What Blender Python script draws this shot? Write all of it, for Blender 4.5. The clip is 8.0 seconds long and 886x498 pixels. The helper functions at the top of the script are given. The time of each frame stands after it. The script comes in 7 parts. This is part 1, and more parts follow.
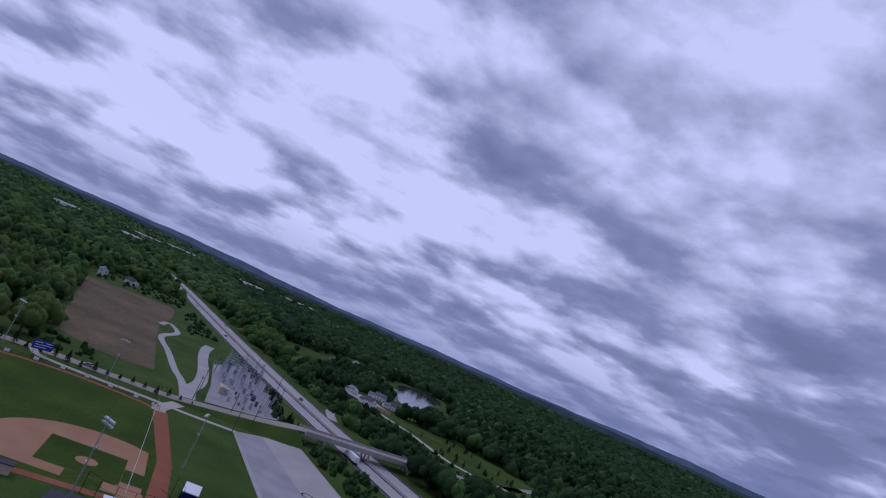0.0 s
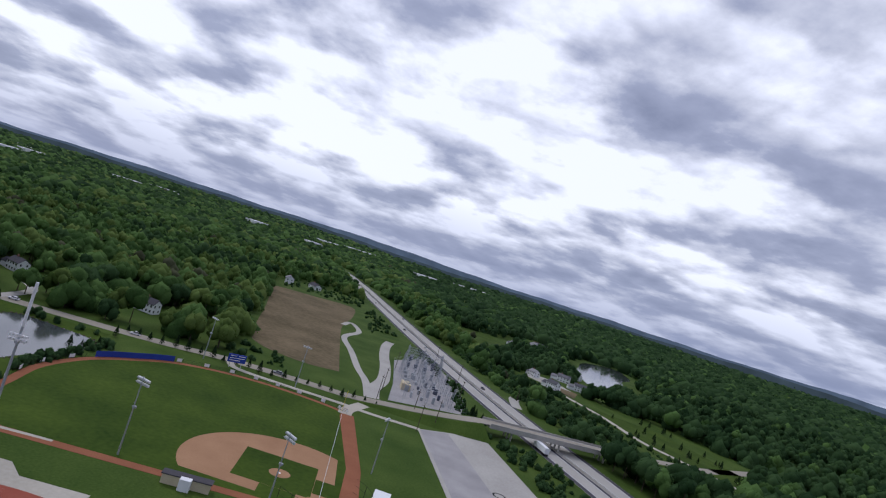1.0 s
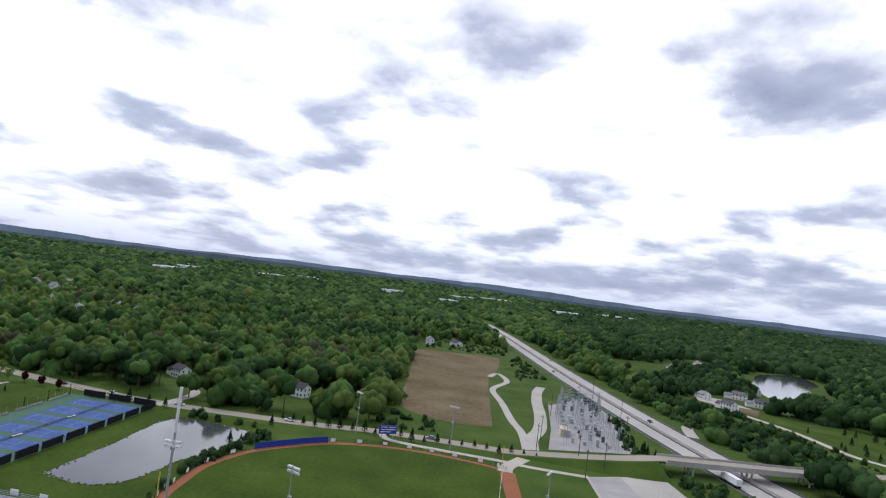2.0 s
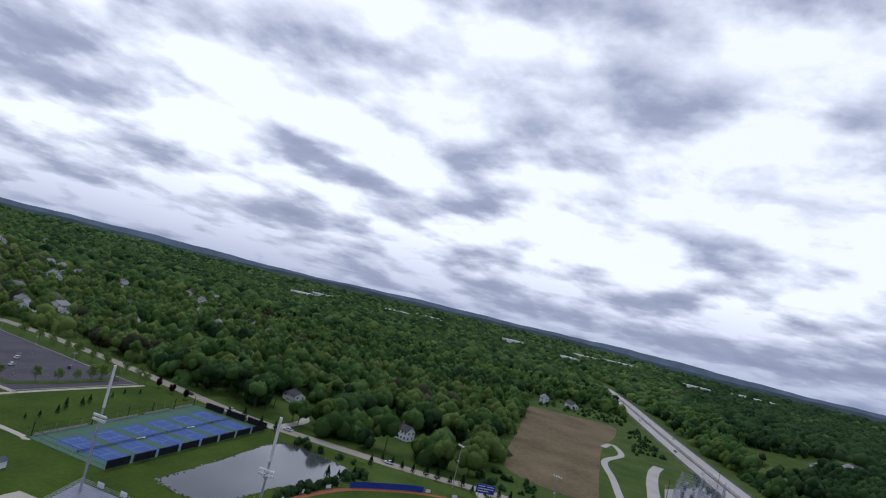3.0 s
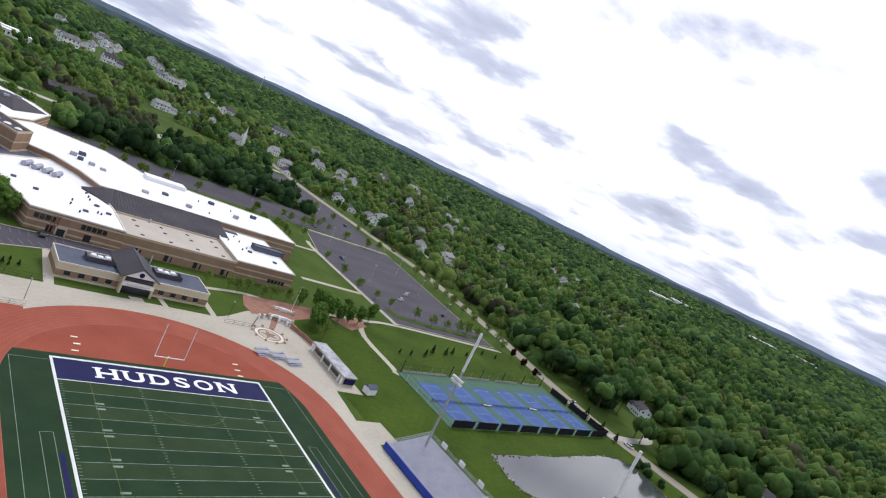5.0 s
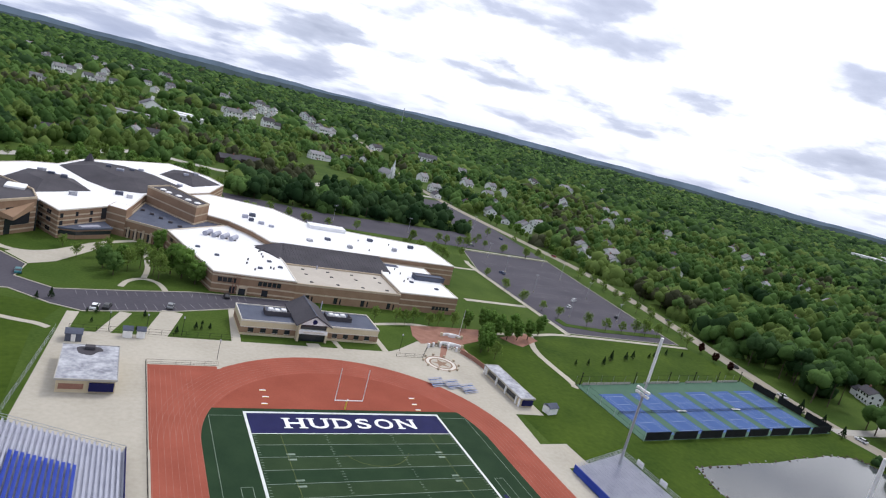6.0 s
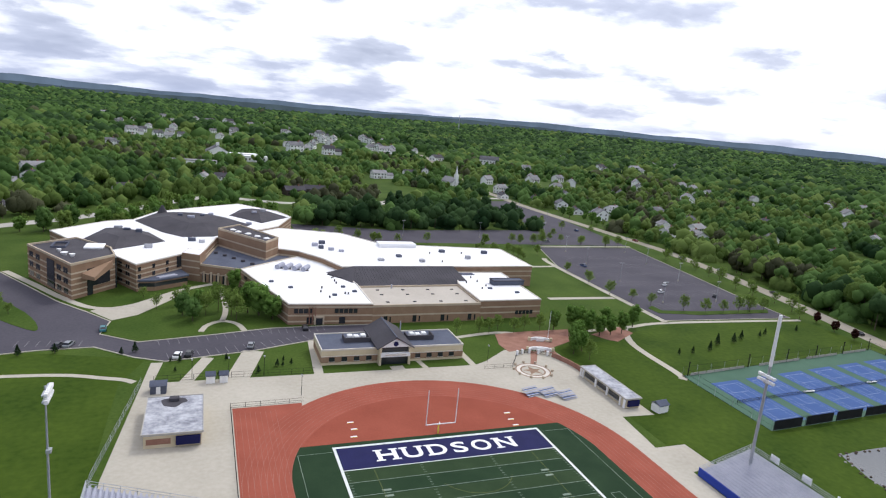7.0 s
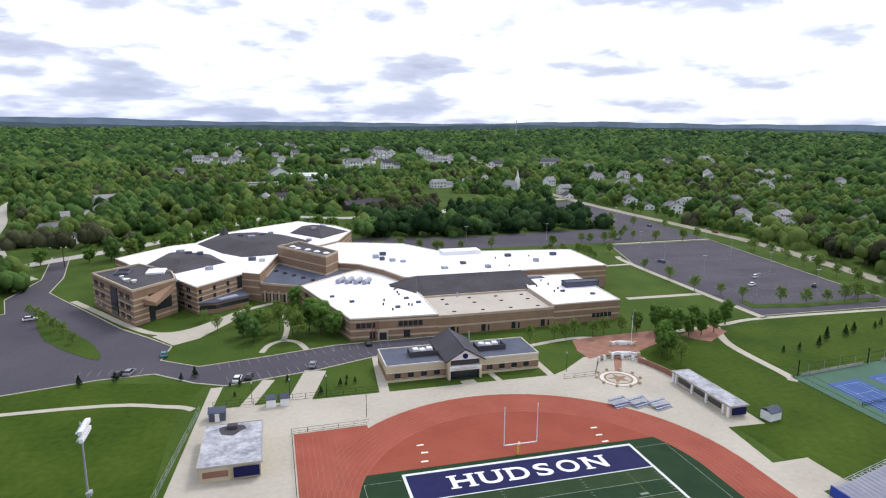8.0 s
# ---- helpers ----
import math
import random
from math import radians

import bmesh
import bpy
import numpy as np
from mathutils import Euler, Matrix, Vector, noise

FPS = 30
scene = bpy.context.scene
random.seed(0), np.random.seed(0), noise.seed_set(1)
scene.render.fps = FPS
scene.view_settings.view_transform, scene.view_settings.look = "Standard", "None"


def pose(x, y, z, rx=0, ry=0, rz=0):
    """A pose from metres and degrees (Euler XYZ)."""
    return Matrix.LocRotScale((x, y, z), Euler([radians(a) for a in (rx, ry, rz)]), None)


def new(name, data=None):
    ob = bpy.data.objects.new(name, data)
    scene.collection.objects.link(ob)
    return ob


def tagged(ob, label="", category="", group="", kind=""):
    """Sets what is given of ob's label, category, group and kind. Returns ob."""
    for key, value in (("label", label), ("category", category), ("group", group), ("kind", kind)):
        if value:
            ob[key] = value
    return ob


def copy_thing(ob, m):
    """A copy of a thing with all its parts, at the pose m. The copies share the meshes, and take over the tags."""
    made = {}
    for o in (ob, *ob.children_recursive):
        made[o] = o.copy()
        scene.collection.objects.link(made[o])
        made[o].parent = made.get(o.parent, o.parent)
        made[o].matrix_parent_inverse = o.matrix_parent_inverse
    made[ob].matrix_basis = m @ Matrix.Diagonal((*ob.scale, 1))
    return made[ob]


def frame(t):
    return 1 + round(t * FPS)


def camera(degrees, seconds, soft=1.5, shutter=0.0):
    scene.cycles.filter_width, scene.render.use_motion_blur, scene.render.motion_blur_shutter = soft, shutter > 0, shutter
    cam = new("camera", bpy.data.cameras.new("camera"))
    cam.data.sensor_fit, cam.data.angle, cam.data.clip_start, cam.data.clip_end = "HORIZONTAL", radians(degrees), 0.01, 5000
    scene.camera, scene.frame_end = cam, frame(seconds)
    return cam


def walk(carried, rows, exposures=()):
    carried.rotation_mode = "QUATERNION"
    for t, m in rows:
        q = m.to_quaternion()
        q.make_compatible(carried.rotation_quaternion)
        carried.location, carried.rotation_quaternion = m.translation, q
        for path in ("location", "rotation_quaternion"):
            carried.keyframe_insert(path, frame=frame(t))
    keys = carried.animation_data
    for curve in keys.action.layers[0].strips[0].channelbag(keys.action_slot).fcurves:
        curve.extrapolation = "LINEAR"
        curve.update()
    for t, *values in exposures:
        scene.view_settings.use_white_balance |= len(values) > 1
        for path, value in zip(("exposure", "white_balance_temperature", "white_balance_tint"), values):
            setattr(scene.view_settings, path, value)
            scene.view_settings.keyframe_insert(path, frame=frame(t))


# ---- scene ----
cam = camera(69.74, 8.0, soft=1.15)
ROWS = [
    (0.0, -114.25, -148.77, 69.28, 99.302, -23.988, -112.993),
    (0.5, -104.80, -151.47, 71.73, 92.276, -21.751, -104.083),
    (1.0, -96.24, -153.42, 72.34, 91.394, -18.223, -96.436),
    (1.5, -89.56, -154.81, 72.11, 91.334, -13.907, -90.029),
    (1.7, -87.34, -155.42, 71.91, 92.072, -8.001, -86.935),
    (2.8, -82.00, -160.15, 74.26, 94.383, -13.185, -75.354),
    (3.0, -79.74, -159.57, 74.70, 95.059, -13.695, -72.744),
    (3.5, -73.17, -156.83, 75.79, 95.009, -18.725, -65.391),
    (4.0, -67.75, -151.62, 75.16, 92.715, -20.323, -54.792),
    (4.5, -64.09, -145.02, 74.34, 87.862, -29.289, -48.442),
    (5.0, -61.92, -139.03, 72.96, 82.528, -25.850, -38.671),
    (5.2, -61.11, -137.08, 72.48, 81.770, -22.984, -34.676),
    (6.3, -55.38, -131.48, 74.93, 78.101, -12.720, -23.646),
    (6.5, -54.48, -129.57, 74.29, 78.454, -11.423, -23.408),
    (7.0, -52.06, -123.97, 72.50, 78.112, -5.197, -20.170),
    (7.5, -49.38, -117.63, 70.47, 78.663, -2.138, -16.520),
    (8.0, -47.51, -111.17, 67.79, 78.758, -0.451, -15.199),
]
EXPOSURES = [(0.0, -1.45, 5100, 33), (0.5, -1.64, 5150, 33), (0.8, -1.54, 5200, 30), (1.0, -0.78, 5800, 15), (1.3, -0.25, 6050, 12), (1.7, -0.20, 6150, 11), (2.8, -0.70, 5800, 13), (4.0, -0.90, 5720, 13), (4.7, -0.84, 5850, 12), (5.0, -0.05, 6330, 11), (6.5, 0.0, 6280, 10), (8.0, 0.11, 6280, 10)]
walk(cam, [(t, pose(x, y, z, rx, ry, rz)) for t, x, y, z, rx, ry, rz in ROWS], EXPOSURES)

# ---- light: a bright broken overcast with a soft high sun ----
SUN_ELEVATION, SUN_TURN = 50.0, 48.0


def make_world():
    w = bpy.data.worlds.new("sky")
    scene.world = w
    w.use_nodes = True
    nt = w.node_tree
    nt.nodes.clear()
    add, link = nt.nodes.new, nt.links.new
    out = add("ShaderNodeOutputWorld")
    sky = add("ShaderNodeTexSky")
    sky.sky_type, sky.sun_disc = "NISHITA", False
    sky.sun_elevation, sky.sun_rotation = radians(SUN_ELEVATION), radians(SUN_TURN)
    sky.air_density, sky.dust_density, sky.altitude = 1.0, 2.0, 300
    coord = add("ShaderNodeTexCoord")
    sep = add("ShaderNodeSeparateXYZ")
    link(coord.outputs["Generated"], sep.inputs[0])

    def maths(op, a, b=None):
        n = add("ShaderNodeMath")
        n.operation = op
        for i, v in enumerate((a, b)):
            if v is None:
                continue
            if isinstance(v, (int, float)):
                n.inputs[i].default_value = v
            else:
                link(v, n.inputs[i])
        return n.outputs[0]

    up = maths("MAXIMUM", sep.outputs[2], 0.0)
    den = maths("ADD", up, 0.22)
    comb = add("ShaderNodeCombineXYZ")
    link(maths("DIVIDE", sep.outputs[0], den), comb.inputs[0])
    link(maths("DIVIDE", sep.outputs[1], den), comb.inputs[1])
    big = add("ShaderNodeTexNoise")
    big.inputs["Scale"].default_value, big.inputs["Detail"].default_value = 1.9, 7.0
    big.inputs["Roughness"].default_value, big.inputs["Distortion"].default_value = 0.54, 0.1
    link(comb.outputs[0], big.inputs["Vector"])
    fine = add("ShaderNodeTexNoise")
    fine.inputs["Scale"].default_value, fine.inputs["Detail"].default_value = 0.6, 3.0
    link(comb.outputs[0], fine.inputs["Vector"])
    # rounded heaps
    puff = add("ShaderNodeTexVoronoi")
    puff.feature = "SMOOTH_F1"
    puff.inputs["Scale"].default_value, puff.inputs["Smoothness"].default_value = 2.6, 0.9
    puff.inputs["Detail"].default_value, puff.inputs["Roughness"].default_value = 2.0, 0.5
    warp = add("ShaderNodeVectorMath")
    warp.operation = "MULTIPLY_ADD"
    warp.inputs[1].default_value = (0.5, 0.5, 0.5)
    link(big.outputs["Color"], warp.inputs[0])
    link(comb.outputs[0], warp.inputs[2])
    link(warp.outputs[0], puff.inputs["Vector"])
    amount = maths("ADD", maths("MULTIPLY", big.outputs["Fac"], 0.56), maths("MULTIPLY", fine.outputs["Fac"], 0.34))
    amount = maths("ADD", amount, maths("MULTIPLY", maths("SUBTRACT", 0.62, puff.outputs["Distance"]), 0.22))
    # ragged edges
    rag = add("ShaderNodeTexNoise")
    rag.inputs["Scale"].default_value, rag.inputs["Detail"].default_value, rag.inputs["Roughness"].default_value = 6.0, 5.0, 0.6
    link(comb.outputs[0], rag.inputs["Vector"])
    amount = maths("ADD", amount, maths("MULTIPLY", maths("SUBTRACT", rag.outputs["Fac"], 0.5), 0.13))
    # the cover is thinner towards the sun
    sunny = add("ShaderNodeVectorMath")
    sunny.operation = "DOT_PRODUCT"
    sunny.inputs[1].default_value = (math.sin(radians(SUN_TURN)), math.cos(radians(SUN_TURN)), 0.3)
    link(coord.outputs["Generated"], sunny.inputs[0])
    amount = maths("ADD", amount, maths("MULTIPLY", maths("SUBTRACT", sunny.outputs["Value"], -0.35), 0.085))
    ramp = add("ShaderNodeValToRGB")
    el = ramp.color_ramp.elements
    el[0].position, el[0].color = 0.34, (0.42, 0.45, 0.58, 1)
    el[1].position, el[1].color = 0.56, (1.6, 1.6, 1.66, 1)
    mid = el.new(0.43)
    mid.color = (0.60, 0.63, 0.77, 1)
    mid = el.new(0.485)
    mid.color = (1.0, 1.01, 1.09, 1)
    link(amount, ramp.inputs[0])
    # towards the horizon the cloud bases run together into blue-grey
    low = add("ShaderNodeMapRange")
    low.inputs["From Min"].default_value, low.inputs["From Max"].default_value = -0.02, 0.10
    link(sep.outputs[2], low.inputs["Value"])
    mixh = add("ShaderNodeMix")
    mixh.data_type = "RGBA"
    link(low.outputs[0], mixh.inputs["Factor"])
    mixh.inputs["A"].default_value = (0.46, 0.53, 0.74, 1)
    link(ramp.outputs[0], mixh.inputs["B"])
    half = add("ShaderNodeMix")
    half.data_type = "RGBA"
    half.inputs["Factor"].default_value = 0.8
    link(ramp.outputs[0], half.inputs["A"])
    link(mixh.outputs["Result"], half.inputs["B"])
    clouds = add("ShaderNodeBackground")
    clouds.inputs["Strength"].default_value = 1.15
    link(half.outputs["Result"], clouds.inputs["Color"])
    clear = add("ShaderNodeBackground")
    clear.inputs["Strength"].default_value = 0.1
    link(sky.outputs[0], clear.inputs["Color"])
    mix = add("ShaderNodeMixShader")
    mix.inputs["Fac"].default_value = 0.88
    link(clear.outputs[0], mix.inputs[1])
    link(clouds.outputs[0], mix.inputs[2])
    link(mix.outputs[0], out.inputs["Surface"])


make_world()
sun = new("sun", bpy.data.lights.new("sun", "SUN"))
sun.data.energy, sun.data.angle, sun.data.color = 1.6, radians(14), (1.0, 0.95, 0.88)
sun.matrix_world = pose(0, 0, 300) @ Euler((radians(90 - SUN_ELEVATION), 0, radians(180 - SUN_TURN))).to_matrix().to_4x4()

# ---- materials ----
def mat(name, dark, light, rough=0.8, scale=0.5, fine=8.0, bump=0.0, metal=0.0, spread=0.0, spec=0.08, island=False):
    """Two colours mixed by a coarse and a fine noise in world metres; spread varies each piece."""
    m = bpy.data.materials.new(name)
    m.use_nodes = True
    nt = m.node_tree
    add, link = nt.nodes.new, nt.links.new
    bsdf = nt.nodes["Principled BSDF"]
    bsdf.inputs["Roughness"].default_value = rough
    bsdf.inputs["Metallic"].default_value = metal
    bsdf.inputs["Specular IOR Level"].default_value = spec
    geo = add("ShaderNodeNewGeometry")
    a = add("ShaderNodeTexNoise")
    a.inputs["Scale"].default_value, a.inputs["Detail"].default_value = scale, 4.0
    b = add("ShaderNodeTexNoise")
    b.inputs["Scale"].default_value, b.inputs["Detail"].default_value = fine, 3.0
    link(geo.outputs["Position"], a.inputs["Vector"])
    link(geo.outputs["Position"], b.inputs["Vector"])
    s = add("ShaderNodeMath")
    s.operation = "MULTIPLY_ADD"
    s.inputs[1].default_value = 0.6
    link(a.outputs["Fac"], s.inputs[0])
    h = add("ShaderNodeMath")
    h.operation = "MULTIPLY"
    h.inputs[1].default_value = 0.4
    link(b.outputs["Fac"], h.inputs[0])
    link(h.outputs[0], s.inputs[2])
    value = s.outputs[0]
    if spread:
        v = add("ShaderNodeMath")
        v.operation = "MULTIPLY_ADD"
        v.inputs[1].default_value = spread
        if island:
            link(geo.outputs["Random Per Island"], v.inputs[0])
        else:
            link(add("ShaderNodeObjectInfo").outputs["Random"], v.inputs[0])
        c = add("ShaderNodeMath")
        c.operation = "SUBTRACT"
        c.inputs[1].default_value = spread / 2
        link(value, v.inputs[2])
        link(v.outputs[0], c.inputs[0])
        value = c.outputs[0]
    r = add("ShaderNodeMapRange")
    r.inputs["From Min"].default_value, r.inputs["From Max"].default_value = 0.3, 0.7
    link(value, r.inputs["Value"])
    mix = add("ShaderNodeMix")
    mix.data_type = "RGBA"
    link(r.outputs[0], mix.inputs["Factor"])
    mix.inputs["A"].default_value = (*dark, 1)
    mix.inputs["B"].default_value = (*light, 1)
    link(mix.outputs["Result"], bsdf.inputs["Base Color"])
    if bump:
        bp = add("ShaderNodeBump")
        bp.inputs["Strength"].default_value, bp.inputs["Distance"].default_value = 0.6, bump
        link(b.outputs["Fac"], bp.inputs["Height"])
        link(bp.outputs[0], bsdf.inputs["Normal"])
    return m


def leaf_mat(name, dark, light, spread=0.16):
    m = mat(name, dark, light, 0.7, 0.045, 0.3, spread=spread, spec=0.02, island=True)
    nt = m.node_tree
    # each tree has its own tone
    tone = nt.nodes.new("ShaderNodeAttribute")
    tone.attribute_name = "tone"
    own = nt.nodes.new("ShaderNodeObjectInfo")
    both = nt.nodes.new("ShaderNodeMath")
    both.operation = "MULTIPLY_ADD"
    both.inputs[1].default_value = 0.3
    nt.links.new(own.outputs["Random"], both.inputs[0])
    nt.links.new(tone.outputs["Fac"], both.inputs[2])
    rng_node = [n for n in nt.nodes if n.bl_idname == "ShaderNodeMapRange"][0]
    old = rng_node.inputs["Value"].links[0].from_socket
    s = nt.nodes.new("ShaderNodeMath")
    s.operation = "ADD"
    nt.links.new(old, s.inputs[0])
    nt.links.new(both.outputs[0], s.inputs[1])
    nt.links.new(s.outputs[0], rng_node.inputs["Value"])
    rng_node.inputs["From Min"].default_value, rng_node.inputs["From Max"].default_value = 0.5, 1.5
    # leafy relief and mottling
    grain = nt.nodes.new("ShaderNodeTexNoise")
    grain.inputs["Scale"].default_value, grain.inputs["Detail"].default_value = 1.1, 3.0
    nt.links.new(nt.nodes.new("ShaderNodeNewGeometry").outputs["Position"], grain.inputs["Vector"])
    bp = nt.nodes.new("ShaderNodeBump")
    bp.inputs["Strength"].default_value, bp.inputs["Distance"].default_value = 0.45, 0.4
    nt.links.new(grain.outputs["Fac"], bp.inputs["Height"])
    nt.links.new(bp.outputs[0], nt.nodes["Principled BSDF"].inputs["Normal"])
    mot = nt.nodes.new("ShaderNodeMath")
    mot.operation = "MULTIPLY_ADD"
    mot.inputs[1].default_value = 0.55
    nt.links.new(grain.outputs["Fac"], mot.inputs[0])
    nt.links.new(s.outputs[0], mot.inputs[2])
    nt.links.new(mot.outputs[0], rng_node.inputs["Value"])
    rng_node.inputs["From Min"].default_value, rng_node.inputs["From Max"].default_value = 0.70, 1.80
    bsdf = nt.nodes["Principled BSDF"]
    colour = bsdf.inputs["Base Color"].links[0].from_socket
    tr = nt.nodes.new("ShaderNodeBsdfTranslucent")
    nt.links.new(colour, tr.inputs["Color"])
    mx = nt.nodes.new("ShaderNodeMixShader")
    mx.inputs["Fac"].default_value = 0.42
    nt.links.new(bsdf.outputs[0], mx.inputs[1])
    nt.links.new(tr.outputs[0], mx.inputs[2])
    nt.links.new(mx.outputs[0], nt.nodes["Material Output"].inputs["Surface"])
    return m


M = {}
M["grass"] = mat("lawn_grass", (0.026, 0.058, 0.007), (0.078, 0.118, 0.022), 0.95, 0.05, 1.3, bump=0.05)
M["park"] = mat("mown_grass", (0.021, 0.047, 0.004), (0.066, 0.104, 0.012), 0.95, 0.045, 0.6, bump=0.04)
M["turf"] = mat("turf", (0.013, 0.032, 0.015), (0.026, 0.052, 0.024), 0.85, 0.15, 6)
M["turf_pale"] = mat("paler_turf", (0.020, 0.040, 0.017), (0.036, 0.062, 0.027), 0.85, 0.15, 6)
M["track"] = mat("track_rubber", (0.24, 0.062, 0.040), (0.35, 0.102, 0.068), 0.85, 0.12, 5)
M["concrete"] = mat("concrete", (0.37, 0.34, 0.28), (0.49, 0.455, 0.385), 0.9, 0.06, 0.9, bump=0.005)
M["oldcon"] = mat("worn_concrete", (0.33, 0.31, 0.28), (0.47, 0.45, 0.41), 0.9, 0.05, 0.9, bump=0.005)
M["asphalt"] = mat("asphalt", (0.062, 0.058, 0.072), (0.098, 0.092, 0.108), 0.9, 0.05, 1.2)
M["hwy"] = mat("highway_concrete", (0.34, 0.32, 0.29), (0.46, 0.44, 0.40), 0.9, 0.03, 0.7)
M["road"] = mat("road_asphalt", (0.26, 0.235, 0.19), (0.36, 0.325, 0.27), 0.9, 0.04, 0.9)
M["gravel"] = mat("gravel", (0.26, 0.25, 0.25), (0.42, 0.40, 0.39), 0.95, 0.08, 2.5)
M["dirt"] = mat("infield_clay", (0.30, 0.165, 0.09), (0.41, 0.24, 0.135), 0.95, 0.1, 3)
M["warn"] = mat("warning_track", (0.22, 0.085, 0.045), (0.32, 0.13, 0.07), 0.95, 0.1, 3)
M["field"] = mat("ploughed_soil", (0.075, 0.062, 0.030), (0.20, 0.150, 0.088), 0.95, 0.03, 0.3, bump=0.1)
M["water"] = mat("pond_water", (0.05, 0.055, 0.06), (0.06, 0.065, 0.07), 0.08, 0.05, 1.5, bump=0.01, spec=0.6)
M["white"] = mat("white_paint", (0.74, 0.74, 0.74), (0.84, 0.84, 0.84), 0.6, 0.3, 4)
M["line"] = mat("white_line", (0.55, 0.58, 0.56), (0.74, 0.76, 0.74), 0.8, 0.4, 6)
M["dzone"] = mat("bend_rubber", (0.22, 0.054, 0.033), (0.32, 0.088, 0.056), 0.85, 0.09, 3)
M["yellowline"] = mat("worn_yellow_paint", (0.07, 0.09, 0.03), (0.13, 0.145, 0.045), 0.85, 0.3, 5)
M["stall"] = mat("worn_stall_paint", (0.16, 0.155, 0.165), (0.30, 0.29, 0.30), 0.9, 0.25, 3)
M["lane"] = mat("faded_lane_paint", (0.26, 0.11, 0.08), (0.36, 0.18, 0.14), 0.8, 0.3, 5)
M["faint"] = mat("worn_field_paint", (0.15, 0.20, 0.155), (0.28, 0.33, 0.28), 0.8, 0.35, 5)
M["membrane"] = mat("white_roof_membrane", (0.74, 0.74, 0.75), (0.86, 0.86, 0.87), 0.6, 0.06, 0.7)
M["tanroof"] = mat("ballasted_roof", (0.40, 0.36, 0.31), (0.52, 0.48, 0.42), 0.9, 0.08, 1.6)
M["darkroof"] = mat("dark_shingle", (0.055, 0.052, 0.060), (0.095, 0.09, 0.10), 0.85, 0.12, 2.5, bump=0.02)
M["slate"] = mat("slate_roof", (0.072, 0.082, 0.115), (0.125, 0.137, 0.18), 0.8, 0.15, 2, bump=0.02)
M["brick"] = mat("brown_brick", (0.235, 0.15, 0.098), (0.325, 0.22, 0.148), 0.9, 0.3, 5, spread=0.15)
M["band"] = mat("tan_band", (0.42, 0.34, 0.25), (0.52, 0.435, 0.33), 0.9, 0.3, 5)
M["block"] = mat("cream_block", (0.52, 0.44, 0.29), (0.64, 0.56, 0.40), 0.9, 0.25, 4)
M["coping"] = mat("pale_coping", (0.55, 0.51, 0.45), (0.68, 0.64, 0.58), 0.8, 0.3, 4)
M["car_teal"] = mat("teal_paint", (0.03, 0.16, 0.19), (0.04, 0.19, 0.22), 0.35, 1, 8, spec=0.5)
M["glass"] = mat("dark_glass", (0.018, 0.021, 0.026), (0.03, 0.034, 0.042), 0.08, 0.5, 2, spec=0.6)
M["navy"] = mat("navy_paint", (0.012, 0.013, 0.058), (0.019, 0.020, 0.086), 0.7, 0.2, 5)
M["blue"] = mat("royal_blue", (0.03, 0.055, 0.30), (0.045, 0.08, 0.38), 0.6, 0.3, 5)
M["court"] = mat("court_blue", (0.05, 0.095, 0.24), (0.07, 0.125, 0.30), 0.8, 0.15, 4)
M["courtgreen"] = mat("court_green", (0.060, 0.120, 0.082), (0.080, 0.150, 0.105), 0.8, 0.15, 4)
M["alu"] = mat("aluminium", (0.30, 0.31, 0.38), (0.42, 0.43, 0.50), 0.6, 0.4, 5, spec=0.2)
M["steel"] = mat("galvanised_steel", (0.34, 0.36, 0.38), (0.48, 0.50, 0.53), 0.5, 0.4, 5, metal=0.5)
M["black"] = mat("black_mesh", (0.012, 0.013, 0.014), (0.024, 0.026, 0.026), 0.85, 0.5, 6)
M["yellow"] = mat("yellow_paint", (0.60, 0.45, 0.06), (0.72, 0.55, 0.10), 0.6, 0.5, 6)
M["greyroof"] = mat("weathered_membrane", (0.16, 0.165, 0.20), (0.58, 0.59, 0.62), 0.8, 0.3, 1.1)
M["redbrick"] = mat("red_pavers", (0.235, 0.115, 0.082), (0.34, 0.19, 0.145), 0.9, 0.4, 5)
M["bark"] = mat("bark", (0.06, 0.045, 0.033), (0.12, 0.095, 0.07), 0.95, 1, 8, bump=0.03)
M["siding"] = mat("white_siding", (0.78, 0.78, 0.77), (0.86, 0.86, 0.85), 0.7, 0.3, 4, spread=0.2)
M["shingle"] = mat("grey_shingle", (0.10, 0.10, 0.11), (0.28, 0.275, 0.28), 0.9, 0.2, 2, spread=0.5)
M["rubber"] = mat("tyre_rubber", (0.015, 0.015, 0.015), (0.03, 0.03, 0.03), 0.9, 2, 20)
for key, col in (("car_white", (0.75, 0.75, 0.76)), ("car_black", (0.02, 0.02, 0.024)), ("car_red", (0.25, 0.02, 0.02)), ("car_grey", (0.22, 0.23, 0.25)), ("car_blue", (0.03, 0.06, 0.16))):
    M[key] = mat(key, col, tuple(min(1, c * 1.12) for c in col), 0.3, 1, 8, spec=0.5)
M["leaf_a"] = leaf_mat("maple_leaves", (0.034, 0.080, 0.020), (0.132, 0.232, 0.064))
M["leaf_b"] = leaf_mat("spring_leaves", (0.062, 0.112, 0.022), (0.186, 0.262, 0.070))
M["leaf_c"] = leaf_mat("dark_leaves", (0.016, 0.044, 0.016), (0.070, 0.130, 0.046))
M["leaf_d"] = leaf_mat("budding_twigs", (0.058, 0.064, 0.034), (0.135, 0.145, 0.078))
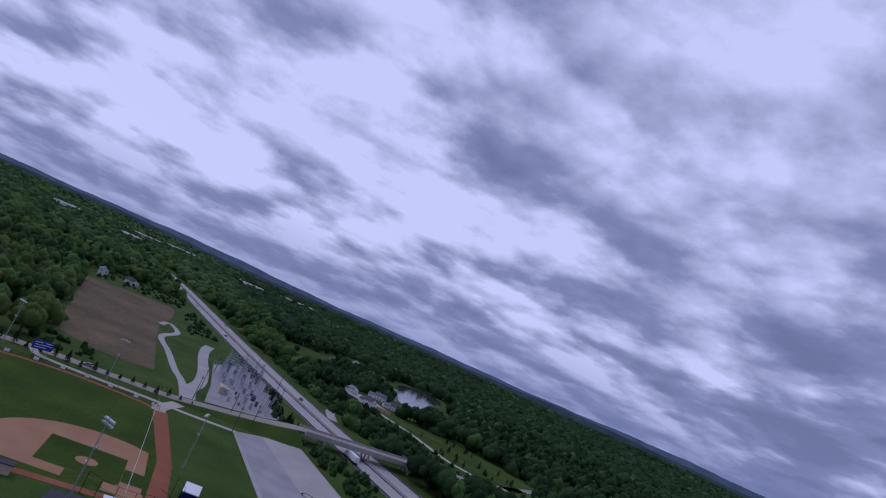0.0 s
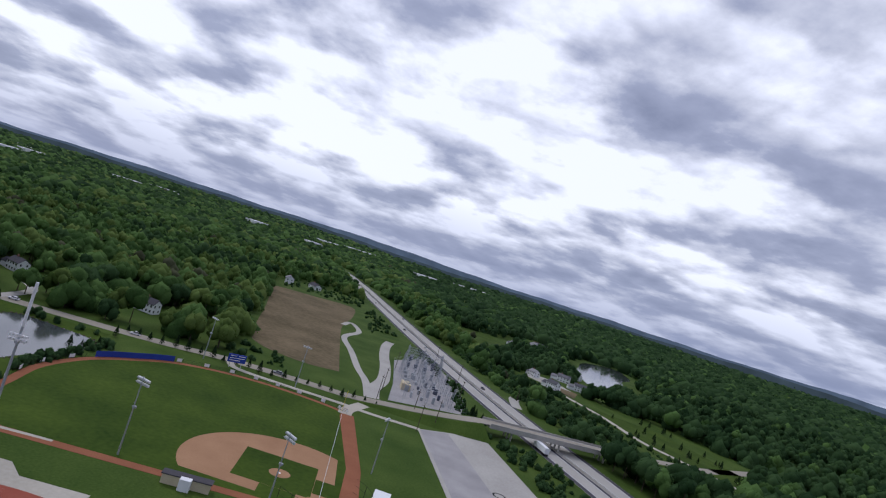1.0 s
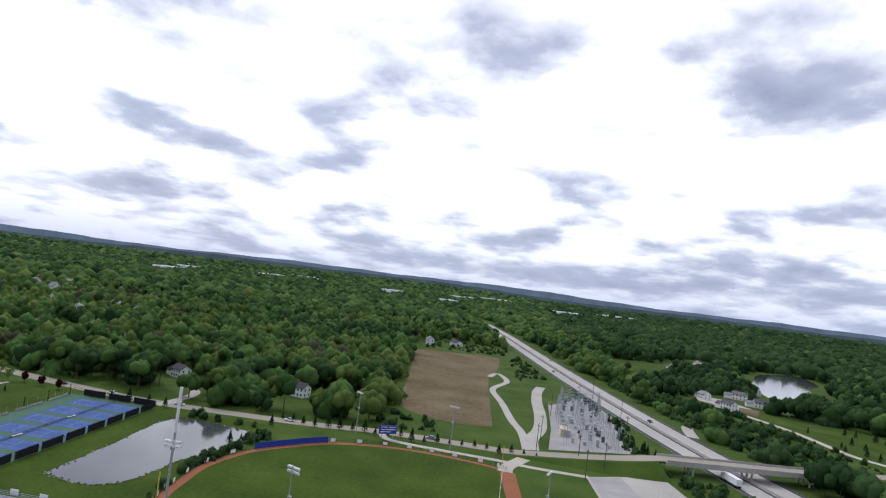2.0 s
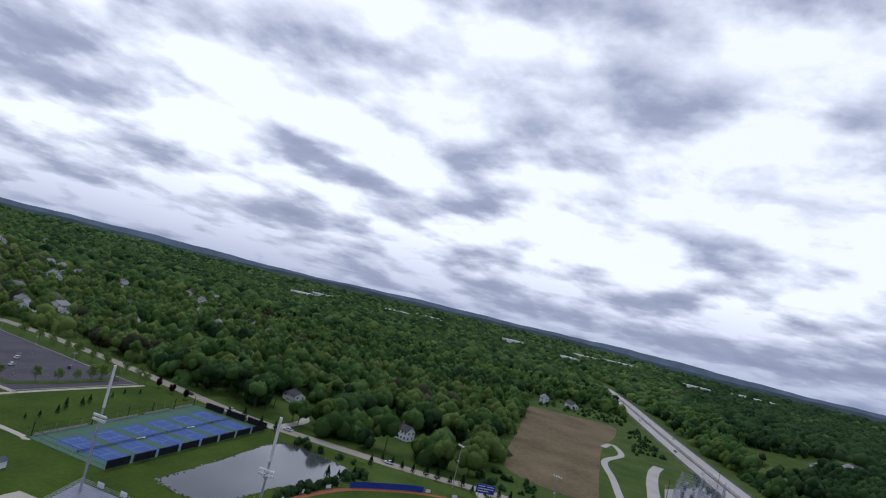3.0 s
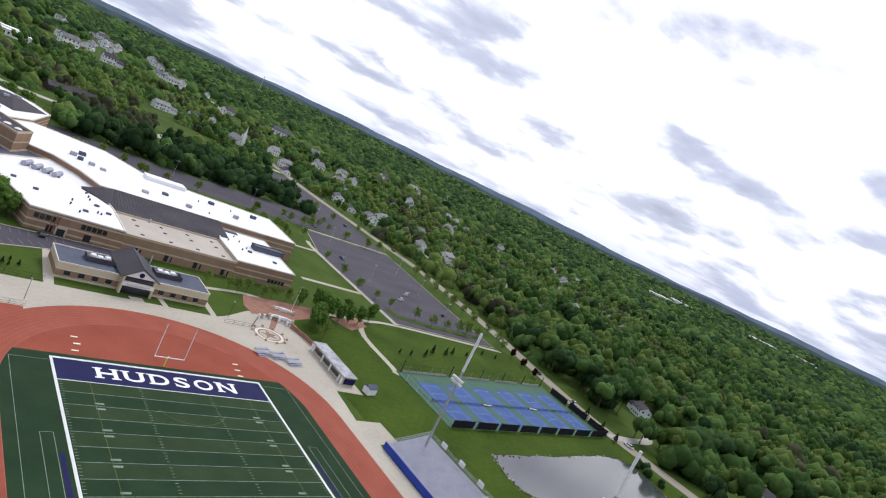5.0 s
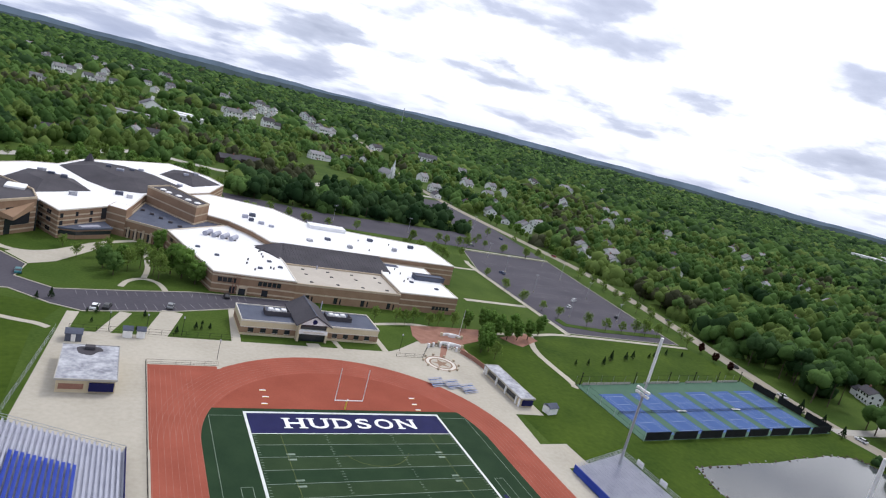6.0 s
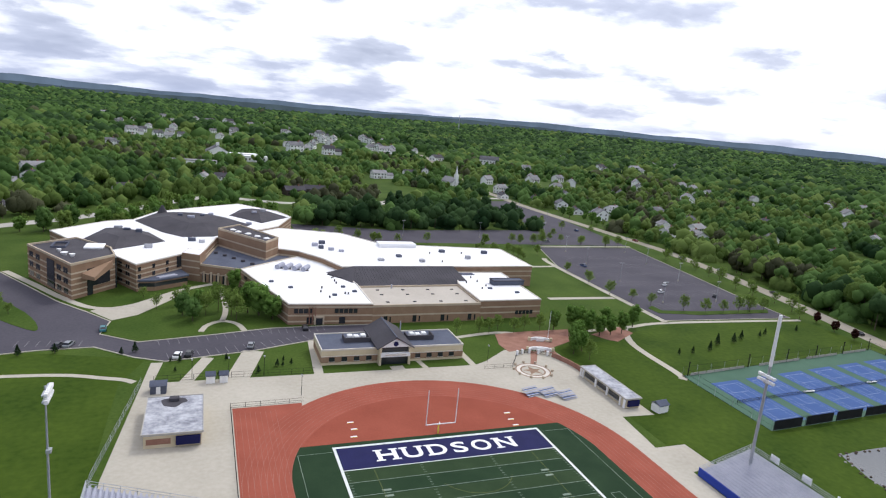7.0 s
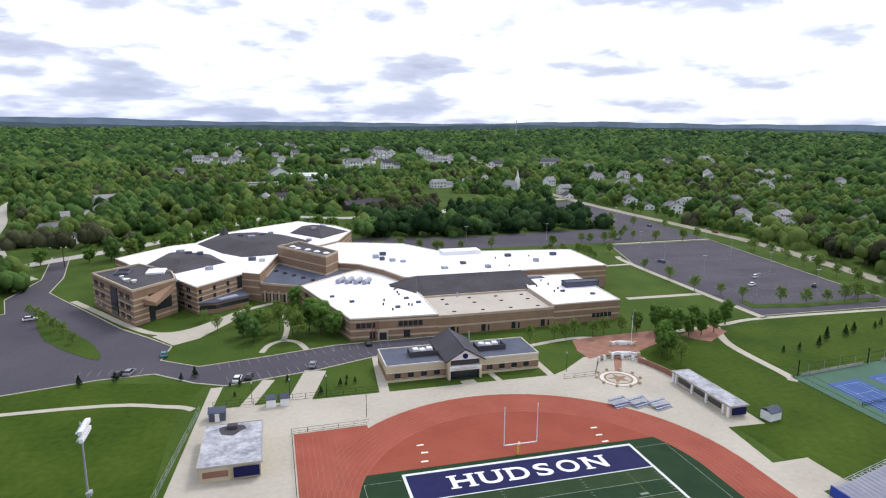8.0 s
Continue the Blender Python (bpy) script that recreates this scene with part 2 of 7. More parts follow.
M["leaf_g"] = leaf_mat("fresh_leaves", (0.060, 0.132, 0.024), (0.180, 0.300, 0.070))
M["leaf_y"] = leaf_mat("young_leaves", (0.10, 0.17, 0.03), (0.22, 0.31, 0.08))
M["wood_siding"] = mat("dark_brown_siding", (0.045, 0.034, 0.030), (0.085, 0.066, 0.056), 0.85, 0.3, 4)
M["leaf_red"] = leaf_mat("red_leaves", (0.020, 0.010, 0.009), (0.055, 0.020, 0.016))
M["court_paint"] = mat("worn_court_paint", (0.20, 0.26, 0.36), (0.36, 0.42, 0.52), 0.8, 0.3, 5)
M["brownstone"] = mat("brown_pavers", (0.20, 0.125, 0.085), (0.33, 0.235, 0.17), 0.9, 0.4, 5)
M["needle"] = leaf_mat("needles", (0.012, 0.026, 0.012), (0.03, 0.055, 0.022))


# ---- mesh helpers ----
def mesh_of(name, bm, material):
    me = bpy.data.meshes.new(name)
    bm.to_mesh(me)
    bm.free()
    me.materials.append(material)
    return me


def part(name, bm, material, parent=None, label=""):
    ob = new(name, mesh_of(name, bm, material))
    ob.parent = parent
    return tagged(ob, label)


def piece(name, me, parent, m):
    ob = new(name, me)
    ob.parent = parent
    ob.matrix_basis = m
    return ob


def thing(name, label, category, at=(0, 0, 0), rz=0, group="", kind=""):
    ob = new(name)
    ob.empty_display_size = 0.5
    ob.matrix_basis = pose(*at, 0, 0, rz)
    return tagged(ob, label, category, group, kind)


def add_box(bm, x0, x1, y0, y1, z0, z1, m=None):
    v = [bm.verts.new((x, y, z)) for z in (z0, z1) for x, y in ((x0, y0), (x1, y0), (x1, y1), (x0, y1))]
    for f in ((3, 2, 1, 0), (4, 5, 6, 7), (0, 1, 5, 4), (1, 2, 6, 5), (2, 3, 7, 6), (3, 0, 4, 7)):
        bm.faces.new([v[i] for i in f])
    if m is not None:
        bmesh.ops.transform(bm, matrix=m, verts=v)
    return v


def box(x0, x1, y0, y1, z0, z1, bevel=0.0):
    bm = bmesh.new()
    add_box(bm, x0, x1, y0, y1, z0, z1)
    if bevel:
        bmesh.ops.bevel(bm, geom=bm.edges[:], offset=bevel, segments=1, affect="EDGES")
    return bm


def ring_prism(outer, inner, z0, z1):
    """A closed rim between two outlines, in one piece."""
    bm = bmesh.new()
    loops = [[bm.verts.new((*p, z)) for p in pts] for pts, z in ((outer, z0), (outer, z1), (inner, z1), (inner, z0))]
    n = len(outer)
    for i in range(n):
        j = (i + 1) % n
        for k in range(4):
            a, b = loops[k], loops[(k + 1) % 4]
            bm.faces.new((a[i], a[j], b[j], b[i]))
    bmesh.ops.recalc_face_normals(bm, faces=bm.faces[:])
    return bm


def rect_ring(x0, x1, y0, y1, w, z0, z1):
    return ring_prism([(x0, y0), (x1, y0), (x1, y1), (x0, y1)], [(x0 + w, y0 + w), (x1 - w, y0 + w), (x1 - w, y1 - w), (x0 + w, y1 - w)], z0, z1)


def add_prism(bm, pts, z0, z1):
    area = sum(a[0] * b[1] - b[0] * a[1] for a, b in zip(pts, pts[1:] + pts[:1]))
    if area < 0:
        pts = pts[::-1]
    lo = [bm.verts.new((x, y, z0)) for x, y in pts]
    hi = [bm.verts.new((x, y, z1)) for x, y in pts]
    bm.faces.new(hi)
    bm.faces.new(lo[::-1])
    n = len(pts)
    for i in range(n):
        j = (i + 1) % n
        bm.faces.new((lo[i], lo[j], hi[j], hi[i]))


def prism(pts, z0, z1):
    bm = bmesh.new()
    add_prism(bm, list(pts), z0, z1)
    return bm


def add_tube(bm, a, b, r0, r1=None, n=8):
    a, b = Vector(a), Vector(b)
    r1 = r0 if r1 is None else r1
    q = (b - a).to_track_quat("Z", "Y")
    ring = []
    for p, r in ((a, r0), (b, r1)):
        ring.append([bm.verts.new(p + q @ Vector((r * math.cos(k * math.tau / n), r * math.sin(k * math.tau / n), 0))) for k in range(n)])
    for k in range(n):
        j = (k + 1) % n
        bm.faces.new((ring[0][k], ring[0][j], ring[1][j], ring[1][k]))
    bm.faces.new(ring[0][::-1])
    bm.faces.new(ring[1])


def tube(a, b, r0, r1=None, n=8):
    bm = bmesh.new()
    add_tube(bm, a, b, r0, r1, n)
    return bm


def arc(cx, cy, r, a0, a1, n=24):
    return [(cx + r * math.cos(radians(a0 + (a1 - a0) * i / n)), cy + r * math.sin(radians(a0 + (a1 - a0) * i / n))) for i in range(n + 1)]


def offset_line(pts, d):
    """The line moved d to its left."""
    out = []
    for i, p in enumerate(pts):
        a, b = pts[max(i - 1, 0)], pts[min(i + 1, len(pts) - 1)]
        t = Vector((b[0] - a[0], b[1] - a[1])).normalized()
        out.append((p[0] - t.y * d, p[1] + t.x * d))
    return out


def smooth_line(pts, n=6):
    """A rounded line through the points (Catmull-Rom)."""
    out = []
    for i in range(len(pts) - 1):
        p = [Vector(pts[min(max(i + k, 0), len(pts) - 1)]) for k in (-1, 0, 1, 2)]
        for s in range(n):
            t = s / n
            out.append(tuple(0.5 * (2 * p[1] + (p[2] - p[0]) * t + (2 * p[0] - 5 * p[1] + 4 * p[2] - p[3]) * t * t + (3 * p[1] - p[0] - 3 * p[2] + p[3]) * t ** 3)))
    out.append(tuple(pts[-1]))
    return out


def add_ribbon(bm, pts, left, right, z, thick=0.25, heights=None):
    a, b = offset_line(pts, left), offset_line(pts, -right)
    zs = heights or [z] * len(pts)
    rows = [[bm.verts.new((*p, h)), bm.verts.new((*q, h)), bm.verts.new((*q, h - thick)), bm.verts.new((*p, h - thick))] for p, q, h in zip(a, b, zs)]
    for r, s in zip(rows, rows[1:]):
        for k in range(4):
            j = (k + 1) % 4
            bm.faces.new((r[j], r[k], s[k], s[j]))
    bm.faces.new(rows[0])
    bm.faces.new(rows[-1][::-1])


def ribbon(pts, left, right, z, thick=0.25, heights=None):
    bm = bmesh.new()
    add_ribbon(bm, pts, left, right, z, thick, heights)
    return bm


def slab(name, pts, z, material, label, category="pavement", thick=0.25):
    return tagged(part(name, prism(pts, z - thick, z), material), label, category, kind="structure")


# ---- ground ----
def hills(x, y):
    d = np.hypot(x - 20, y)
    far = np.clip((d - 900) / 3300, 0, 1)
    far = far * far * (3 - 2 * far)
    return far * (6 + 12 * np.sin(x / 690 + 1.2) * np.sin(y / 830 + 0.4) + 6 * np.sin(x / 310 + y / 420))


def make_ground():
    radii = [0, 120, 240, 360, 480, 600, 720, 860, 1000, 1150, 1300, 1500, 1700, 1950, 2250, 2600, 3000, 3500, 4000, 4450, 4800, 5400]
    n = 120
    bm = bmesh.new()
    rings = []
    for r in radii[1:]:
        ring = []
        for k in range(n):
            x, y = 20 + r * math.cos(k * math.tau / n), r * math.sin(k * math.tau / n)
            ring.append(bm.verts.new((x, y, float(hills(x, y)))))
        rings.append(ring)
    c = bm.verts.new((20, 0, 0))
    for k in range(n):
        bm.faces.new((c, rings[0][k], rings[0][(k + 1) % n]))
    for a, b in zip(rings, rings[1:]):
        for k in range(n):
            j = (k + 1) % n
            bm.faces.new((a[k], b[k], b[j], a[j]))
    for f in bm.faces:
        f.smooth = True
    return tagged(part("ground", bm, M["grass"]), "wide green grassy land running out to low hills", "ground", kind="structure")


make_ground()


def ridges():
    """Low wooded ridges on the horizon: glowing walls with distance haze in their blue."""
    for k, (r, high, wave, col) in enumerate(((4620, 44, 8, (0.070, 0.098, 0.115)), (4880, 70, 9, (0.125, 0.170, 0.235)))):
        m = bpy.data.materials.new("haze_glow")
        m.use_nodes = True
        nt = m.node_tree
        noise = nt.nodes.new("ShaderNodeTexNoise")
        noise.inputs["Scale"].default_value, noise.inputs["Detail"].default_value = 0.008, 5.0
        geo = nt.nodes.new("ShaderNodeNewGeometry")
        nt.links.new(geo.outputs["Position"], noise.inputs["Vector"])
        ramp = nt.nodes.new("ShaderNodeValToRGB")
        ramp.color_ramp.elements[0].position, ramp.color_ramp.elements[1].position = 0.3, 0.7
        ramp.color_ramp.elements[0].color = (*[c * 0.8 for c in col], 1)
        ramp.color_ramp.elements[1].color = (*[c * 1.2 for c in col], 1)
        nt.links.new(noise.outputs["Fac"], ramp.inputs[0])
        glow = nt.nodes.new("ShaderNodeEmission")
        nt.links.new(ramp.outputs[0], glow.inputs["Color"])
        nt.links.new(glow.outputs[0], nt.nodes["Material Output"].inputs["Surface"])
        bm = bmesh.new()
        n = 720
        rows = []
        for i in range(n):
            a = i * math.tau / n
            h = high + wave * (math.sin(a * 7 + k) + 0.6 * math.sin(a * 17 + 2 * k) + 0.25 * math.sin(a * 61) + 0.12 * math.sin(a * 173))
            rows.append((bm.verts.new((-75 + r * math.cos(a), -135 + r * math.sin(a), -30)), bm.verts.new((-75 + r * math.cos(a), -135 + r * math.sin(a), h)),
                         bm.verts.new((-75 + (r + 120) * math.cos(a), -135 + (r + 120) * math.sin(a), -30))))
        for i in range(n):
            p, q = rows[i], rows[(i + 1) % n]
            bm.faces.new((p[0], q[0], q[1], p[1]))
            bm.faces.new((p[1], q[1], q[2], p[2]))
        tagged(part("backdrop", bm, m), "glowing backdrop of wooded ridges, blue haze in its colour", "backdrop", kind="structure")


ridges()

NORTH_ROAD = smooth_line([(-160, 222), (-148, 234), (-114, 267), (-86, 306), (-62, 343), (-42, 362), (-20, 352), (4, 344), (40, 347), (70, 352), (120, 395), (212, 420)], 5)
WEST_LANE = smooth_line([(-148, 190), (-164, 213), (-184, 258), (-204, 307), (-221, 370), (-249, 455), (-262, 540)], 5)


def kerb(pts, label):
    ring = list(pts) + [pts[0]]
    tagged(part("kerb", ribbon(ring, 0.2, 0.2, 0.17, 0.3), M["concrete"]), label, "kerb", kind="structure")


# mown sports lawns
slab("lawn_1", [(53, 0), (57.5, 28), (57.5, 48), (66, 54), (84, 53), (99, 61), (122, 68), (190, 66), (192, 35), (88, 22), (88, -13), (188, -8), (186, -60), (120, -60), (66, -82), (53, -82)], 0.03, M["park"], "mown green lawn round the tennis courts")
slab("lawn_2", [(-190, -60), (-71.5, -60), (-71, 40), (-66, 56), (-95, 64), (-190, 58)], 0.03, M["park"], "dark green mown practice field")

# school drive, lots and walks
WEST_LOT = [(-175, 52), (-117, 60), (-94, 65.5), (-80, 66.5), (-69, 57.5), (-61, 53.6), (-37, 58.8), (-19, 65.5), (4, 66), (4, 78.5), (-16, 78.3), (-31, 77.6), (-49, 73.3), (-69, 69.3), (-80, 77), (-78.5, 88.5), (-86.5, 98.5), (-97, 110.5), (-110, 130), (-123.5, 150), (-134, 166), (-136, 192), (-146, 240), (-154, 240), (-144, 190), (-147, 158), (-140, 138), (-160, 122), (-185, 110)]
slab("asphalt_drive", WEST_LOT, 0.04, M["asphalt"], "dark asphalt school drive and bus loop with parking stalls", "road")
slab("asphalt_lot_1", [(122, 72), (188, 70), (191, 105), (206, 208), (138, 206), (124, 160)], 0.04, M["asphalt"], "large dark asphalt parking lot beside the school", "parking lot")
slab("asphalt_lot_2", [(-2, 214), (207, 214), (215, 300), (217, 405), (170, 392), (166, 262), (60, 250), (-2, 262)], 0.04, M["asphalt"], "far dark asphalt parking lot behind the school", "parking lot")
slab("plaza", [(-69.4, -30), (-69.4, -3), (-64.5, 53), (-61.5, 53), (-63.2, 39.8), (25.5, 39.6), (30, 42), (40, 50), (57, 47), (57.5, 28), (60.9, 12), (60.9, 0.9), (51.2, 1.5), (49.4, -14.1), (58, -14.1), (58.4, -24.3), (51, -25), (50, -112), (-48, -112), (-48, -30)], 0.05, M["concrete"], "pale concrete stadium plaza")


def walks():
    front = [
        ([(-55.5, 39), (-50, 55)], 1.6), ([(-43, 39), (-37.5, 58.5)], 3.0), ([(-21.5, 39.3), (-19.5, 65)], 1.3), ([(24.8, 39.5), (24.6, 60)], 1.0),
        ([(1.5, 39.3), (1.3, 42)], 2.0), ([(9.8, 39.3), (9, 45)], 0.8), ([(-67.5, 40.9), (-73.7, 44.1), (-97, 48.8), (-180, 47)], 0.9),
        ([(57, 62), (98, 66), (121.5, 69.5), (190, 66.8)], 1.1)]
    rear = [([(121.5, 69.5), (123, 160), (126, 178)], 1.4), ([(87, 104), (120, 103.5)], 1.5), ([(89, 158), (122, 160)], 1.2),
        ([(98.5, 66.5), (90, 49), (88.3, 24), (86.5, 20)], 1.3), ([(24.6, 62), (45, 66), (57, 62)], 1.0), ([(138, 209.5), (208, 211.5)], 1.2),
        ([(-121.5, 150.5), (-108, 131.5), (-95, 113), (-84.5, 102.5), (-73.7, 105), (-60, 121.5), (-48, 130.5)], 1.2), ([(-52, 76.6), (-50, 82.5), (-45.5, 86), (-41, 83), (-38.8, 75.6)], 0.9), ([(-45.5, 86), (-44, 100), (-45.5, 128)], 0.9),
    ]
    for pts, half in front + rear:
        line = smooth_line(pts, 5) if len(pts) > 2 else pts
        tagged(part("footpath", ribbon(line, half, half, 0.07), M["concrete"]), "pale concrete footpath across the lawn", "footpath", kind="structure")


walks()

# roads
ROAD = smooth_line([(420, 1500), (300, 900), (232, 560), (216, 400), (224, 250), (226, 188), (214, 100), (204, 55), (195, 5), (196, -40), (199, -78), (205, -112), (204, -175), (206, -212), (214, -242), (227, -305), (250, -345), (300, -420), (420, -600)], 8)


def road_height(p):
    y = p[1]
    return 0.05 + 5.5 * max(0.0, min(1, (-y - 165) / 65)) * max(0.0, min(1, (395 + y) / 75))


tagged(part("road_1", ribbon(ROAD, 4.2, 4.2, 0, 0.35, [road_height(p) for p in ROAD]), M["road"]), "pale worn two-lane road along the woods", "road", kind="structure")


def embankment():
    line = [p for p in ROAD if -232 < p[1] < -160]
    far = [p for p in ROAD if -400 < p[1] < -312]
    for seg in (line, far):
        bm = bmesh.new()
        rows = []
        for i, p in enumerate(seg):
            a, b = seg[max(i - 1, 0)], seg[min(i + 1, len(seg) - 1)]
            t = Vector((b[0] - a[0], b[1] - a[1])).normalized()
            h = road_height(p) - 0.12
            rows.append([bm.verts.new((p[0] - t.y * d, p[1] + t.x * d, z)) for d, z in ((6 + 2.2 * h, -0.3), (6, h), (-6, h), (-6 - 2.2 * h, -0.3))])
        for r, s in zip(rows, rows[1:]):
            for k in range(3):
                bm.faces.new((r[k], s[k], s[k + 1], r[k + 1]))
        bm.faces.new(rows[0])
        bm.faces.new(rows[-1][::-1])
        tagged(part("embankment", bm, M["grass"]), "grassy embankment that carries the road up to the bridge", "embankment", kind="structure")


embankment()
HIGHWAY = smooth_line([(-60, -335), (90, -302), (180, -282), (300, -255), (480, -222), (700, -187), (960, -146), (1250, -85), (1600, 40), (2100, 300)], 8)
tagged(part("highway_1", ribbon(HIGHWAY, 15.5, 0.9, 0.06, 0.3), M["hwy"]), "pale concrete carriageway of the highway", "road", kind="structure")
tagged(part("highway_2", ribbon(HIGHWAY, -0.9, 15.5, 0.06, 0.3), M["hwy"]), "pale concrete carriageway of the highway", "road", kind="structure")


def highway_marks():
    tagged(part("median_barrier", ribbon(HIGHWAY, 0.3, 0.3, 0.95, 1.0), M["oldcon"]), "low concrete barrier between the carriageways", "barrier", kind="structure")
    bm = bmesh.new()
    for off in (3.2, -3.2, 12.0, -12.0):
        add_ribbon(bm, offset_line(HIGHWAY, off), 0.16, 0.16, 0.085, 0.02)
    tagged(part("edge_line", bm, M["line"]), "white painted edge lines on the highway", "road marking", kind="stuff")
    shoulder = bmesh.new()
    for off, half in ((13.9, 1.5), (-13.9, 1.5), (1.9, 1.0), (-1.9, 1.0)):
        add_ribbon(shoulder, offset_line(HIGHWAY, off), half, half, 0.075, 0.02)
    tagged(part("shoulder", shoulder, M["asphalt"]), "dark asphalt hard shoulders of the highway", "road", kind="structure")


highway_marks()
# turn-off, plant drive, farm lane
for level, (nm, pts, half, key, lab) in enumerate((
    ("drive_1", [(204, -176), (225, -176), (238, -177), (262, -182), (300, -184), (345, -184), (385, -186), (412, -190)], 3.6, "oldcon", "pale concrete service drive to the substation"),
    ("drive_2", [(206, -174), (246, -172), (273, -167), (322, -161), (371, -154), (416, -164), (455, -156), (430, -150)], 2.2, "oldcon", "narrow pale winding gravel drive"),
    ("drive_3", [(245, -412), (279, -390), (300, -377), (319, -366), (375, -357), (432, -337), (470, -332)], 2.8, "concrete", "pale farm lane beyond the highway"),
    ("drive_4", [(190, -7), (222, -8), (240, 6)], 2.4, "oldcon", "pale concrete house drive"),
    ("drive_5", [(196, -172), (180, -165), (172, -164)], 3.0, "concrete", "pale concrete path by the ball field"),
    ("drive_7", [(204, -108), (193, -113), (189, -135), (187, -160), (184, -176), (183, -198)], 1.8, "concrete", "pale path between the ball field and road"),
    ("drive_6", [(300, -272), (333, -278), (347, -297)], 3.5, "oldcon", "pale ramp off the highway"),
)):
    tagged(part(nm, ribbon(smooth_line(pts, 6), half, half, 0.066 + 0.005 * level), M[key]), lab, "road", kind="structure")
slab("drop_off", [(-85.8, 99.6), (-78.2, 89.6), (-71.2, 94.5), (-61, 112), (-56, 119.5), (-60.5, 118.8), (-73.6, 103.4), (-84.5, 101)], 0.062, M["concrete"], "pale concrete drop-off apron at the school entrance")
slab("side_pad", [(49.5, -81), (56, -81), (55.5, -92), (49.5, -97)], 0.06, M["concrete"], "pale concrete pad at the end of the bleachers")
slab("side_strip", [(70.2, -77.5), (71.6, -77.5), (72.2, -93), (70.8, -93)], 0.065, M["concrete"], "pale concrete strip beside the ball field")
tagged(part("road_2", ribbon(NORTH_ROAD, 4.5, 4.5, 0.08), M["oldcon"]), "pale road past the houses behind the school", "road", kind="structure")
tagged(part("road_3", ribbon(WEST_LANE, 3.2, 3.2, 0.075), M["oldcon"]), "narrow pale lane between the trees", "road", kind="structure")
slab("drive_island", smooth_line([(-127, 137), (-124.5, 130), (-119.6, 121.5), (-104, 99.6), (-97.4, 85), (-99.8, 83), (-117.6, 104), (-130, 136), (-127, 137)], 3)[:-1], 0.12, M["grass"], "narrow grass island between the drive and lot", "lawn")
kerb(WEST_LOT, "pale concrete kerb round the school drive")
kerb([(122, 72), (188, 70), (191, 105), (206, 208), (138, 206), (124, 160)], "pale concrete kerb round the parking lot")
slab("lot_patch", [(183, -198), (190, -212), (92, -226), (84, -206)], 0.055, M["gravel"], "darker worn strip of the overflow lot", "parking lot")
slab("concrete_lot", [(183, -197), (201, -231), (100, -247), (80, -204)], 0.05, M["oldcon"], "empty pale concrete overflow parking lot", "parking lot")
slab("soil_field", smooth_line([(250, -157), (246, -134), (266, -106), (330, -97), (391, -91), (480, -80), (548, -71), (565, -111), (574, -152), (500, -156), (420, -150), (350, -152), (250, -157)], 4)[:-1], 0.04, M["field"], "bare brown ploughed field", "field")
slab("substation_yard", [(219, -184), (262, -188), (337, -191), (391, -222), (310, -232), (236, -227)], 0.06, M["gravel"], "grey gravel yard of the substation", "yard")
for nm, pts, lab in (
    ("meadow_1", [(572, -290), (702, -275), (762, -340), (690, -352), (581, -322)], "open green meadow among the woods"),
    ("meadow_2", [(394, -360), (376, -407), (297, -435), (255, -400), (272, -371), (340, -356)], "open green meadow beside the farm lane"),
):
    slab(nm, pts, 0.05, M["park"], lab, "meadow")
for nm, pts, lab in (
    ("pond_1", [(95, -27), (128, -25), (168, -23), (177, -30), (172, -55), (166, -62), (146, -62), (125, -53.5), (102, -51), (92, -42)], "still grey pond beside the tennis courts"),
    ("pond_2", [(545, -412), (625, -424), (700, -452), (800, -496), (858, -566), (760, -552), (690, -510), (594, -470)], "bright pond among the far woods"),
    ("pond_3", [(760, -371), (900, -450), (890, -482), (775, -412)], "narrow bright pond among the far woods"),
):
    line = smooth_line(pts + pts[:1], 5)[:-1]
    rnd = random.Random(5)
    line = [(x + rnd.uniform(-0.6, 0.6), y + rnd.uniform(-0.6, 0.6)) for x, y in line]
    slab(nm, line, 0.055, M["water"], lab, "pond")


slab("lot_island", [(126.6, 88.1), (126.8, 81.2), (145.2, 77.5), (183.2, 77.3), (187.5, 81.9), (149.4, 81.9), (130.9, 84.5), (131.0, 91.2)], 0.14, M["grass"], "narrow planted grass strip inside the parking lot", "lawn")

slab("gravel_apron", [(468, -322), (500, -330), (490, -352), (452, -362), (436, -345)], 0.06, M["oldcon"], "pale bare yard round the farm buildings", "yard")
slab("soil_patch", [(430, -342), (458, -352), (452, -366), (420, -352)], 0.07, M["field"], "bare brown soil beside the farm yard", "yard")
slab("far_lot", [(740, -380), (815, -420), (830, -462), (800, -455), (745, -402)], 0.06, M["oldcon"], "pale paved lot among far woods", "parking lot")
slab("stand_paving", [(50.3, -142), (65.6, -144), (68, -168), (58, -164)], 0.065, M["asphalt"], "dark paving behind the home plate stand", "pavement")
tagged(part("tyre_mark", ring_prism(arc(126.4, -223.7, 2.6, 0, 350, 35), arc(126.4, -223.7, 1.9, 0, 350, 35), 0.05, 0.066), M["black"]), "dark round tyre mark on the lot", "marking", kind="structure")
# ---- stadium ----
CY = -13.0  # centre of the near bend; the straights run south from it
LEN = 84.4


def oval(r):
    return arc(0, CY, r, 0, 180, 40) + arc(0, CY - LEN, r, 180, 360, 40)


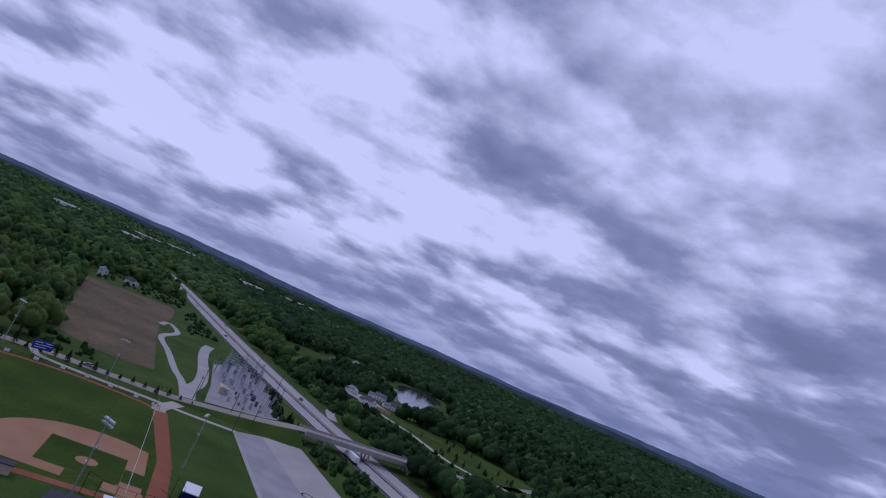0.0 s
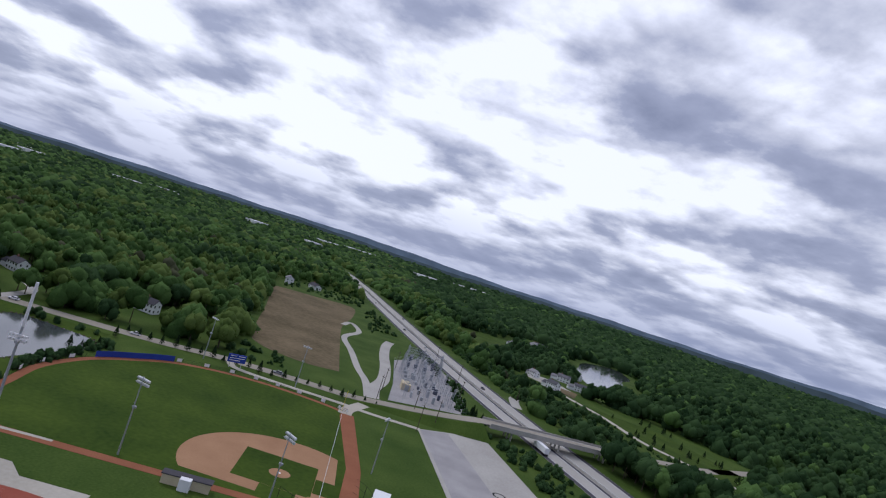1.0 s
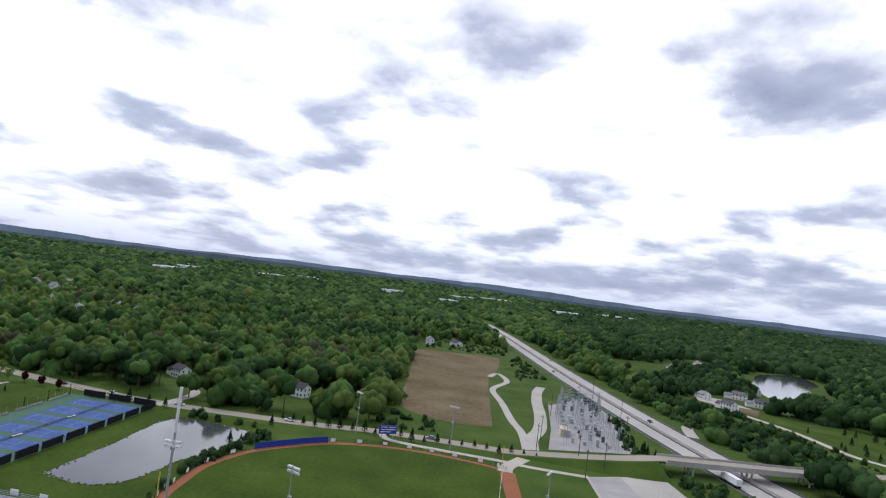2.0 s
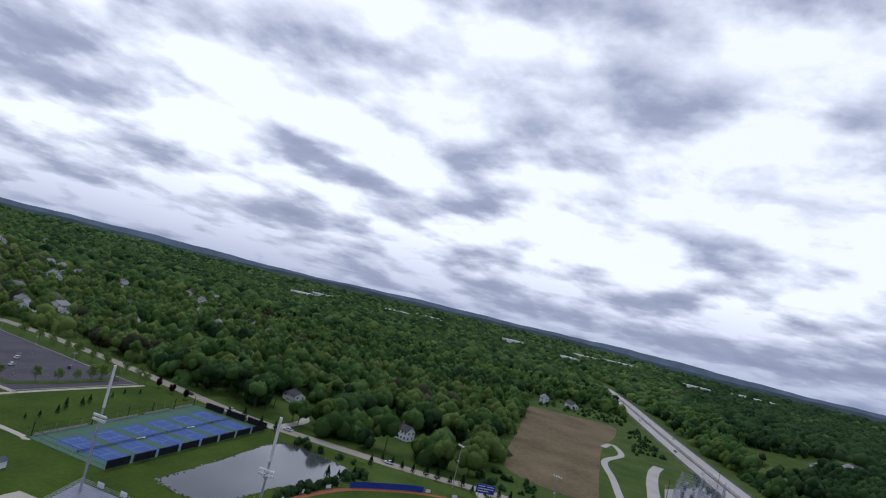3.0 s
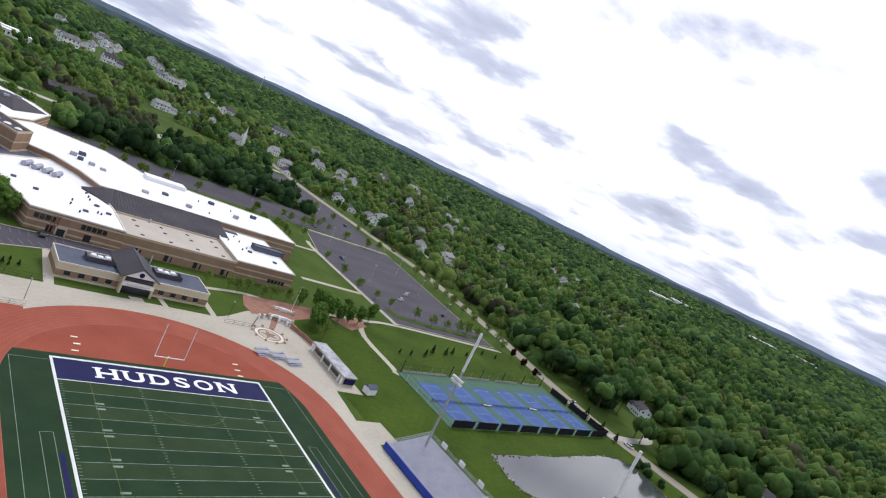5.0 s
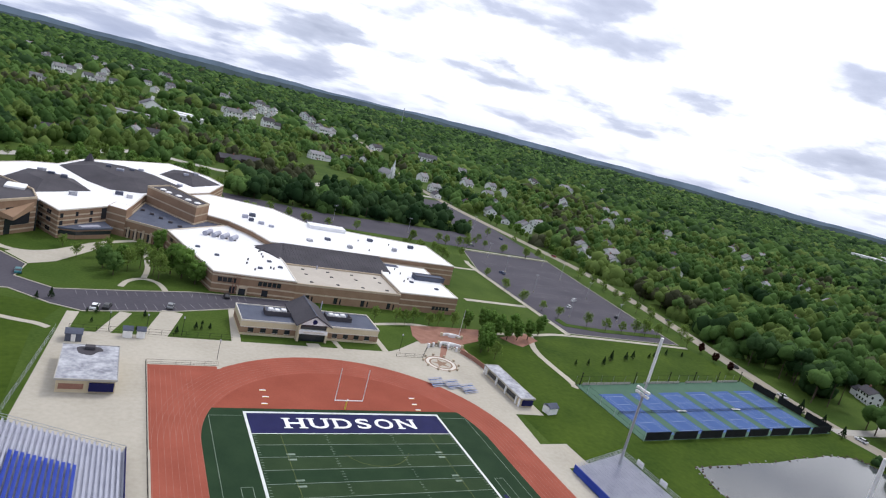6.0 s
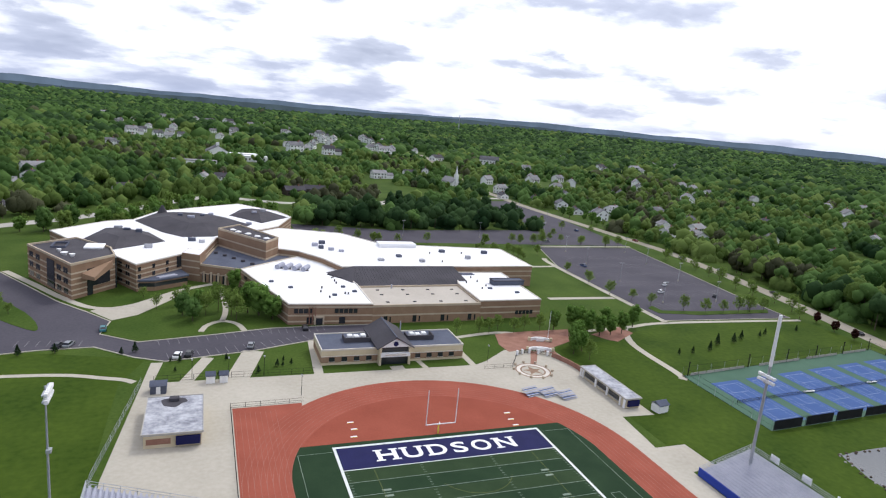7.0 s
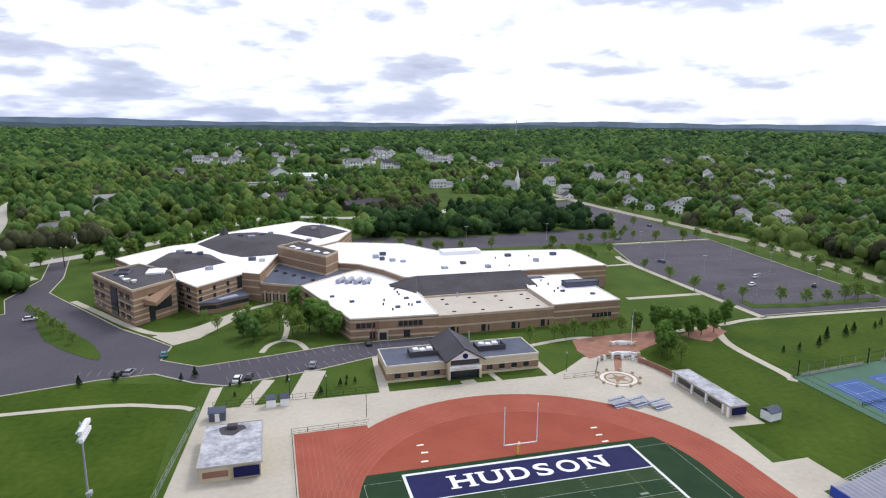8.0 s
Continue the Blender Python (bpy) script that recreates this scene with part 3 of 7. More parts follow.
def stadium():
    tr = prism(oval(44.6), -0.15, 0.075)
    add_prism(tr, [(-44.8, CY - 2), (-35.2, CY - 2), (-28.5, 21.5), (-28.5, 22.8), (-44.8, 22.3)], -0.15, 0.0755)
    tagged(part("running_track", tr, M["track"]), "brick-red rubber running track with faint white lanes", "running track", kind="structure")
    pts = [(math.sqrt(35.0 ** 2 - 14.7 ** 2), 1.7), (-math.sqrt(35.0 ** 2 - 14.7 ** 2), 1.7)]
    pts += [p for p in oval(35.0) if p[0] < 0 and p[1] < 1.6 and p[1] > CY]
    pts += arc(0, CY - LEN, 35.0, 180, 360, 40)
    pts += [p for p in oval(35.0) if p[0] > 0 and p[1] < 1.6 and p[1] > CY]
    tagged(part("turf", prism(pts, -0.1, 0.095), M["turf"]), "dark green artificial turf of the football field", "sports turf", kind="structure")
    dz = [p for p in arc(0, CY, 34.6, 24.8, 155.2, 40)]
    tagged(part("bend_infield", prism(dz, -0.1, 0.079), M["dzone"]), "darker red rubber inside the track bend", "sports surface", kind="structure")
    lanes = bmesh.new()
    for k in range(9):
        r = 35.1 + k * 1.16
        for a0, a1, cy in ((0, 180, CY), ):
            line = arc(0, cy, r, a0, a1, 48)
            add_ribbon(lanes, [(r, CY - LEN)] + line + [(-r, CY - LEN)], 0.03, 0.03, 0.083, 0.012)
        add_ribbon(lanes, [(-r, CY), (-r, 20)], 0.03, 0.03, 0.0835, 0.012)
    tagged(part("lane_line", lanes, M["lane"]), "thin white lane lines on the running track", "track marking", kind="stuff")
    z = 0.11
    ez = thing("end_zone", "navy painted end zone with white letters and border", "end zone", kind="structure")
    part("paint", prism([(-24.4, -0.05), (24.4, -0.05), (24.4, -9.14), (-24.4, -9.14)], 0.09, z), M["navy"], ez)
    bm = bmesh.new()
    for x0, x1, y0, y1 in ((-25.1, 25.1, -0.45, 0.25), (-25.1, -24.5, -110.2, -0.45), (24.5, 25.1, -110.2, -0.45), (-24.5, 24.5, -9.35, -9.1)):
        add_box(bm, x0, x1, y0, y1, 0.09, z + 0.006)
    part("border", bm, M["line"], ez, "white painted border")
    # the word: letters in the built-in font, with slab serifs on their strokes
    specs = (("H", 4.5, ((0, 1, 1), (1, 1, 1))), ("U", 4.5, ((0, 1, 0), (1, 1, 0))), ("D", 4.4, ((0, 1, 1),)), ("S", 3.5, ()), ("O", 4.7, ()), ("N", 4.7, ((0, 1, 1), (1, 1, 0))))
    high, gap, stroke = 4.5, 1.3, 1.0
    x = -(sum(w for _, w, _ in specs) + gap * 5) / 2
    for letter, wide, serifs in specs:
        cu = bpy.data.curves.new("letter", "FONT")
        cu.body, cu.size, cu.offset = letter, 6.4, 0.13
        tmp = bpy.data.objects.new("letter_source", cu)
        scene.collection.objects.link(tmp)
        bpy.context.view_layer.update()
        me = bpy.data.meshes.new_from_object(tmp.evaluated_get(bpy.context.evaluated_depsgraph_get()))
        bpy.data.objects.remove(tmp)
        co = np.array([v.co[:] for v in me.vertices])
        lo, size = co.min(0), np.ptp(co, axis=0)
        for v in me.vertices:
            v.co = ((v.co.x - lo[0]) * wide / size[0], (v.co.y - lo[1]) * high / size[1] - high / 2, 0)
        me.materials.clear()
        me.materials.append(M["white"])
        ob = new("letter", me)
        ob.parent = ez
        ob.location = (x, -4.75, z + 0.012)
        tagged(ob, "white capital letter " + letter)
        if serifs:
            bm = bmesh.new()
            for right, top, foot in serifs:
                sx = wide - stroke / 2 if right else stroke / 2
                for on, y0 in ((top, high / 2 - 0.45), (foot, -high / 2)):
                    if on:
                        add_box(bm, sx - 1.0, sx + 1.0, y0, y0 + 0.45, 0.004, 0.012)
            part("serif", bm, M["white"], ob)
        x += wide + gap
    bands = thing("turf_bands", "paler green bands across the football field", "sports turf", kind="structure")
    for k in range(10):
        y = -9.4 - k * 9.144
        part("turf_band", box(-24.45, 24.45, y - 4.5, y - 0.05, 0.08, 0.099), M["turf_pale"], bands)
    outer = bmesh.new()
    for s in (-1, 1):
        add_box(outer, s * 32.7 - 0.05, s * 32.7 + 0.05, -100, -1.6, 0.08, 0.1)
        for x0, x1, y0, y1 in ((27.0, 27.1, -75, -28), (29.2, 29.3, -75, -28), (27.0, 29.3, -28.1, -28.0)):
            add_box(outer, min(s * x0, s * x1), max(s * x0, s * x1), y0, y1, 0.08, 0.101)
        add_box(outer, min(s * 25.4, s * 32.65), max(s * 25.4, s * 32.65), -1.65, -1.55, 0.08, 0.1)
    tagged(part("touch_line", outer, M["faint"]), "thin pale line along the turf edge", "field marking", kind="stuff")
    yard = bmesh.new()
    for k in range(0, 21):
        y = -9.14 - k * 4.572
        add_box(yard, -24.4, 24.4, y - 0.06, y + 0.06, 0.09, z)
        if k and k < 20:
            for j in range(1, 5):
                yy = y + j * 0.914
                for x in (-24, -8.1, 8.1, 24):
                    add_box(yard, x - 0.3, x + 0.3, yy - 0.05, yy + 0.05, 0.09, z)
    tagged(part("yard_line", yard, M["faint"]), "thin white yard lines and hash marks on the turf", "field marking", kind="stuff")
    other = bmesh.new()
    add_ribbon(other, arc(2.0, -14, 8.4, 205, 335, 24), 0.06, 0.06, z - 0.002, 0.01)
    for x in (-18.3, 18.3):
        add_box(other, x - 0.06, x + 0.06, -72, -9.5, 0.09, z - 0.003)
    tagged(part("yellow_line", other, M["yellowline"]), "thin yellow lines of a second game on turf", "field marking", kind="stuff")
    coach = bmesh.new()
    for s in (-1, 1):
        add_box(coach, s * 26.3 - 0.45, s * 26.3 + 0.45, -75, -34, 0.09, 0.105)
    tagged(part("bench_area", coach, M["navy"]), "navy painted bench areas beside the field", "field marking", kind="structure")
    num = bmesh.new()
    for s in (-1, 1):
        for k in range(1, 5):
            y = -9.14 - k * 9.144
            for dx in (-0.75, 0.75):
                add_box(num, s * 17.6 - 0.9, s * 17.6 + 0.9, y + dx * 1.3 - 0.3, y + dx * 1.3 + 0.3, 0.09, 0.106)
    tagged(part("yard_number", num, M["faint"]), "pale yard numbers as plain bars on turf", "field marking", kind="stuff")


stadium()


def goal_post():
    g = thing("goal_post", "white football goal post with a yellow padded base", "goal post", (0, 0.9, 0.07))
    part("base", tube((0, 1.2, 0), (0, 1.2, 2.2), 0.22, 0.2, 10), M["yellow"], g, "yellow padded post")
    bm = tube((0, 1.2, 2.0), (0, 0.9, 3.0), 0.1)
    add_tube(bm, (0, 0.9, 2.95), (0, 0, 3.05), 0.1)
    part("gooseneck", bm, M["white"], g)
    part("crossbar", tube((-3.6, 0, 3.05), (3.6, 0, 3.05), 0.13), M["white"], g)
    for x in (-3.6, 3.6):
        part("upright", tube((x, 0, 3.0), (x, 0, 11.5), 0.1), M["white"], g)


goal_post()


def bleachers(name, label, x0, x1, z0, z1, y0, y1, rows, seat_key, blue_bands=()):
    """Rows of seats that climb from x0 to x1."""
    b = thing(name, label, "bleachers", (0, 0, 0))
    s = 1 if x1 > x0 else -1
    step, rise = (x1 - x0) / rows, (z1 - z0) / rows
    for k in range(rows):
        x, z = x0 + k * step, z0 + k * rise
        bm = box(min(x + 0.1 * step, x + 0.5 * step), max(x + 0.1 * step, x + 0.5 * step), y0, y1, z + 0.42, z + 0.47)
        part("seat", bm, M[seat_key], b)
        bm = box(min(x, x + step), max(x, x + step), y0, y1, z - 0.06, z)
        add_box(bm, min(x + step - 0.02 * s, x + step), max(x + step - 0.02 * s, x + step), y0, y1, z, z + rise)
        part("deck", bm, M["alu"], b)
    bm = bmesh.new()
    n = int(abs(y1 - y0) / 4.5)
    for i in range(n + 1):
        y = y0 + (y1 - y0) * i / n
        for q in (0.15, 0.55, 0.97):
            x = x0 + (x1 - x0) * q
            add_tube(bm, (x, y, 0.05), (x, y, z0 + (z1 - z0) * q), 0.09, n=5)
        add_tube(bm, (x0 + (x1 - x0) * 0.15, y, 0.1), (x0 + (x1 - x0) * 0.97, y, z1 - 0.2), 0.07, n=5)
    part("understructure", bm, M["steel"], b, "galvanised steel frames")
    part("front_panel", box(x0 - 0.15, x0 + 0.05, y0, y1, 0.1, z0 + 1.0), M["blue"] if x0 > 0 else M["navy"], b, "painted front panel")
    rail = bmesh.new()
    for y in (y0, y1):
        for h in (0.6, 1.1):
            add_tube(rail, (x0, y, z0 + h), (x1, y, z1 + h), 0.05, n=5)
        for i in range(9):
            q = i / 8
            add_tube(rail, (x0 + (x1 - x0) * q, y, z0 + (z1 - z0) * q), (x0 + (x1 - x0) * q, y, z0 + (z1 - z0) * q + 1.1), 0.04, n=5)
    for h in (0.4, 0.8, 1.2):
        add_tube(rail, (x1, y0, z1 + h), (x1, y1, z1 + h), 0.05, n=5)
    part("guard_rail", rail, M["steel"], b)
    for ya, yb, ra, rb in blue_bands:
        for k in range(ra, rb):
            bm = bmesh.new()
            x, z = x0 + k * step, z0 + k * rise
            add_box(bm, min(x + 0.08 * step, x + 0.6 * step), max(x + 0.08 * step, x + 0.6 * step), ya, yb, z + 0.475, z + 0.52)
            add_box(bm, min(x + 0.6 * step, x + 0.7 * step), max(x + 0.6 * step, x + 0.7 * step), ya, yb, z + 0.475, z + 0.85)
            part("reserved_seat", bm, M["blue"], b, "royal blue seat row")
    return b


vb = bleachers("visitor_bleachers", "aluminium bleachers with a blue front beside the track", 51.2, 65, 1.0, 4.9, -80, -26.3, 16, "alu")
for y in (-34, -42, -50, -58, -66, -74):
    part("back_board", box(65.05, 65.15, y, y + 2.2, 5.4, 6.8), M["white"], vb, "plain white board on the top rail")
for y in (-53,):
    for k in range(16):
        x, z = 51.2 + k * 13.8 / 16, 1.0 + k * 3.9 / 16
        part("aisle_step", box(x, x + 0.86, y - 0.7, y + 0.7, z + 0.475, z + 0.5), M["steel"], vb)
bleachers("home_bleachers", "tall aluminium bleachers with blocks of royal blue seat row", -49, -69.3, 1.3, 7.8, -96, -17.5, 24, "alu", ((-60, -26, 9, 21),))


def pole(x, y, h, label, lamp_z, cell=False, turn=0, lamps=6, rows=2, arm=2.2):
    p = thing("field_light", label, "light pole", (x, y, 0), turn, group="sports field lights")
    part("pole", tube((0, 0, 0), (0, 0, h), 0.36 if cell else 0.24, 0.26 if cell else 0.12, 10), M["steel"], p)
    part("mid_lamp", box(-0.5, 0.5, -0.55, 0.2, h * 0.6, h * 0.6 + 0.6, 0.06), M["steel"], p)
    if cell:
        part("canister", tube((0, 0, lamp_z + 2.2), (0, 0, h + 0.3), 0.37, 0.37, 12), M["white"], p, "white antenna canister")
    for k in range(rows):
        z = lamp_z - k * 1.1
        arm_part = part("crossarm", box(-arm, arm, -0.1, 0.1, z - 0.1, z + 0.1), M["steel"], p)
        for i in range(lamps):
            xx = -arm + 2 * arm * (i + 0.5) / lamps
            bm = box(xx - 0.28, xx + 0.28, -0.75, -0.15, z - 0.35, z + 0.3, 0.06)
            part("lamp", bm, M["white"], arm_part, "white floodlight housing")
    return p


pole(61.5, -30, 37.8, "tall steel stadium light with a white antenna top", 24.5, True, -90)
pole(66, -80, 37.5, "tall steel stadium light with a white antenna top", 24.5, True, -90)
pole(-73.8, -21, 27.5, "tall steel stadium light beside the practice field", 26.8, False, 90)


def small_house(name, label, category, x0, x1, y0, y1, z, wall_key, roof_key, bands=(), parapet=0.35):
    """A flat-roofed small building with a rim round its roof."""
    b = thing(name, label, category)
    part("wall", box(x0, x1, y0, y1, 0, z), M[wall_key], b)
    part("roof", box(x0 - 0.35, x1 + 0.35, y0 - 0.35, y1 + 0.35, z, z + 0.22), M[roof_key], b)
    part("roof_edge", rect_ring(x0 - 0.45, x1 + 0.45, y0 - 0.45, y1 + 0.45, 0.2, z - 0.1, z + parapet), M["oldcon"], b)
    return b


c = small_house("concession_stand", "cream concession stand with a stained grey flat roof", "building", -62.8, -51.6, 7.0, 24.0, 3.1, "block", "greyroof")
part("awning", box(-56.6, -51.8, 6.3, 6.95, 0.7, 2.5, 0.03), M["navy"], c, "navy front awning")
part("shutter", box(-62.3, -57.6, 6.85, 6.98, 0.9, 2.1), M["redbrick"], c, "brown serving shutter")
part("roof_stain", prism(smooth_line([(-59.6, 19.6), (-57.2, 18.6), (-55.8, 20.4), (-54.6, 21.4), (-55.6, 23.2), (-58, 23.4), (-60.2, 22.6), (-59.6, 19.6)], 3)[:-1], 3.3, 3.328), M["darkroof"], c, "dark wet stain on the roof")
part("roof_vent", box(-58.5, -56.4, 21.4, 23, 3.32, 4.1, 0.1), M["darkroof"], c)
c = small_house("store_building", "long low open-fronted building with weathered flat roof", "building", 54.9, 59.3, 5.6, 27.6, 2.7, "block", "greyroof", parapet=0.3)
part("awning", box(55.4, 59.1, 5.1, 5.55, 0.6, 2.3, 0.03), M["navy"], c, "navy end panel")
# dark sheets on the wall give the shade of the open front's recesses
for y0, y1 in ((8.6, 13.4), (14.6, 19.0), (20.2, 25.4)):
    part("opening", box(54.78, 54.88, y0, y1, 0.9, 2.2), M["glass"], c, "dark sheet for the shaded recess of a serving front")
    part("counter", box(54.5, 54.86, y0 - 0.2, y1 + 0.2, 0.8, 0.9), M["oldcon"], c)
for y in (6.0, 7.8, 14.0, 19.6, 26.2, 27.4):
    part("pier", box(54.55, 54.88, y - 0.3, y + 0.3, 0.05, 2.6), M["white"], c, "pale front pier")


def shed(x, y, w, d, rz, key="siding"):
    s = thing("garden_shed", "small white shed with a grey pitched roof", "shed", (x, y, 0), rz, group="small sheds")
    part("wall", box(-w / 2, w / 2, -d / 2, d / 2, 0, 2.2), M[key], s)
    part("roof", prism_roof(-w / 2 - 0.2, w / 2 + 0.2, -d / 2 - 0.2, d / 2 + 0.2, 2.2, 3.1), M["slate"], s)
    part("door", box(-0.5, 0.5, -d / 2 - 0.05, -d / 2 - 0.003, 0.05, 1.95), M["white"], s)


def prism_roof(x0, x1, y0, y1, z0, z1, thick=0.18, along="x"):
    bm = bmesh.new()
    if along == "x":
        ym = (y0 + y1) / 2
        prof = [(y0, z0), (ym, z1), (y1, z0), (y1, z0 - thick), (ym, z1 - thick), (y0, z0 - thick)]
        a = [bm.verts.new((x0, *p)) for p in prof]
        b = [bm.verts.new((x1, *p)) for p in prof]
    else:
        xm = (x0 + x1) / 2
        prof = [(x0, z0), (xm, z1), (x1, z0), (x1, z0 - thick), (xm, z1 - thick), (x0, z0 - thick)]
        a = [bm.verts.new((p[0], y0, p[1])) for p in prof]
        b = [bm.verts.new((p[0], y1, p[1])) for p in prof]
    n = len(prof)
    for i in range(n):
        j = (i + 1) % n
        bm.faces.new((a[i], a[j], b[j], b[i]))
    for r in (a[::-1], b):
        bm.faces.new((r[0], r[1], r[4], r[5]) if r is b else (r[5], r[4], r[1], r[0]))
        bm.faces.new((r[1], r[2], r[3], r[4]) if r is b else (r[4], r[3], r[2], r[1]))
    bmesh.ops.recalc_face_normals(bm, faces=bm.faces[:])
    return bm


def gable_wall(x0, x1, y0, y1, z0, z1, along="x"):
    """Walls with gabled ends, z0 at the eaves and z1 at the ridge."""
    bm = bmesh.new()
    if along == "x":
        prof = [(y0, 0), (y1, 0), (y1, z0), ((y0 + y1) / 2, z1), (y0, z0)]
        a = [bm.verts.new((x0, *p)) for p in prof]
        b = [bm.verts.new((x1, *p)) for p in prof]
    else:
        prof = [(x0, 0), (x1, 0), (x1, z0), ((x0 + x1) / 2, z1), (x0, z0)]
        a = [bm.verts.new((p[0], y0, p[1])) for p in prof]
        b = [bm.verts.new((p[0], y1, p[1])) for p in prof]
    for i in range(5):
        j = (i + 1) % 5
        bm.faces.new((a[i], a[j], b[j], b[i]))
    bm.faces.new(a[::-1])
    bm.faces.new(b)
    bmesh.ops.recalc_face_normals(bm, faces=bm.faces[:])
    return bm


shed(64, 2.8, 3.6, 2.8, 10)
shed(-61.5, 34.5, 3.6, 3.0, 0, "slate")
shed(-49.5, 38.3, 2.2, 1.8, 0)
shed(-46.3, 38.3, 2.0, 1.6, 0)



def press_box():
    b = thing("press_box", "white press box with a dark roof behind bleachers", "press box")
    part("wall", box(-76.5, -70.6, -66, -33, 0, 9.2), M["siding"], b)
    part("roof", box(-77.2, -69.9, -66.6, -32.4, 9.2, 9.6), M["darkroof"], b)
    for k in range(8):
        part("window", box(-70.58, -70.5, -65 + k * 4, -62 + k * 4, 7.9, 9.0), M["glass"], b)


press_box()
# ---- field house ----
def field_house():
    b = thing("field_house", "cream block field house with slate roof and gabled porch", "building")
    for x0, x1, sx0, sx1 in ((-20, -3.6, -12.4, -4.6), (5.8, 23.3, 6.9, 15.4)):
        part("wall", box(x0, x1, 45.2, 58.6, 0, 4.4), M["block"], b)
        rf = part("roof", box(x0 + 0.25, x1 - 0.25, 45.5, 58.3, 4.4, 4.55), M["slate"], b, "flat slate-grey roof")
        part("parapet", rect_ring(x0 - 0.1, x1 + 0.1, 45.1, 58.7, 0.28, 4.35, 4.8), M["coping"], b)
        part("brick_course", box(x0 - 0.05, x1 + 0.05, 45.13, 45.19, 0.75, 2.55), M["brick"], b, "brown brick course")
        part("side_course", box(x0 - 0.06 if x0 < 0 else x1 + 0.005, x0 - 0.005 if x0 < 0 else x1 + 0.06, 45.3, 58.5, 0.75, 2.55), M["brick"], b, "brown brick course")
        part("sill_course", box(x0 - 0.08, x1 + 0.08, 45.08, 45.19, 2.56, 2.75), M["coping"], b)
        xx = x0 + 2.2
        while xx < x1 - 1.5:
            w = part("window", box(xx, xx + 1.6, 45.03, 45.12, 1.1, 2.4), M["glass"], b)
            part("window_sill", box(xx - 0.1, xx + 1.7, 44.98, 45.12, 1.0, 1.09), M["coping"], w)
            xx += 3.6
        sc = part("roof_screen", box(sx0, sx1, 50.4, 50.7, 4.56, 6.0), M["darkroof"], rf, "dark louvred roof screen")
        part("screen_return", box(sx0, sx0 + 0.3, 50.7, 54.4, 4.56, 6.0), M["darkroof"], sc)
        part("screen_return", box(sx1 - 0.3, sx1, 50.7, 54.4, 4.56, 6.0), M["darkroof"], sc)
        for k in range(3):
            part("roof_unit", box(sx0 + 1.2 + k * 2.0, sx0 + 2.8 + k * 2.0, 52, 53.8, 4.56, 6.2 - 0.25 * (k % 2), 0.18), M["white"], rf, "white roof unit")
    part("flue", tube((6.6, 57.4, 4.5), (6.6, 57.4, 8.4), 0.22, 0.2, 8), M["alu"], b, "silver flue")
    part("porch_wall", gable_wall(-3.6, 5.8, 43.9, 60, 5.4, 8.2, "y"), M["block"], b)
    part("porch_roof", prism_roof(-4.5, 6.7, 42.4, 60.8, 5.35, 8.7, 0.3, "y"), M["darkroof"], b, "dark shingled gable roof")
    part("ridge_cap", box(0.95, 1.25, 42.4, 60.8, 8.66, 8.78), M["slate"], b)
    part("entrance", box(-3.0, 5.2, 43.6, 43.88, 0.05, 2.6), M["glass"], b, "dark glass entrance doors")
    part("upper_window", box(-3.1, 5.3, 43.6, 43.88, 3.9, 5.5), M["glass"], b, "dark glass band under the gable")
    for x in (-3.5, 5.3):
        part("pier", box(x - 0.1, x + 0.5, 42.9, 43.9, 0, 5.4), M["block"], b, "cream porch pier")
    part("canopy", box(-3.3, 5.5, 42.6, 43.58, 2.65, 3.8), M["white"], b, "white entrance canopy")
    part("canopy_edge", box(-2.0, 4.2, 41.9, 42.58, 3.3, 3.6), M["coping"], b)
    bm = bmesh.new()
    tri = [(-3.5, 5.5), (5.7, 5.5), (1.1, 8.1)]
    fr, bk = [bm.verts.new((x, 43.0, z)) for x, z in tri], [bm.verts.new((x, 43.88, z)) for x, z in tri]
    bm.faces.new(fr)
    bm.faces.new(bk[::-1])
    for i in range(3):
        j = (i + 1) % 3
        bm.faces.new((fr[j], fr[i], bk[i], bk[j]))
    bmesh.ops.recalc_face_normals(bm, faces=bm.faces[:])
    part("gable_face", bm, M["white"], b, "white gable face")
    part("medallion", tube((1.1, 43.0, 6.5), (1.1, 42.88, 6.5), 0.75, 0.75, 16), M["navy"], b, "round navy badge")


field_house()


# ---- school ----
def inset(pts, d):
    n = len(pts)
    area = sum(a[0] * b[1] - b[0] * a[1] for a, b in zip(pts, pts[1:] + pts[:1]))
    s = 1 if area > 0 else -1
    out = []
    for i in range(n):
        p, a, b = Vector(pts[i]), Vector(pts[i - 1]), Vector(pts[(i + 1) % n])
        u, v = (p - a).normalized(), (b - p).normalized()
        nu, nv = Vector((-u.y, u.x)) * s, Vector((-v.y, v.x)) * s
        m = nu + nv
        out.append(tuple(p + m * (d / max(0.35, m.dot(nu)))))
    return out


def block(parent, pts, z, roof_key, bands=(0.35, 0.7), z0=0.0, parapet=0.7):
    part("wall", prism(pts, z0, z), M["brick"], parent)
    part("roof", prism(inset(pts, 0.4), z, z + 0.12), M[roof_key], parent)
    parapet = 0.35 if roof_key == "membrane" else parapet
    part("parapet", ring_prism(inset(pts, -0.08), inset(pts, 0.4), z - 0.1, z + parapet), M["coping" if roof_key == "membrane" else "band"], parent)
    for q in bands:
        zz = z0 + (z - z0) * q
        part("stone_band", ring_prism(inset(pts, -0.05), inset(pts, 0.02), zz, zz + 0.55), M["band"], parent, "tan stone band")


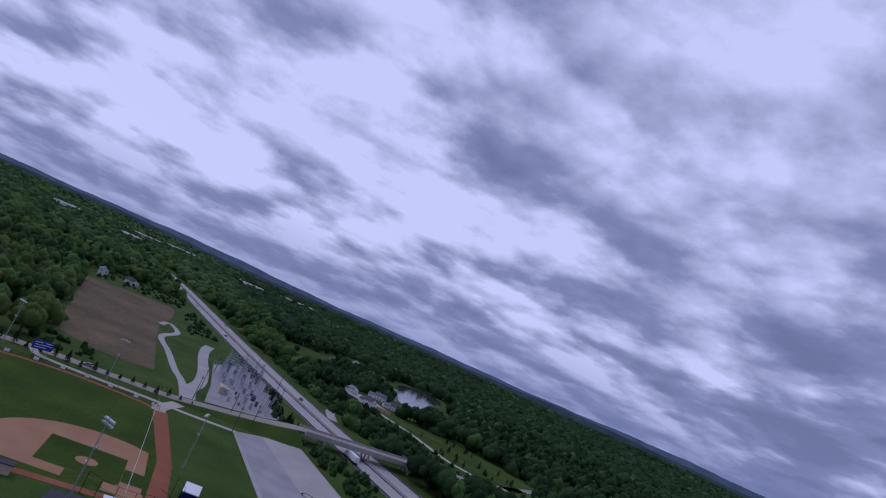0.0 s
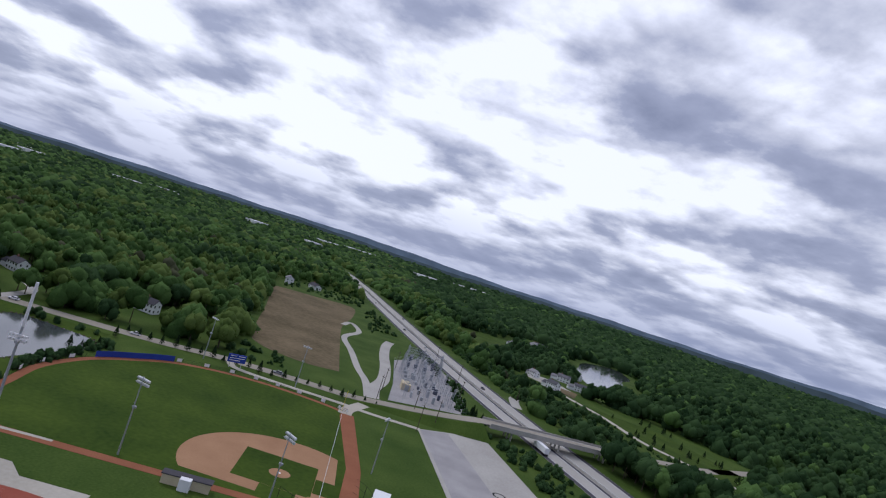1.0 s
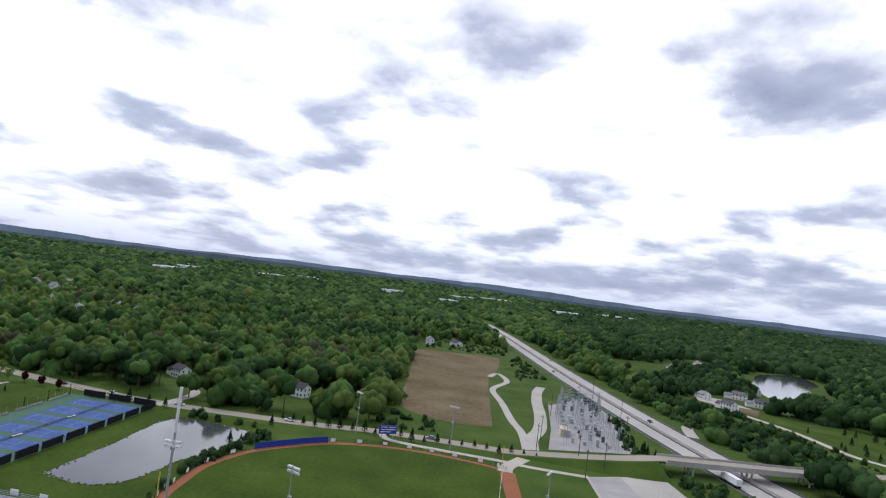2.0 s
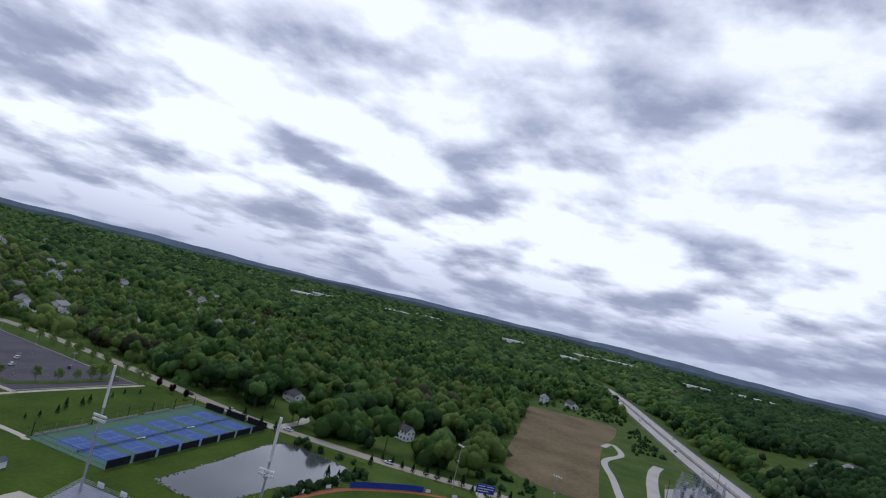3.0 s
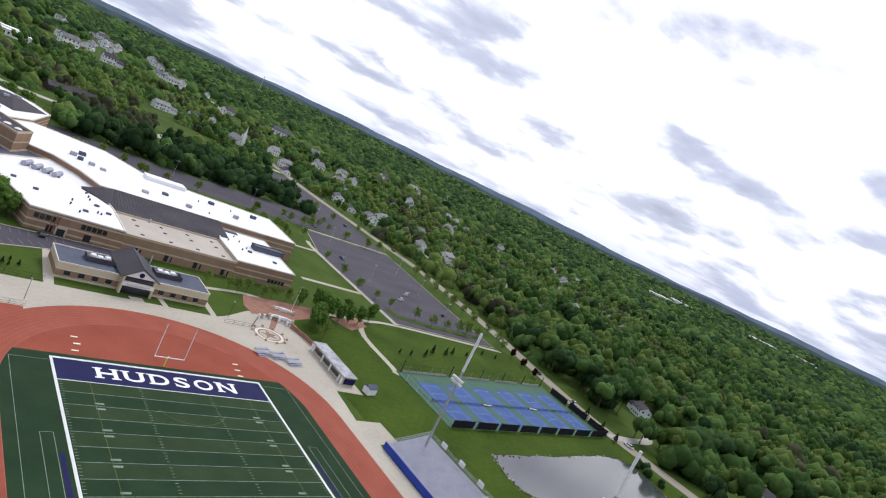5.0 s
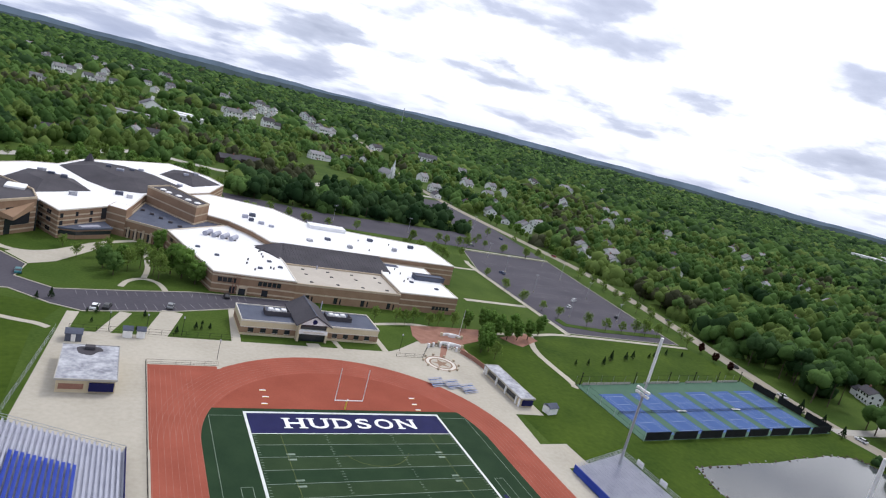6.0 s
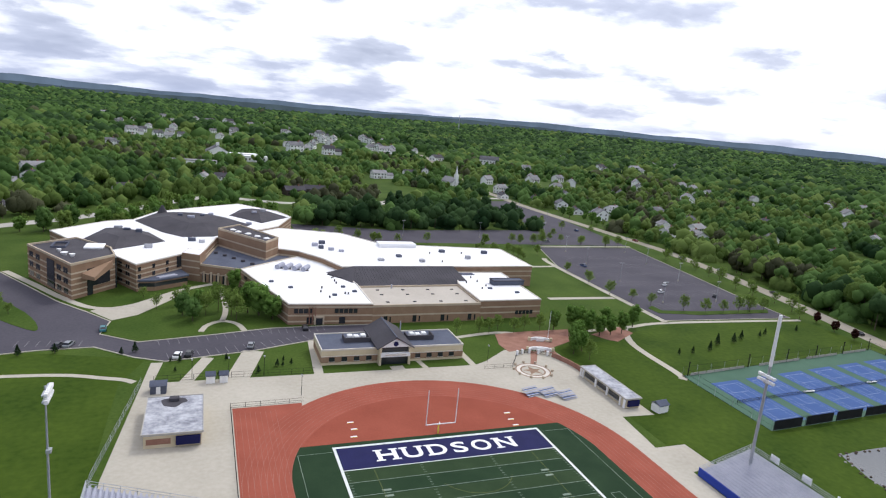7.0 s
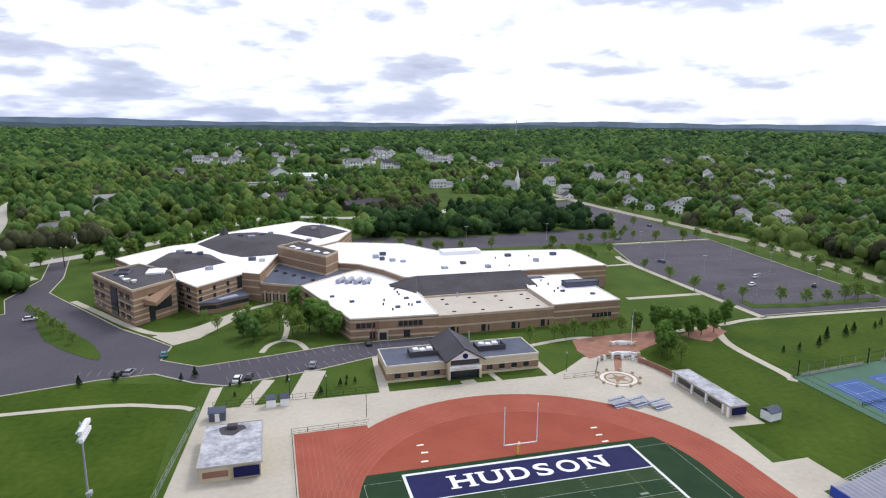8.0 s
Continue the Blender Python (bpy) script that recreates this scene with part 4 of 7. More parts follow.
def windows(parent, a, b, z, w, h, gap, group=3, start=2.0, key="glass"):
    """Groups of windows in the wall from a to b."""
    a, b = Vector(a), Vector(b)
    u = (b - a).normalized()
    rz = math.degrees(math.atan2(u.y, u.x))
    d = start
    L = (b - a).length
    bm = box(0, w, -0.09, 0.05, 0, h)
    me = mesh_of("window", bm, M[key])
    while d + group * (w + 0.25) < L - 1:
        for i in range(group):
            p = a + u * (d + i * (w + 0.25))
            piece("window", me, parent, pose(p.x, p.y, z, 0, 0, rz))
        d += group * (w + 0.25) + gap


def wall_panel(name, a, b, q0, q1, z0, z1, out, key, parent, label=""):
    """A panel that stands out from the wall a to b, between two shares of its length."""
    a, b = Vector(a), Vector(b)
    u = (b - a).normalized()
    n = Vector((u.y, -u.x))
    p, q = a.lerp(b, q0), a.lerp(b, q1)
    return part(name, prism([tuple(p - n * 0.02), tuple(p + n * out), tuple(q + n * out), tuple(q - n * 0.02)], z0, z1), M[key], parent, label)


WEST_ROOF = [(-84, 137), (-74, 121), (-59, 138.5), (-53, 134.2), (-45.8, 170.2), (-36.2, 180.4), (-16, 200.2), (-6, 229), (-12, 246), (-32, 268), (-55, 250), (-74, 233), (-83, 209), (-94, 203), (-112, 179), (-98.2, 155.6), (-83.4, 139)]


def school():
    s = thing("school", "large brown brick school with white flat roofs", "school building")
    # low front wing
    w3 = [(-25, 80.5), (3.2, 79), (3.2, 103), (0.7, 121), (-5, 136), (-13, 148), (-37.7, 126)]
    block(s, w3, 7.0, "membrane", (0.12, 0.42, 0.84))
    for q0, n in ((1.6, 4), (15.0, 5)):
        d = Vector((28.2, -1.5)).normalized()
        a = Vector((-25, 80.5)) + d * q0
        windows(s, tuple(a), tuple(a + d * (n * 1.75 + 2)), 4.0, 1.35, 1.6, 30.0, n, 0.2)
    windows(s, (-25, 80.5), (3.2, 79), 0.3, 2.1, 2.3, 8.5, 1, 6.0)
    wall_panel("entrance_frame", (-25, 80.5), (3.2, 79), 0.30, 0.42, 0.1, 3.0, 0.5, "band", s, "tan entrance surround")
    wall_panel("entrance_door", (-25, 80.5), (3.2, 79), 0.32, 0.40, 0.1, 2.4, 0.56, "glass", s, "dark glass doors")
    for q in (0.24, 0.275, 0.31):
        wall_panel("pilaster", (-25, 80.5), (3.2, 79), q, q + 0.008, 0.05, 6.2, 0.35, "redbrick", s, "red brick pilaster")
    windows(s, (-37.7, 126), (-25, 80.5), 4.4, 0.9, 1.3, 4.4, 3, 4.0)
    windows(s, (-37.7, 126), (-25, 80.5), 1.0, 0.9, 1.3, 9.0, 2, 22.0)
    # middle front and south-east wings
    block(s, [(3.3, 79.2), (44, 79.6), (44.4, 104), (3.3, 103)], 6.0, "tanroof", (0.45,))
    windows(s, (3.3, 79.2), (44, 79.6), 0.3, 1.4, 2.3, 9.0, 1, 4.0)
    windows(s, (3.3, 79.2), (44, 79.6), 0.3, 0.5, 2.0, 10.0, 1, 6.2)
    block(s, [(44.1, 80.4), (69.8, 81), (71.5, 120.5), (50, 121), (44.5, 104)], 7.0, "membrane", (0.3, 0.62))
    windows(s, (44.1, 80.4), (69.8, 81), 1.5, 1.3, 1.5, 2.0, 5, 15.0)
    part("clerestory", box(58.5, 72.3, 100.5, 104.5, 7.1, 9.0), M["slate"], s, "slate-grey raised rooflight")
    part("clerestory_edge", rect_ring(58.3, 72.5, 100.3, 104.7, 0.3, 8.9, 9.2), M["darkroof"], s)
    part("roof_fall", box(46.0, 57.0, 116.6, 119.6, 7.1, 7.35), M["slate"], s, "grey roof walkway")
    bm = bmesh.new()
    prof = [((0.8, 103.2), 6.6), ((50, 104.5), 6.6), ((48.6, 121.4), 9.8), ((5.5, 121.4), 9.8), ((-5.5, 121.0), 7.2)]
    hi = [bm.verts.new((*p, z)) for p, z in prof]
    lo = [bm.verts.new((*p, 5.0)) for p, z in prof]
    bm.faces.new((hi[0], hi[1], hi[2], hi[3]))
    bm.faces.new((hi[0], hi[3], hi[4]))
    bm.faces.new(lo[::-1])
    for i in range(5):
        j = (i + 1) % 5
        bm.faces.new((lo[i], lo[j], hi[j], hi[i]))
    metal = part("metal_roof", bm, M["darkroof"], s, "dark sloping metal roof")
    for k in range(36):
        x = 2.5 + k * 1.3
        x1 = min(48.0, max(5.8, x + (0.9 if x < 8 else 0)))
        seam = tube((x, 103.6 + 0.02 * x, 6.72), (x1, 121.0, 9.8), 0.05, n=4)
        part("roof_seam", seam, M["darkroof"], metal)
    # great north hall
    block(s, [(-12.8, 148.4), (-4.8, 136.3), (0.9, 121.6), (88.2, 123.5), (88.5, 158), (28.5, 166), (14, 190), (-15.8, 200), (-36, 180.2), (-20.8, 152.7)], 9.2, "membrane", (0.5, 0.74))
    part("stair_head", box(26, 44, 158.5, 165, 9.25, 11.0), M["membrane"], s, "white raised roof block")
    # tower over the library
    tower = [(-45.3, 170), (-27, 143), (-21, 152.5), (-36, 180)]
    block(s, tower, 14.0, "darkroof", (0.45, 0.72))
    for x, y in ((-37, 165), (-33, 161), (-29.5, 156), (-26, 152), (-39, 169.5)):
        part("roof_dome", tube((x, y, 14.1), (x, y, 14.5), 1.5, 0.9, 12), M["white"], s, "shallow white rooflight")
    low = [(-52.8, 134.4), (-38, 126.2), (-13.4, 148.2), (-20.9, 152.4), (-27.2, 142.8), (-45.5, 169.8)]
    block(s, low, 6.6, "slate", (0.5,))
    windows(s, (-52.8, 134.4), (-38, 126.2), 0.3, 1.7, 3.2, 0.9, 1, 1.2)
    for q in (0.12, 0.3, 0.48, 0.66, 0.84):
        wall_panel("entrance_pier", (-52.8, 134.4), (-38, 126.2), q - 0.02, q + 0.02, 0.05, 4.4, 0.5, "band", s)
    for k in range(5):
        x, y = -44 + k * 3.4, 160 - k * 4.8
        part("roof_hatch", box(x - 3.2, x - 1.6, y - 6.2, y - 5.2, 6.7, 7.5, 0.06), M["darkroof"], s)
    # west wing round the hip roofs
    block(s, WEST_ROOF, 10.0, "membrane", (0.1, 0.26, 0.43, 0.6, 0.77))
    for zz in (1.2, 4.6, 7.4):
        windows(s, (-83.4, 136.2), (-74, 121), zz, 1.3, 1.5, 2.6, 2, 4.5)
        windows(s, (-74, 121), (-59, 138.5), zz, 1.3, 1.6, 5.2, 1, 0.8)
    wall_panel("stair_glass", (-74, 121), (-59, 138.5), 0.86, 0.97, 5.2, 9.6, 0.06, "glass", s, "dark tall stair window")
    part("wing_end", prism([(-59.2, 138.0), (-52.6, 133.8), (-50.5, 143), (-57, 146)], 0, 10.7), M["brick"], s, "brick end bay")
    part("wing_roof", prism([(-58.8, 138.3), (-52.9, 134.5), (-51, 142.6), (-56.8, 145.4)], 10.7, 10.8), M["membrane"], s)
    for zz in (2.4, 5.2, 7.8):
        wall_panel("stone_band", (-59.2, 138.0), (-52.6, 133.8), 0, 1, zz, zz + 0.55, 0.05, "band", s, "tan stone band")
    # three-storey corner block with its glazed slot
    corner = [(-112, 142), (-93, 112), (-81.4, 126.4), (-84.2, 138.8), (-98.4, 155.2)]
    block(s, corner, 12.0, "darkroof", (0.1, 0.25, 0.41, 0.57, 0.73))
    for zz in (1.3, 4.9, 8.6):
        windows(s, (-112, 142), (-103.4, 128.4), zz, 1.5, 1.9, 2.2, 2, 1.6)
        windows(s, (-99.4, 122.1), (-93, 112), zz, 1.5, 1.9, 1.7, 2, 1.0)
    wall_panel("glass_bay", (-112, 142), (-93, 112), 0.48, 0.64, 1.0, 11.0, 0.3, "glass", s, "dark glazed bay")
    wall_panel("glass_slot", (-81.5, 126.2), (-83.8, 137.6), 0.02, 0.98, 0.1, 11.4, 0.7, "glass", s, "dark glass entrance corner")
    wall_panel("glass_front", (-93, 112), (-81.4, 126.4), 0.34, 0.86, 3.2, 9.6, 0.25, "glass", s, "dark glass above the side entrance")
    wall_panel("door_strip", (-93, 112), (-81.4, 126.4), 0.34, 0.46, 0.1, 3.2, 0.25, "glass", s, "dark glass doors")
    a, c = Vector((-93, 112)), Vector((-81.4, 126.4))
    u = (c - a).normalized()
    nrm = Vector((u.y, -u.x))
    bm = bmesh.new()
    foot = [a.lerp(c, 0.22) + nrm * 0.1, a.lerp(c, 0.30) + nrm * 4.2, a.lerp(c, 0.92) + nrm * 0.5]
    lo = [bm.verts.new((*p, z)) for p, z in zip(foot, (6.6, 6.2, 8.2))]
    hi = [bm.verts.new((*p, z)) for p, z in zip(foot, (8.6, 7.4, 11.0))]
    bm.faces.new(hi)
    bm.faces.new(lo[::-1])
    for i in range(3):
        j = (i + 1) % 3
        bm.faces.new((lo[i], lo[j], hi[j], hi[i]))
    bmesh.ops.recalc_face_normals(bm, faces=bm.faces[:])
    part("entrance_canopy", bm, M["brick"], s, "brick pointed entrance canopy")
    part("roof_plant", box(-93, -86.5, 136, 143.5, 12.1, 12.9, 0.1), M["white"], s, "white rooftop plant")
    for x, y, r in ((-97.5, 127, 1.3), (-94.6, 124.5, 1.0), (-100, 132, 0.8)):
        part("roof_dish", tube((x, y, 12.1), (x, y, 13.2), r * 0.5, r, 10), M["white"], s)
    part("roof_ridge", rect_ring(-104, -99, 138, 146, 0.4, 12.1, 12.8), M["slate"], s)
    # glazed porch
    porch = [(-68, 122), (-57, 129.5), (-60, 137.2), (-73.2, 121.8)]
    part("porch", prism(porch, 0, 3.6), M["brick"], s)
    part("porch_glass", prism(inset(porch, -0.06), 1.6, 3.0), M["glass"], s)
    part("porch_roof", prism(inset(porch, -0.5), 3.65, 4.2), M["slate"], s, "slate-grey porch roof")
    part("skylight", prism([(-66.4, 124.0), (-60.4, 128.2), (-61.6, 130.2), (-67.8, 125.6)], 4.21, 4.5), M["alu"], s, "pale skylight strip")

    def hip(pts, z0, z1, top=0.3):
        bm = bmesh.new()
        cx, cy = sum(p[0] for p in pts) / len(pts), sum(p[1] for p in pts) / len(pts)
        lo = [bm.verts.new((*p, z0)) for p in pts]
        hi = [bm.verts.new((cx + (p[0] - cx) * top, cy + (p[1] - cy) * top, z1)) for p in pts]
        n = len(pts)
        for i in range(n):
            bm.faces.new((lo[i], lo[(i + 1) % n], hi[(i + 1) % n], hi[i]))
        bm.faces.new(hi)
        bm.faces.new(lo[::-1])
        bmesh.ops.recalc_face_normals(bm, faces=bm.faces[:])
        return part("hip_roof", bm, M["darkroof"], s, "dark shingled hip roof")

    hip([(-97.8, 163), (-84, 144.3), (-66, 161), (-74, 180), (-92, 188)], 10.05, 12.6, 0.42)
    hip([(-82.6, 206.4), (-69, 180), (-60, 169.8), (-47.2, 172.2), (-37, 183.4), (-29, 203), (-41, 223), (-56, 231), (-73.4, 231.4)], 10.05, 13.6, 0.45)
    hip([(-39, 228), (-23.5, 207.5), (-7.5, 227), (-17, 245), (-31, 251)], 10.05, 12.6, 0.35)
    part("cupola", tube((-71, 226, 10.4), (-71, 226, 14.6), 2.6, 0.6, 8), M["darkroof"], s)
    for k in range(4):
        x, y = -22.5 + k * 3.2, 129.0 - k * 1.2
        part("air_handler", tube((x - 1.6, y - 2.6, 8.0), (x + 1.2, y + 2.2, 8.0), 1.0, 1.0, 10), M["alu"], s, "rounded silver air handler")
        part("handler_base", box(x - 1.2, x + 0.8, y - 1.8, y + 1.2, 7.05, 7.3), M["darkroof"], s)
    bm = bmesh.new()
    for p, q in (((-5.5, 118), (-1.0, 112)), ((-5.0, 112.5), (-1.5, 118))):
        add_tube(bm, (*p, 7.35), (*q, 7.35), 0.28, n=6)
    part("roof_duct", bm, M["darkroof"], s, "crossed dark roof ducts")
    for x, y in ((-3, 100), (-8, 90), (0, 94), (55, 96), (64, 90), (66, 108), (-28, 108), (-22, 100)):
        part("roof_hatch", box(x - 0.8, x + 0.8, y - 0.6, y + 0.6, 7.1, 7.7, 0.06), M["slate"], s)
    for x in (10, 20, 30, 40):
        for y in (84, 93, 99):
            part("roof_drain", box(x - 0.7 + y % 3, x + 0.5 + y % 3, y - 0.4, y + 0.4, 6.1, 6.35, 0.05), M["darkroof"], s)
    part("roof_pipe", tube((16, 101.4, 6.1), (16, 101.4, 7.6), 0.3, 0.3, 8), M["alu"], s)
    rnd = random.Random(8)
    for x, y, z in [(30, 140, 9.3), (-2, 155, 9.3), (2, 152, 9.3), (-4, 160, 9.3), (6, 149, 9.3), (0, 165, 9.3), (62, 137, 9.3), (20, 133, 9.3), (54, 150, 9.3), (75, 148, 9.3), (38, 131, 9.3),
                    (-62, 205, 13.4), (-57, 200, 13.4), (-52, 206, 13.4), (-48, 209, 13.2), (-82, 172, 12.4), (-77, 168, 12.4), (-86, 178, 12.0), (-26, 226, 12.4), (-21, 230, 12.4), (-72, 149, 10.1), (-52, 160, 10.1), (-56, 163, 10.1), (-30, 204, 10.1)]:
        a, b, h = rnd.uniform(1.0, 1.7), rnd.uniform(0.8, 1.2), rnd.uniform(0.9, 1.5)
        part("roof_unit", box(x - a, x + a, y - b, y + b, z - 0.2, z + h, 0.08), M[rnd.choice(["greyroof", "alu", "slate"])], s)
    for i in range(16):
        x, y, z = rnd.choice([(rnd.uniform(5, 85), rnd.uniform(126, 156), 9.3), (rnd.uniform(-18, 0), rnd.uniform(84, 110), 7.1), (rnd.uniform(48, 57), rnd.uniform(84, 115), 7.1)])
        part("roof_vent", tube((x, y, z), (x, y, z + 0.8), 0.28, 0.28, 8), M["darkroof"], s)


school()

# ---- tennis courts ----
def tennis():
    q = [(88.5, 22.3), (87.3, -13), (186, -8.5), (187, 33)]
    t = thing("tennis_courts", "six blue tennis courts on a green pad", "tennis courts", kind="structure")
    part("court_pad", prism(q, -0.1, 0.07), M["courtgreen"], t)

    def at(u, v):
        a = Vector(q[1]).lerp(Vector(q[2]), u)
        b = Vector(q[0]).lerp(Vector(q[3]), u)
        return a.lerp(b, v)

    n = 6
    for i in range(n):
        u0, u1 = 0.035 + i * 0.93 / n + 0.02, 0.035 + (i + 1) * 0.93 / n - 0.02
        part("court", prism([tuple(at(u, v)) for u, v in ((u0, 0.08), (u1, 0.08), (u1, 0.8), (u0, 0.8))], 0.05, 0.085), M["court"], t)
        bm = bmesh.new()
        w = 0.0009
        for ua, ub, va, vb in ((u0 + 0.012, u0 + 0.012 + w, 0.13, 0.75), (u1 - 0.012 - w, u1 - 0.012, 0.13, 0.75), (u0 + 0.012, u1 - 0.012, 0.13, 0.134), (u0 + 0.012, u1 - 0.012, 0.746, 0.75), (u0 + 0.026, u0 + 0.026 + w, 0.13, 0.75), (u1 - 0.026 - w, u1 - 0.026, 0.13, 0.75),
                               (u0 + 0.026, u1 - 0.026, 0.28, 0.284), (u0 + 0.026, u1 - 0.026, 0.596, 0.6), ((u0 + u1) / 2 - w / 2, (u0 + u1) / 2 + w / 2, 0.28, 0.6)):
            add_prism(bm, [tuple(at(u, v)) for u, v in ((ua, va), (ub, va), (ub, vb), (ua, vb))], 0.085, 0.095)
        part("court_line", bm, M["court_paint"], t)
        a, b = at(u0 - 0.02, 0.44), at(u1 + 0.02, 0.44)
        bm = bmesh.new()
        d = (b - a).normalized()
        for k in range(6):
            add_tube(bm, (a.x, a.y, 0.15 + k * 0.15), (b.x, b.y, 0.15 + k * 0.15), 0.028 if k < 5 else 0.045, n=4)
        for p in (a, b):
            add_tube(bm, (p.x, p.y, 0.05), (p.x, p.y, 1.1), 0.06, n=6)
        part("net", bm, M["black"], t, "dark tennis net")
    f = thing("court_fence", "tall dark mesh fence round the tennis courts", "fence")
    for a, b, screen in ((q[1], q[2], True), (q[2], q[3], True), (q[3], q[0], False), (q[0], q[1], False)):
        a, b = Vector(a), Vector(b)
        k = int((b - a).length / 6)
        for i in range(k + 1):
            p = a.lerp(b, i / k)
            part("fence_post", tube((p.x, p.y, 0), (p.x, p.y, 3.1), 0.05, n=5), M["black"] if screen else M["steel"], f)
        bm = bmesh.new()
        for z in (0.1, 1.5, 3.05):
            add_tube(bm, (a.x, a.y, z), (b.x, b.y, z), 0.035, n=4)
        part("rail", bm, M["black"], f)
        if screen:
            u = (b - a).normalized()
            nrm = Vector((u.y, -u.x))
            for i in range(int((b - a).length / 12.2)):
                p0 = a + u * (i * 12.2 + 0.4)
                p1 = a + u * min(i * 12.2 + 11.0, (b - a).length)
                part("windscreen", prism([tuple(p0), tuple(p1), tuple(p1 + nrm * 0.05), tuple(p0 + nrm * 0.05)], 0.25, 2.9), M["black"], f, "black windscreen panel")
    for u in (0.345, 0.655):
        p = at(u, 0.44)
        bn = thing("court_bench", "white bench beside the tennis nets", "bench", (p.x, p.y, 0.09), group="court benches")
        part("seat", box(-2.2, 2.2, -0.35, 0.35, 0.4, 0.5), M["white"], bn)
        for xx in (-1.8, 1.8):
            part("leg", box(xx - 0.06, xx + 0.06, -0.3, 0.3, 0, 0.4), M["steel"], bn)
    for u in (0.02, 0.3, 0.5, 0.66, 0.82, 0.98):
        p = at(u, 0.99)
        l = thing("court_post", "dark upright post behind the tennis courts", "post", (p.x, p.y, 0.05), group="court posts")
        part("pole", tube((0, 0, 0), (0, 0, 4.4), 0.16, 0.14, 8), M["black"], l)
        part("cap", box(-0.24, 0.24, -0.24, 0.24, 4.4, 4.6, 0.03), M["black"], l)
    # pale windscreen boards low along the back fence
    g = thing("court_boards", "pale low boards along the back of the courts", "boards")
    for i in range(26):
        if i in (7, 8, 15, 21):
            continue
        a, b = at(0.03 + i * 0.036, 0.985), at(0.03 + i * 0.036 + 0.033, 0.985)
        part("board", prism([tuple(a), tuple(b), (b.x, b.y + 0.08), (a.x, a.y + 0.08)], 0.09, 0.95), M["oldcon"], g)


tennis()


# ---- ball field ----
HOME = Vector((77.0, -161.0))


def ball_field():
    u, v = Vector((1, -0.02)), Vector((0.1, 0.995))  # foul lines
    bf = thing("ball_field", "green baseball field with a tan clay infield", "baseball field", kind="structure")
    fence = smooth_line([(86, -66), (95, -63.5), (105, -62.5), (124, -61.5), (146, -67.5), (162, -79), (174, -91), (181, -108), (183.2, -125), (182, -141), (178, -158), (174, -165)], 5)
    poly = [(68.5, -172), (68.5, -80), (72, -74), (80, -68.5)] + fence + [(172, -168), (110, -172.5)]
    part("warning_track", prism(poly, -0.1, 0.06), M["warn"], bf, "red clay warning track")
    inner = offset_line(fence, -3.0)
    part("outfield", prism([(72, -166), (72, -80), (76, -75)] + inner[1:-1] + [(168, -162), (110, -167.5)], -0.1, 0.075), M["park"], bf, "mown green outfield")
    mound = HOME + (u + v) * 13.0
    def inside(r, cx, cy):
        pts = []
        for k in range(64):
            a = k * math.tau / 64
            p = Vector((cx + r * math.cos(a), cy + r * math.sin(a)))
            d = p - HOME
            if d.x > d.y * 0.1 - 4.5 and d.y > -4.5:
                pts.append(tuple(p))
        return pts
    arcpts = [p for p in inside(29.0, mound.x, mound.y)]
    arcpts.sort(key=lambda p: math.atan2(p[1] - HOME.y - 6, p[0] - HOME.x - 6))
    part("infield", prism([(HOME.x - 4, HOME.y - 4)] + arcpts, -0.05, 0.085), M["dirt"], bf, "tan clay infield")
    a = 24.5
    sq = [HOME + u * 2.5 + v * 2.5, HOME + u * (a + 1) + v * 2.5, HOME + u * (a + 1) + v * (a + 1), HOME + u * 2.5 + v * (a + 1)]
    part("infield_grass", prism([tuple(p) for p in sq], -0.05, 0.1), M["park"], bf, "mown infield grass")
    for e, f in ((u, v), (v, u)):
        q = [HOME + e * 6.5 - f * 4.0, HOME + e * 17 - f * 4.0, HOME + e * 17 + f * 2.4, HOME + e * 6.5 + f * 2.4]
        part("infield_grass", prism([tuple(p) for p in q], -0.05, 0.093), M["park"], bf)
    for p, r in ((mound, 3.2), (HOME, 4.6)):
        part("clay_circle", prism(arc(p.x, p.y, r, 0, 345, 23), -0.05, 0.11), M["dirt"], bf)
    part("rubber", box(mound.x - 0.4, mound.x + 0.4, mound.y - 0.3, mound.y + 0.3, 0.11, 0.14), M["white"], bf)
    bm = bmesh.new()
    for w, L in ((u, 95),):
        p, q = HOME, HOME + w * L
        add_ribbon(bm, [tuple(p), tuple(q)], 0.06, 0.06, 0.125, 0.02)
    part("foul_line", bm, M["line"], bf)
    fn = thing("outfield_fence", "low outfield fence with a blue padded stretch and banners", "fence")
    n = len(fence)
    for i in range(n - 1):
        p, q = Vector(fence[i]), Vector(fence[i + 1])
        blue = 20 < i < 30
        d = (q - p).normalized()
        nr = Vector((-d.y, d.x)) * 0.08
        if blue:
            part("fence_panel", prism([tuple(p), tuple(q), tuple(q + nr), tuple(p + nr)], 0.05, 2.3), M["blue"], fn, "royal blue padded panel")
        else:
            bm = tube((p.x, p.y, 0), (p.x, p.y, 1.6), 0.05, n=4)
            for zz in (0.2, 0.9, 1.55):
                add_tube(bm, (p.x, p.y, zz), (q.x, q.y, zz), 0.03, n=4)
            part("fence_section", bm, M["black"], fn, "dark chain-link section")
        if not blue and i % 3 == 0:
            m = p.lerp(q, 0.3)
            e = p.lerp(q, 0.85)
            part("banner", prism([tuple(m - nr * 0.7), tuple(e - nr * 0.7), tuple(e - nr * 0.1), tuple(m - nr * 0.1)], 0.4, 1.7), M["white"], fn, "plain white banner")
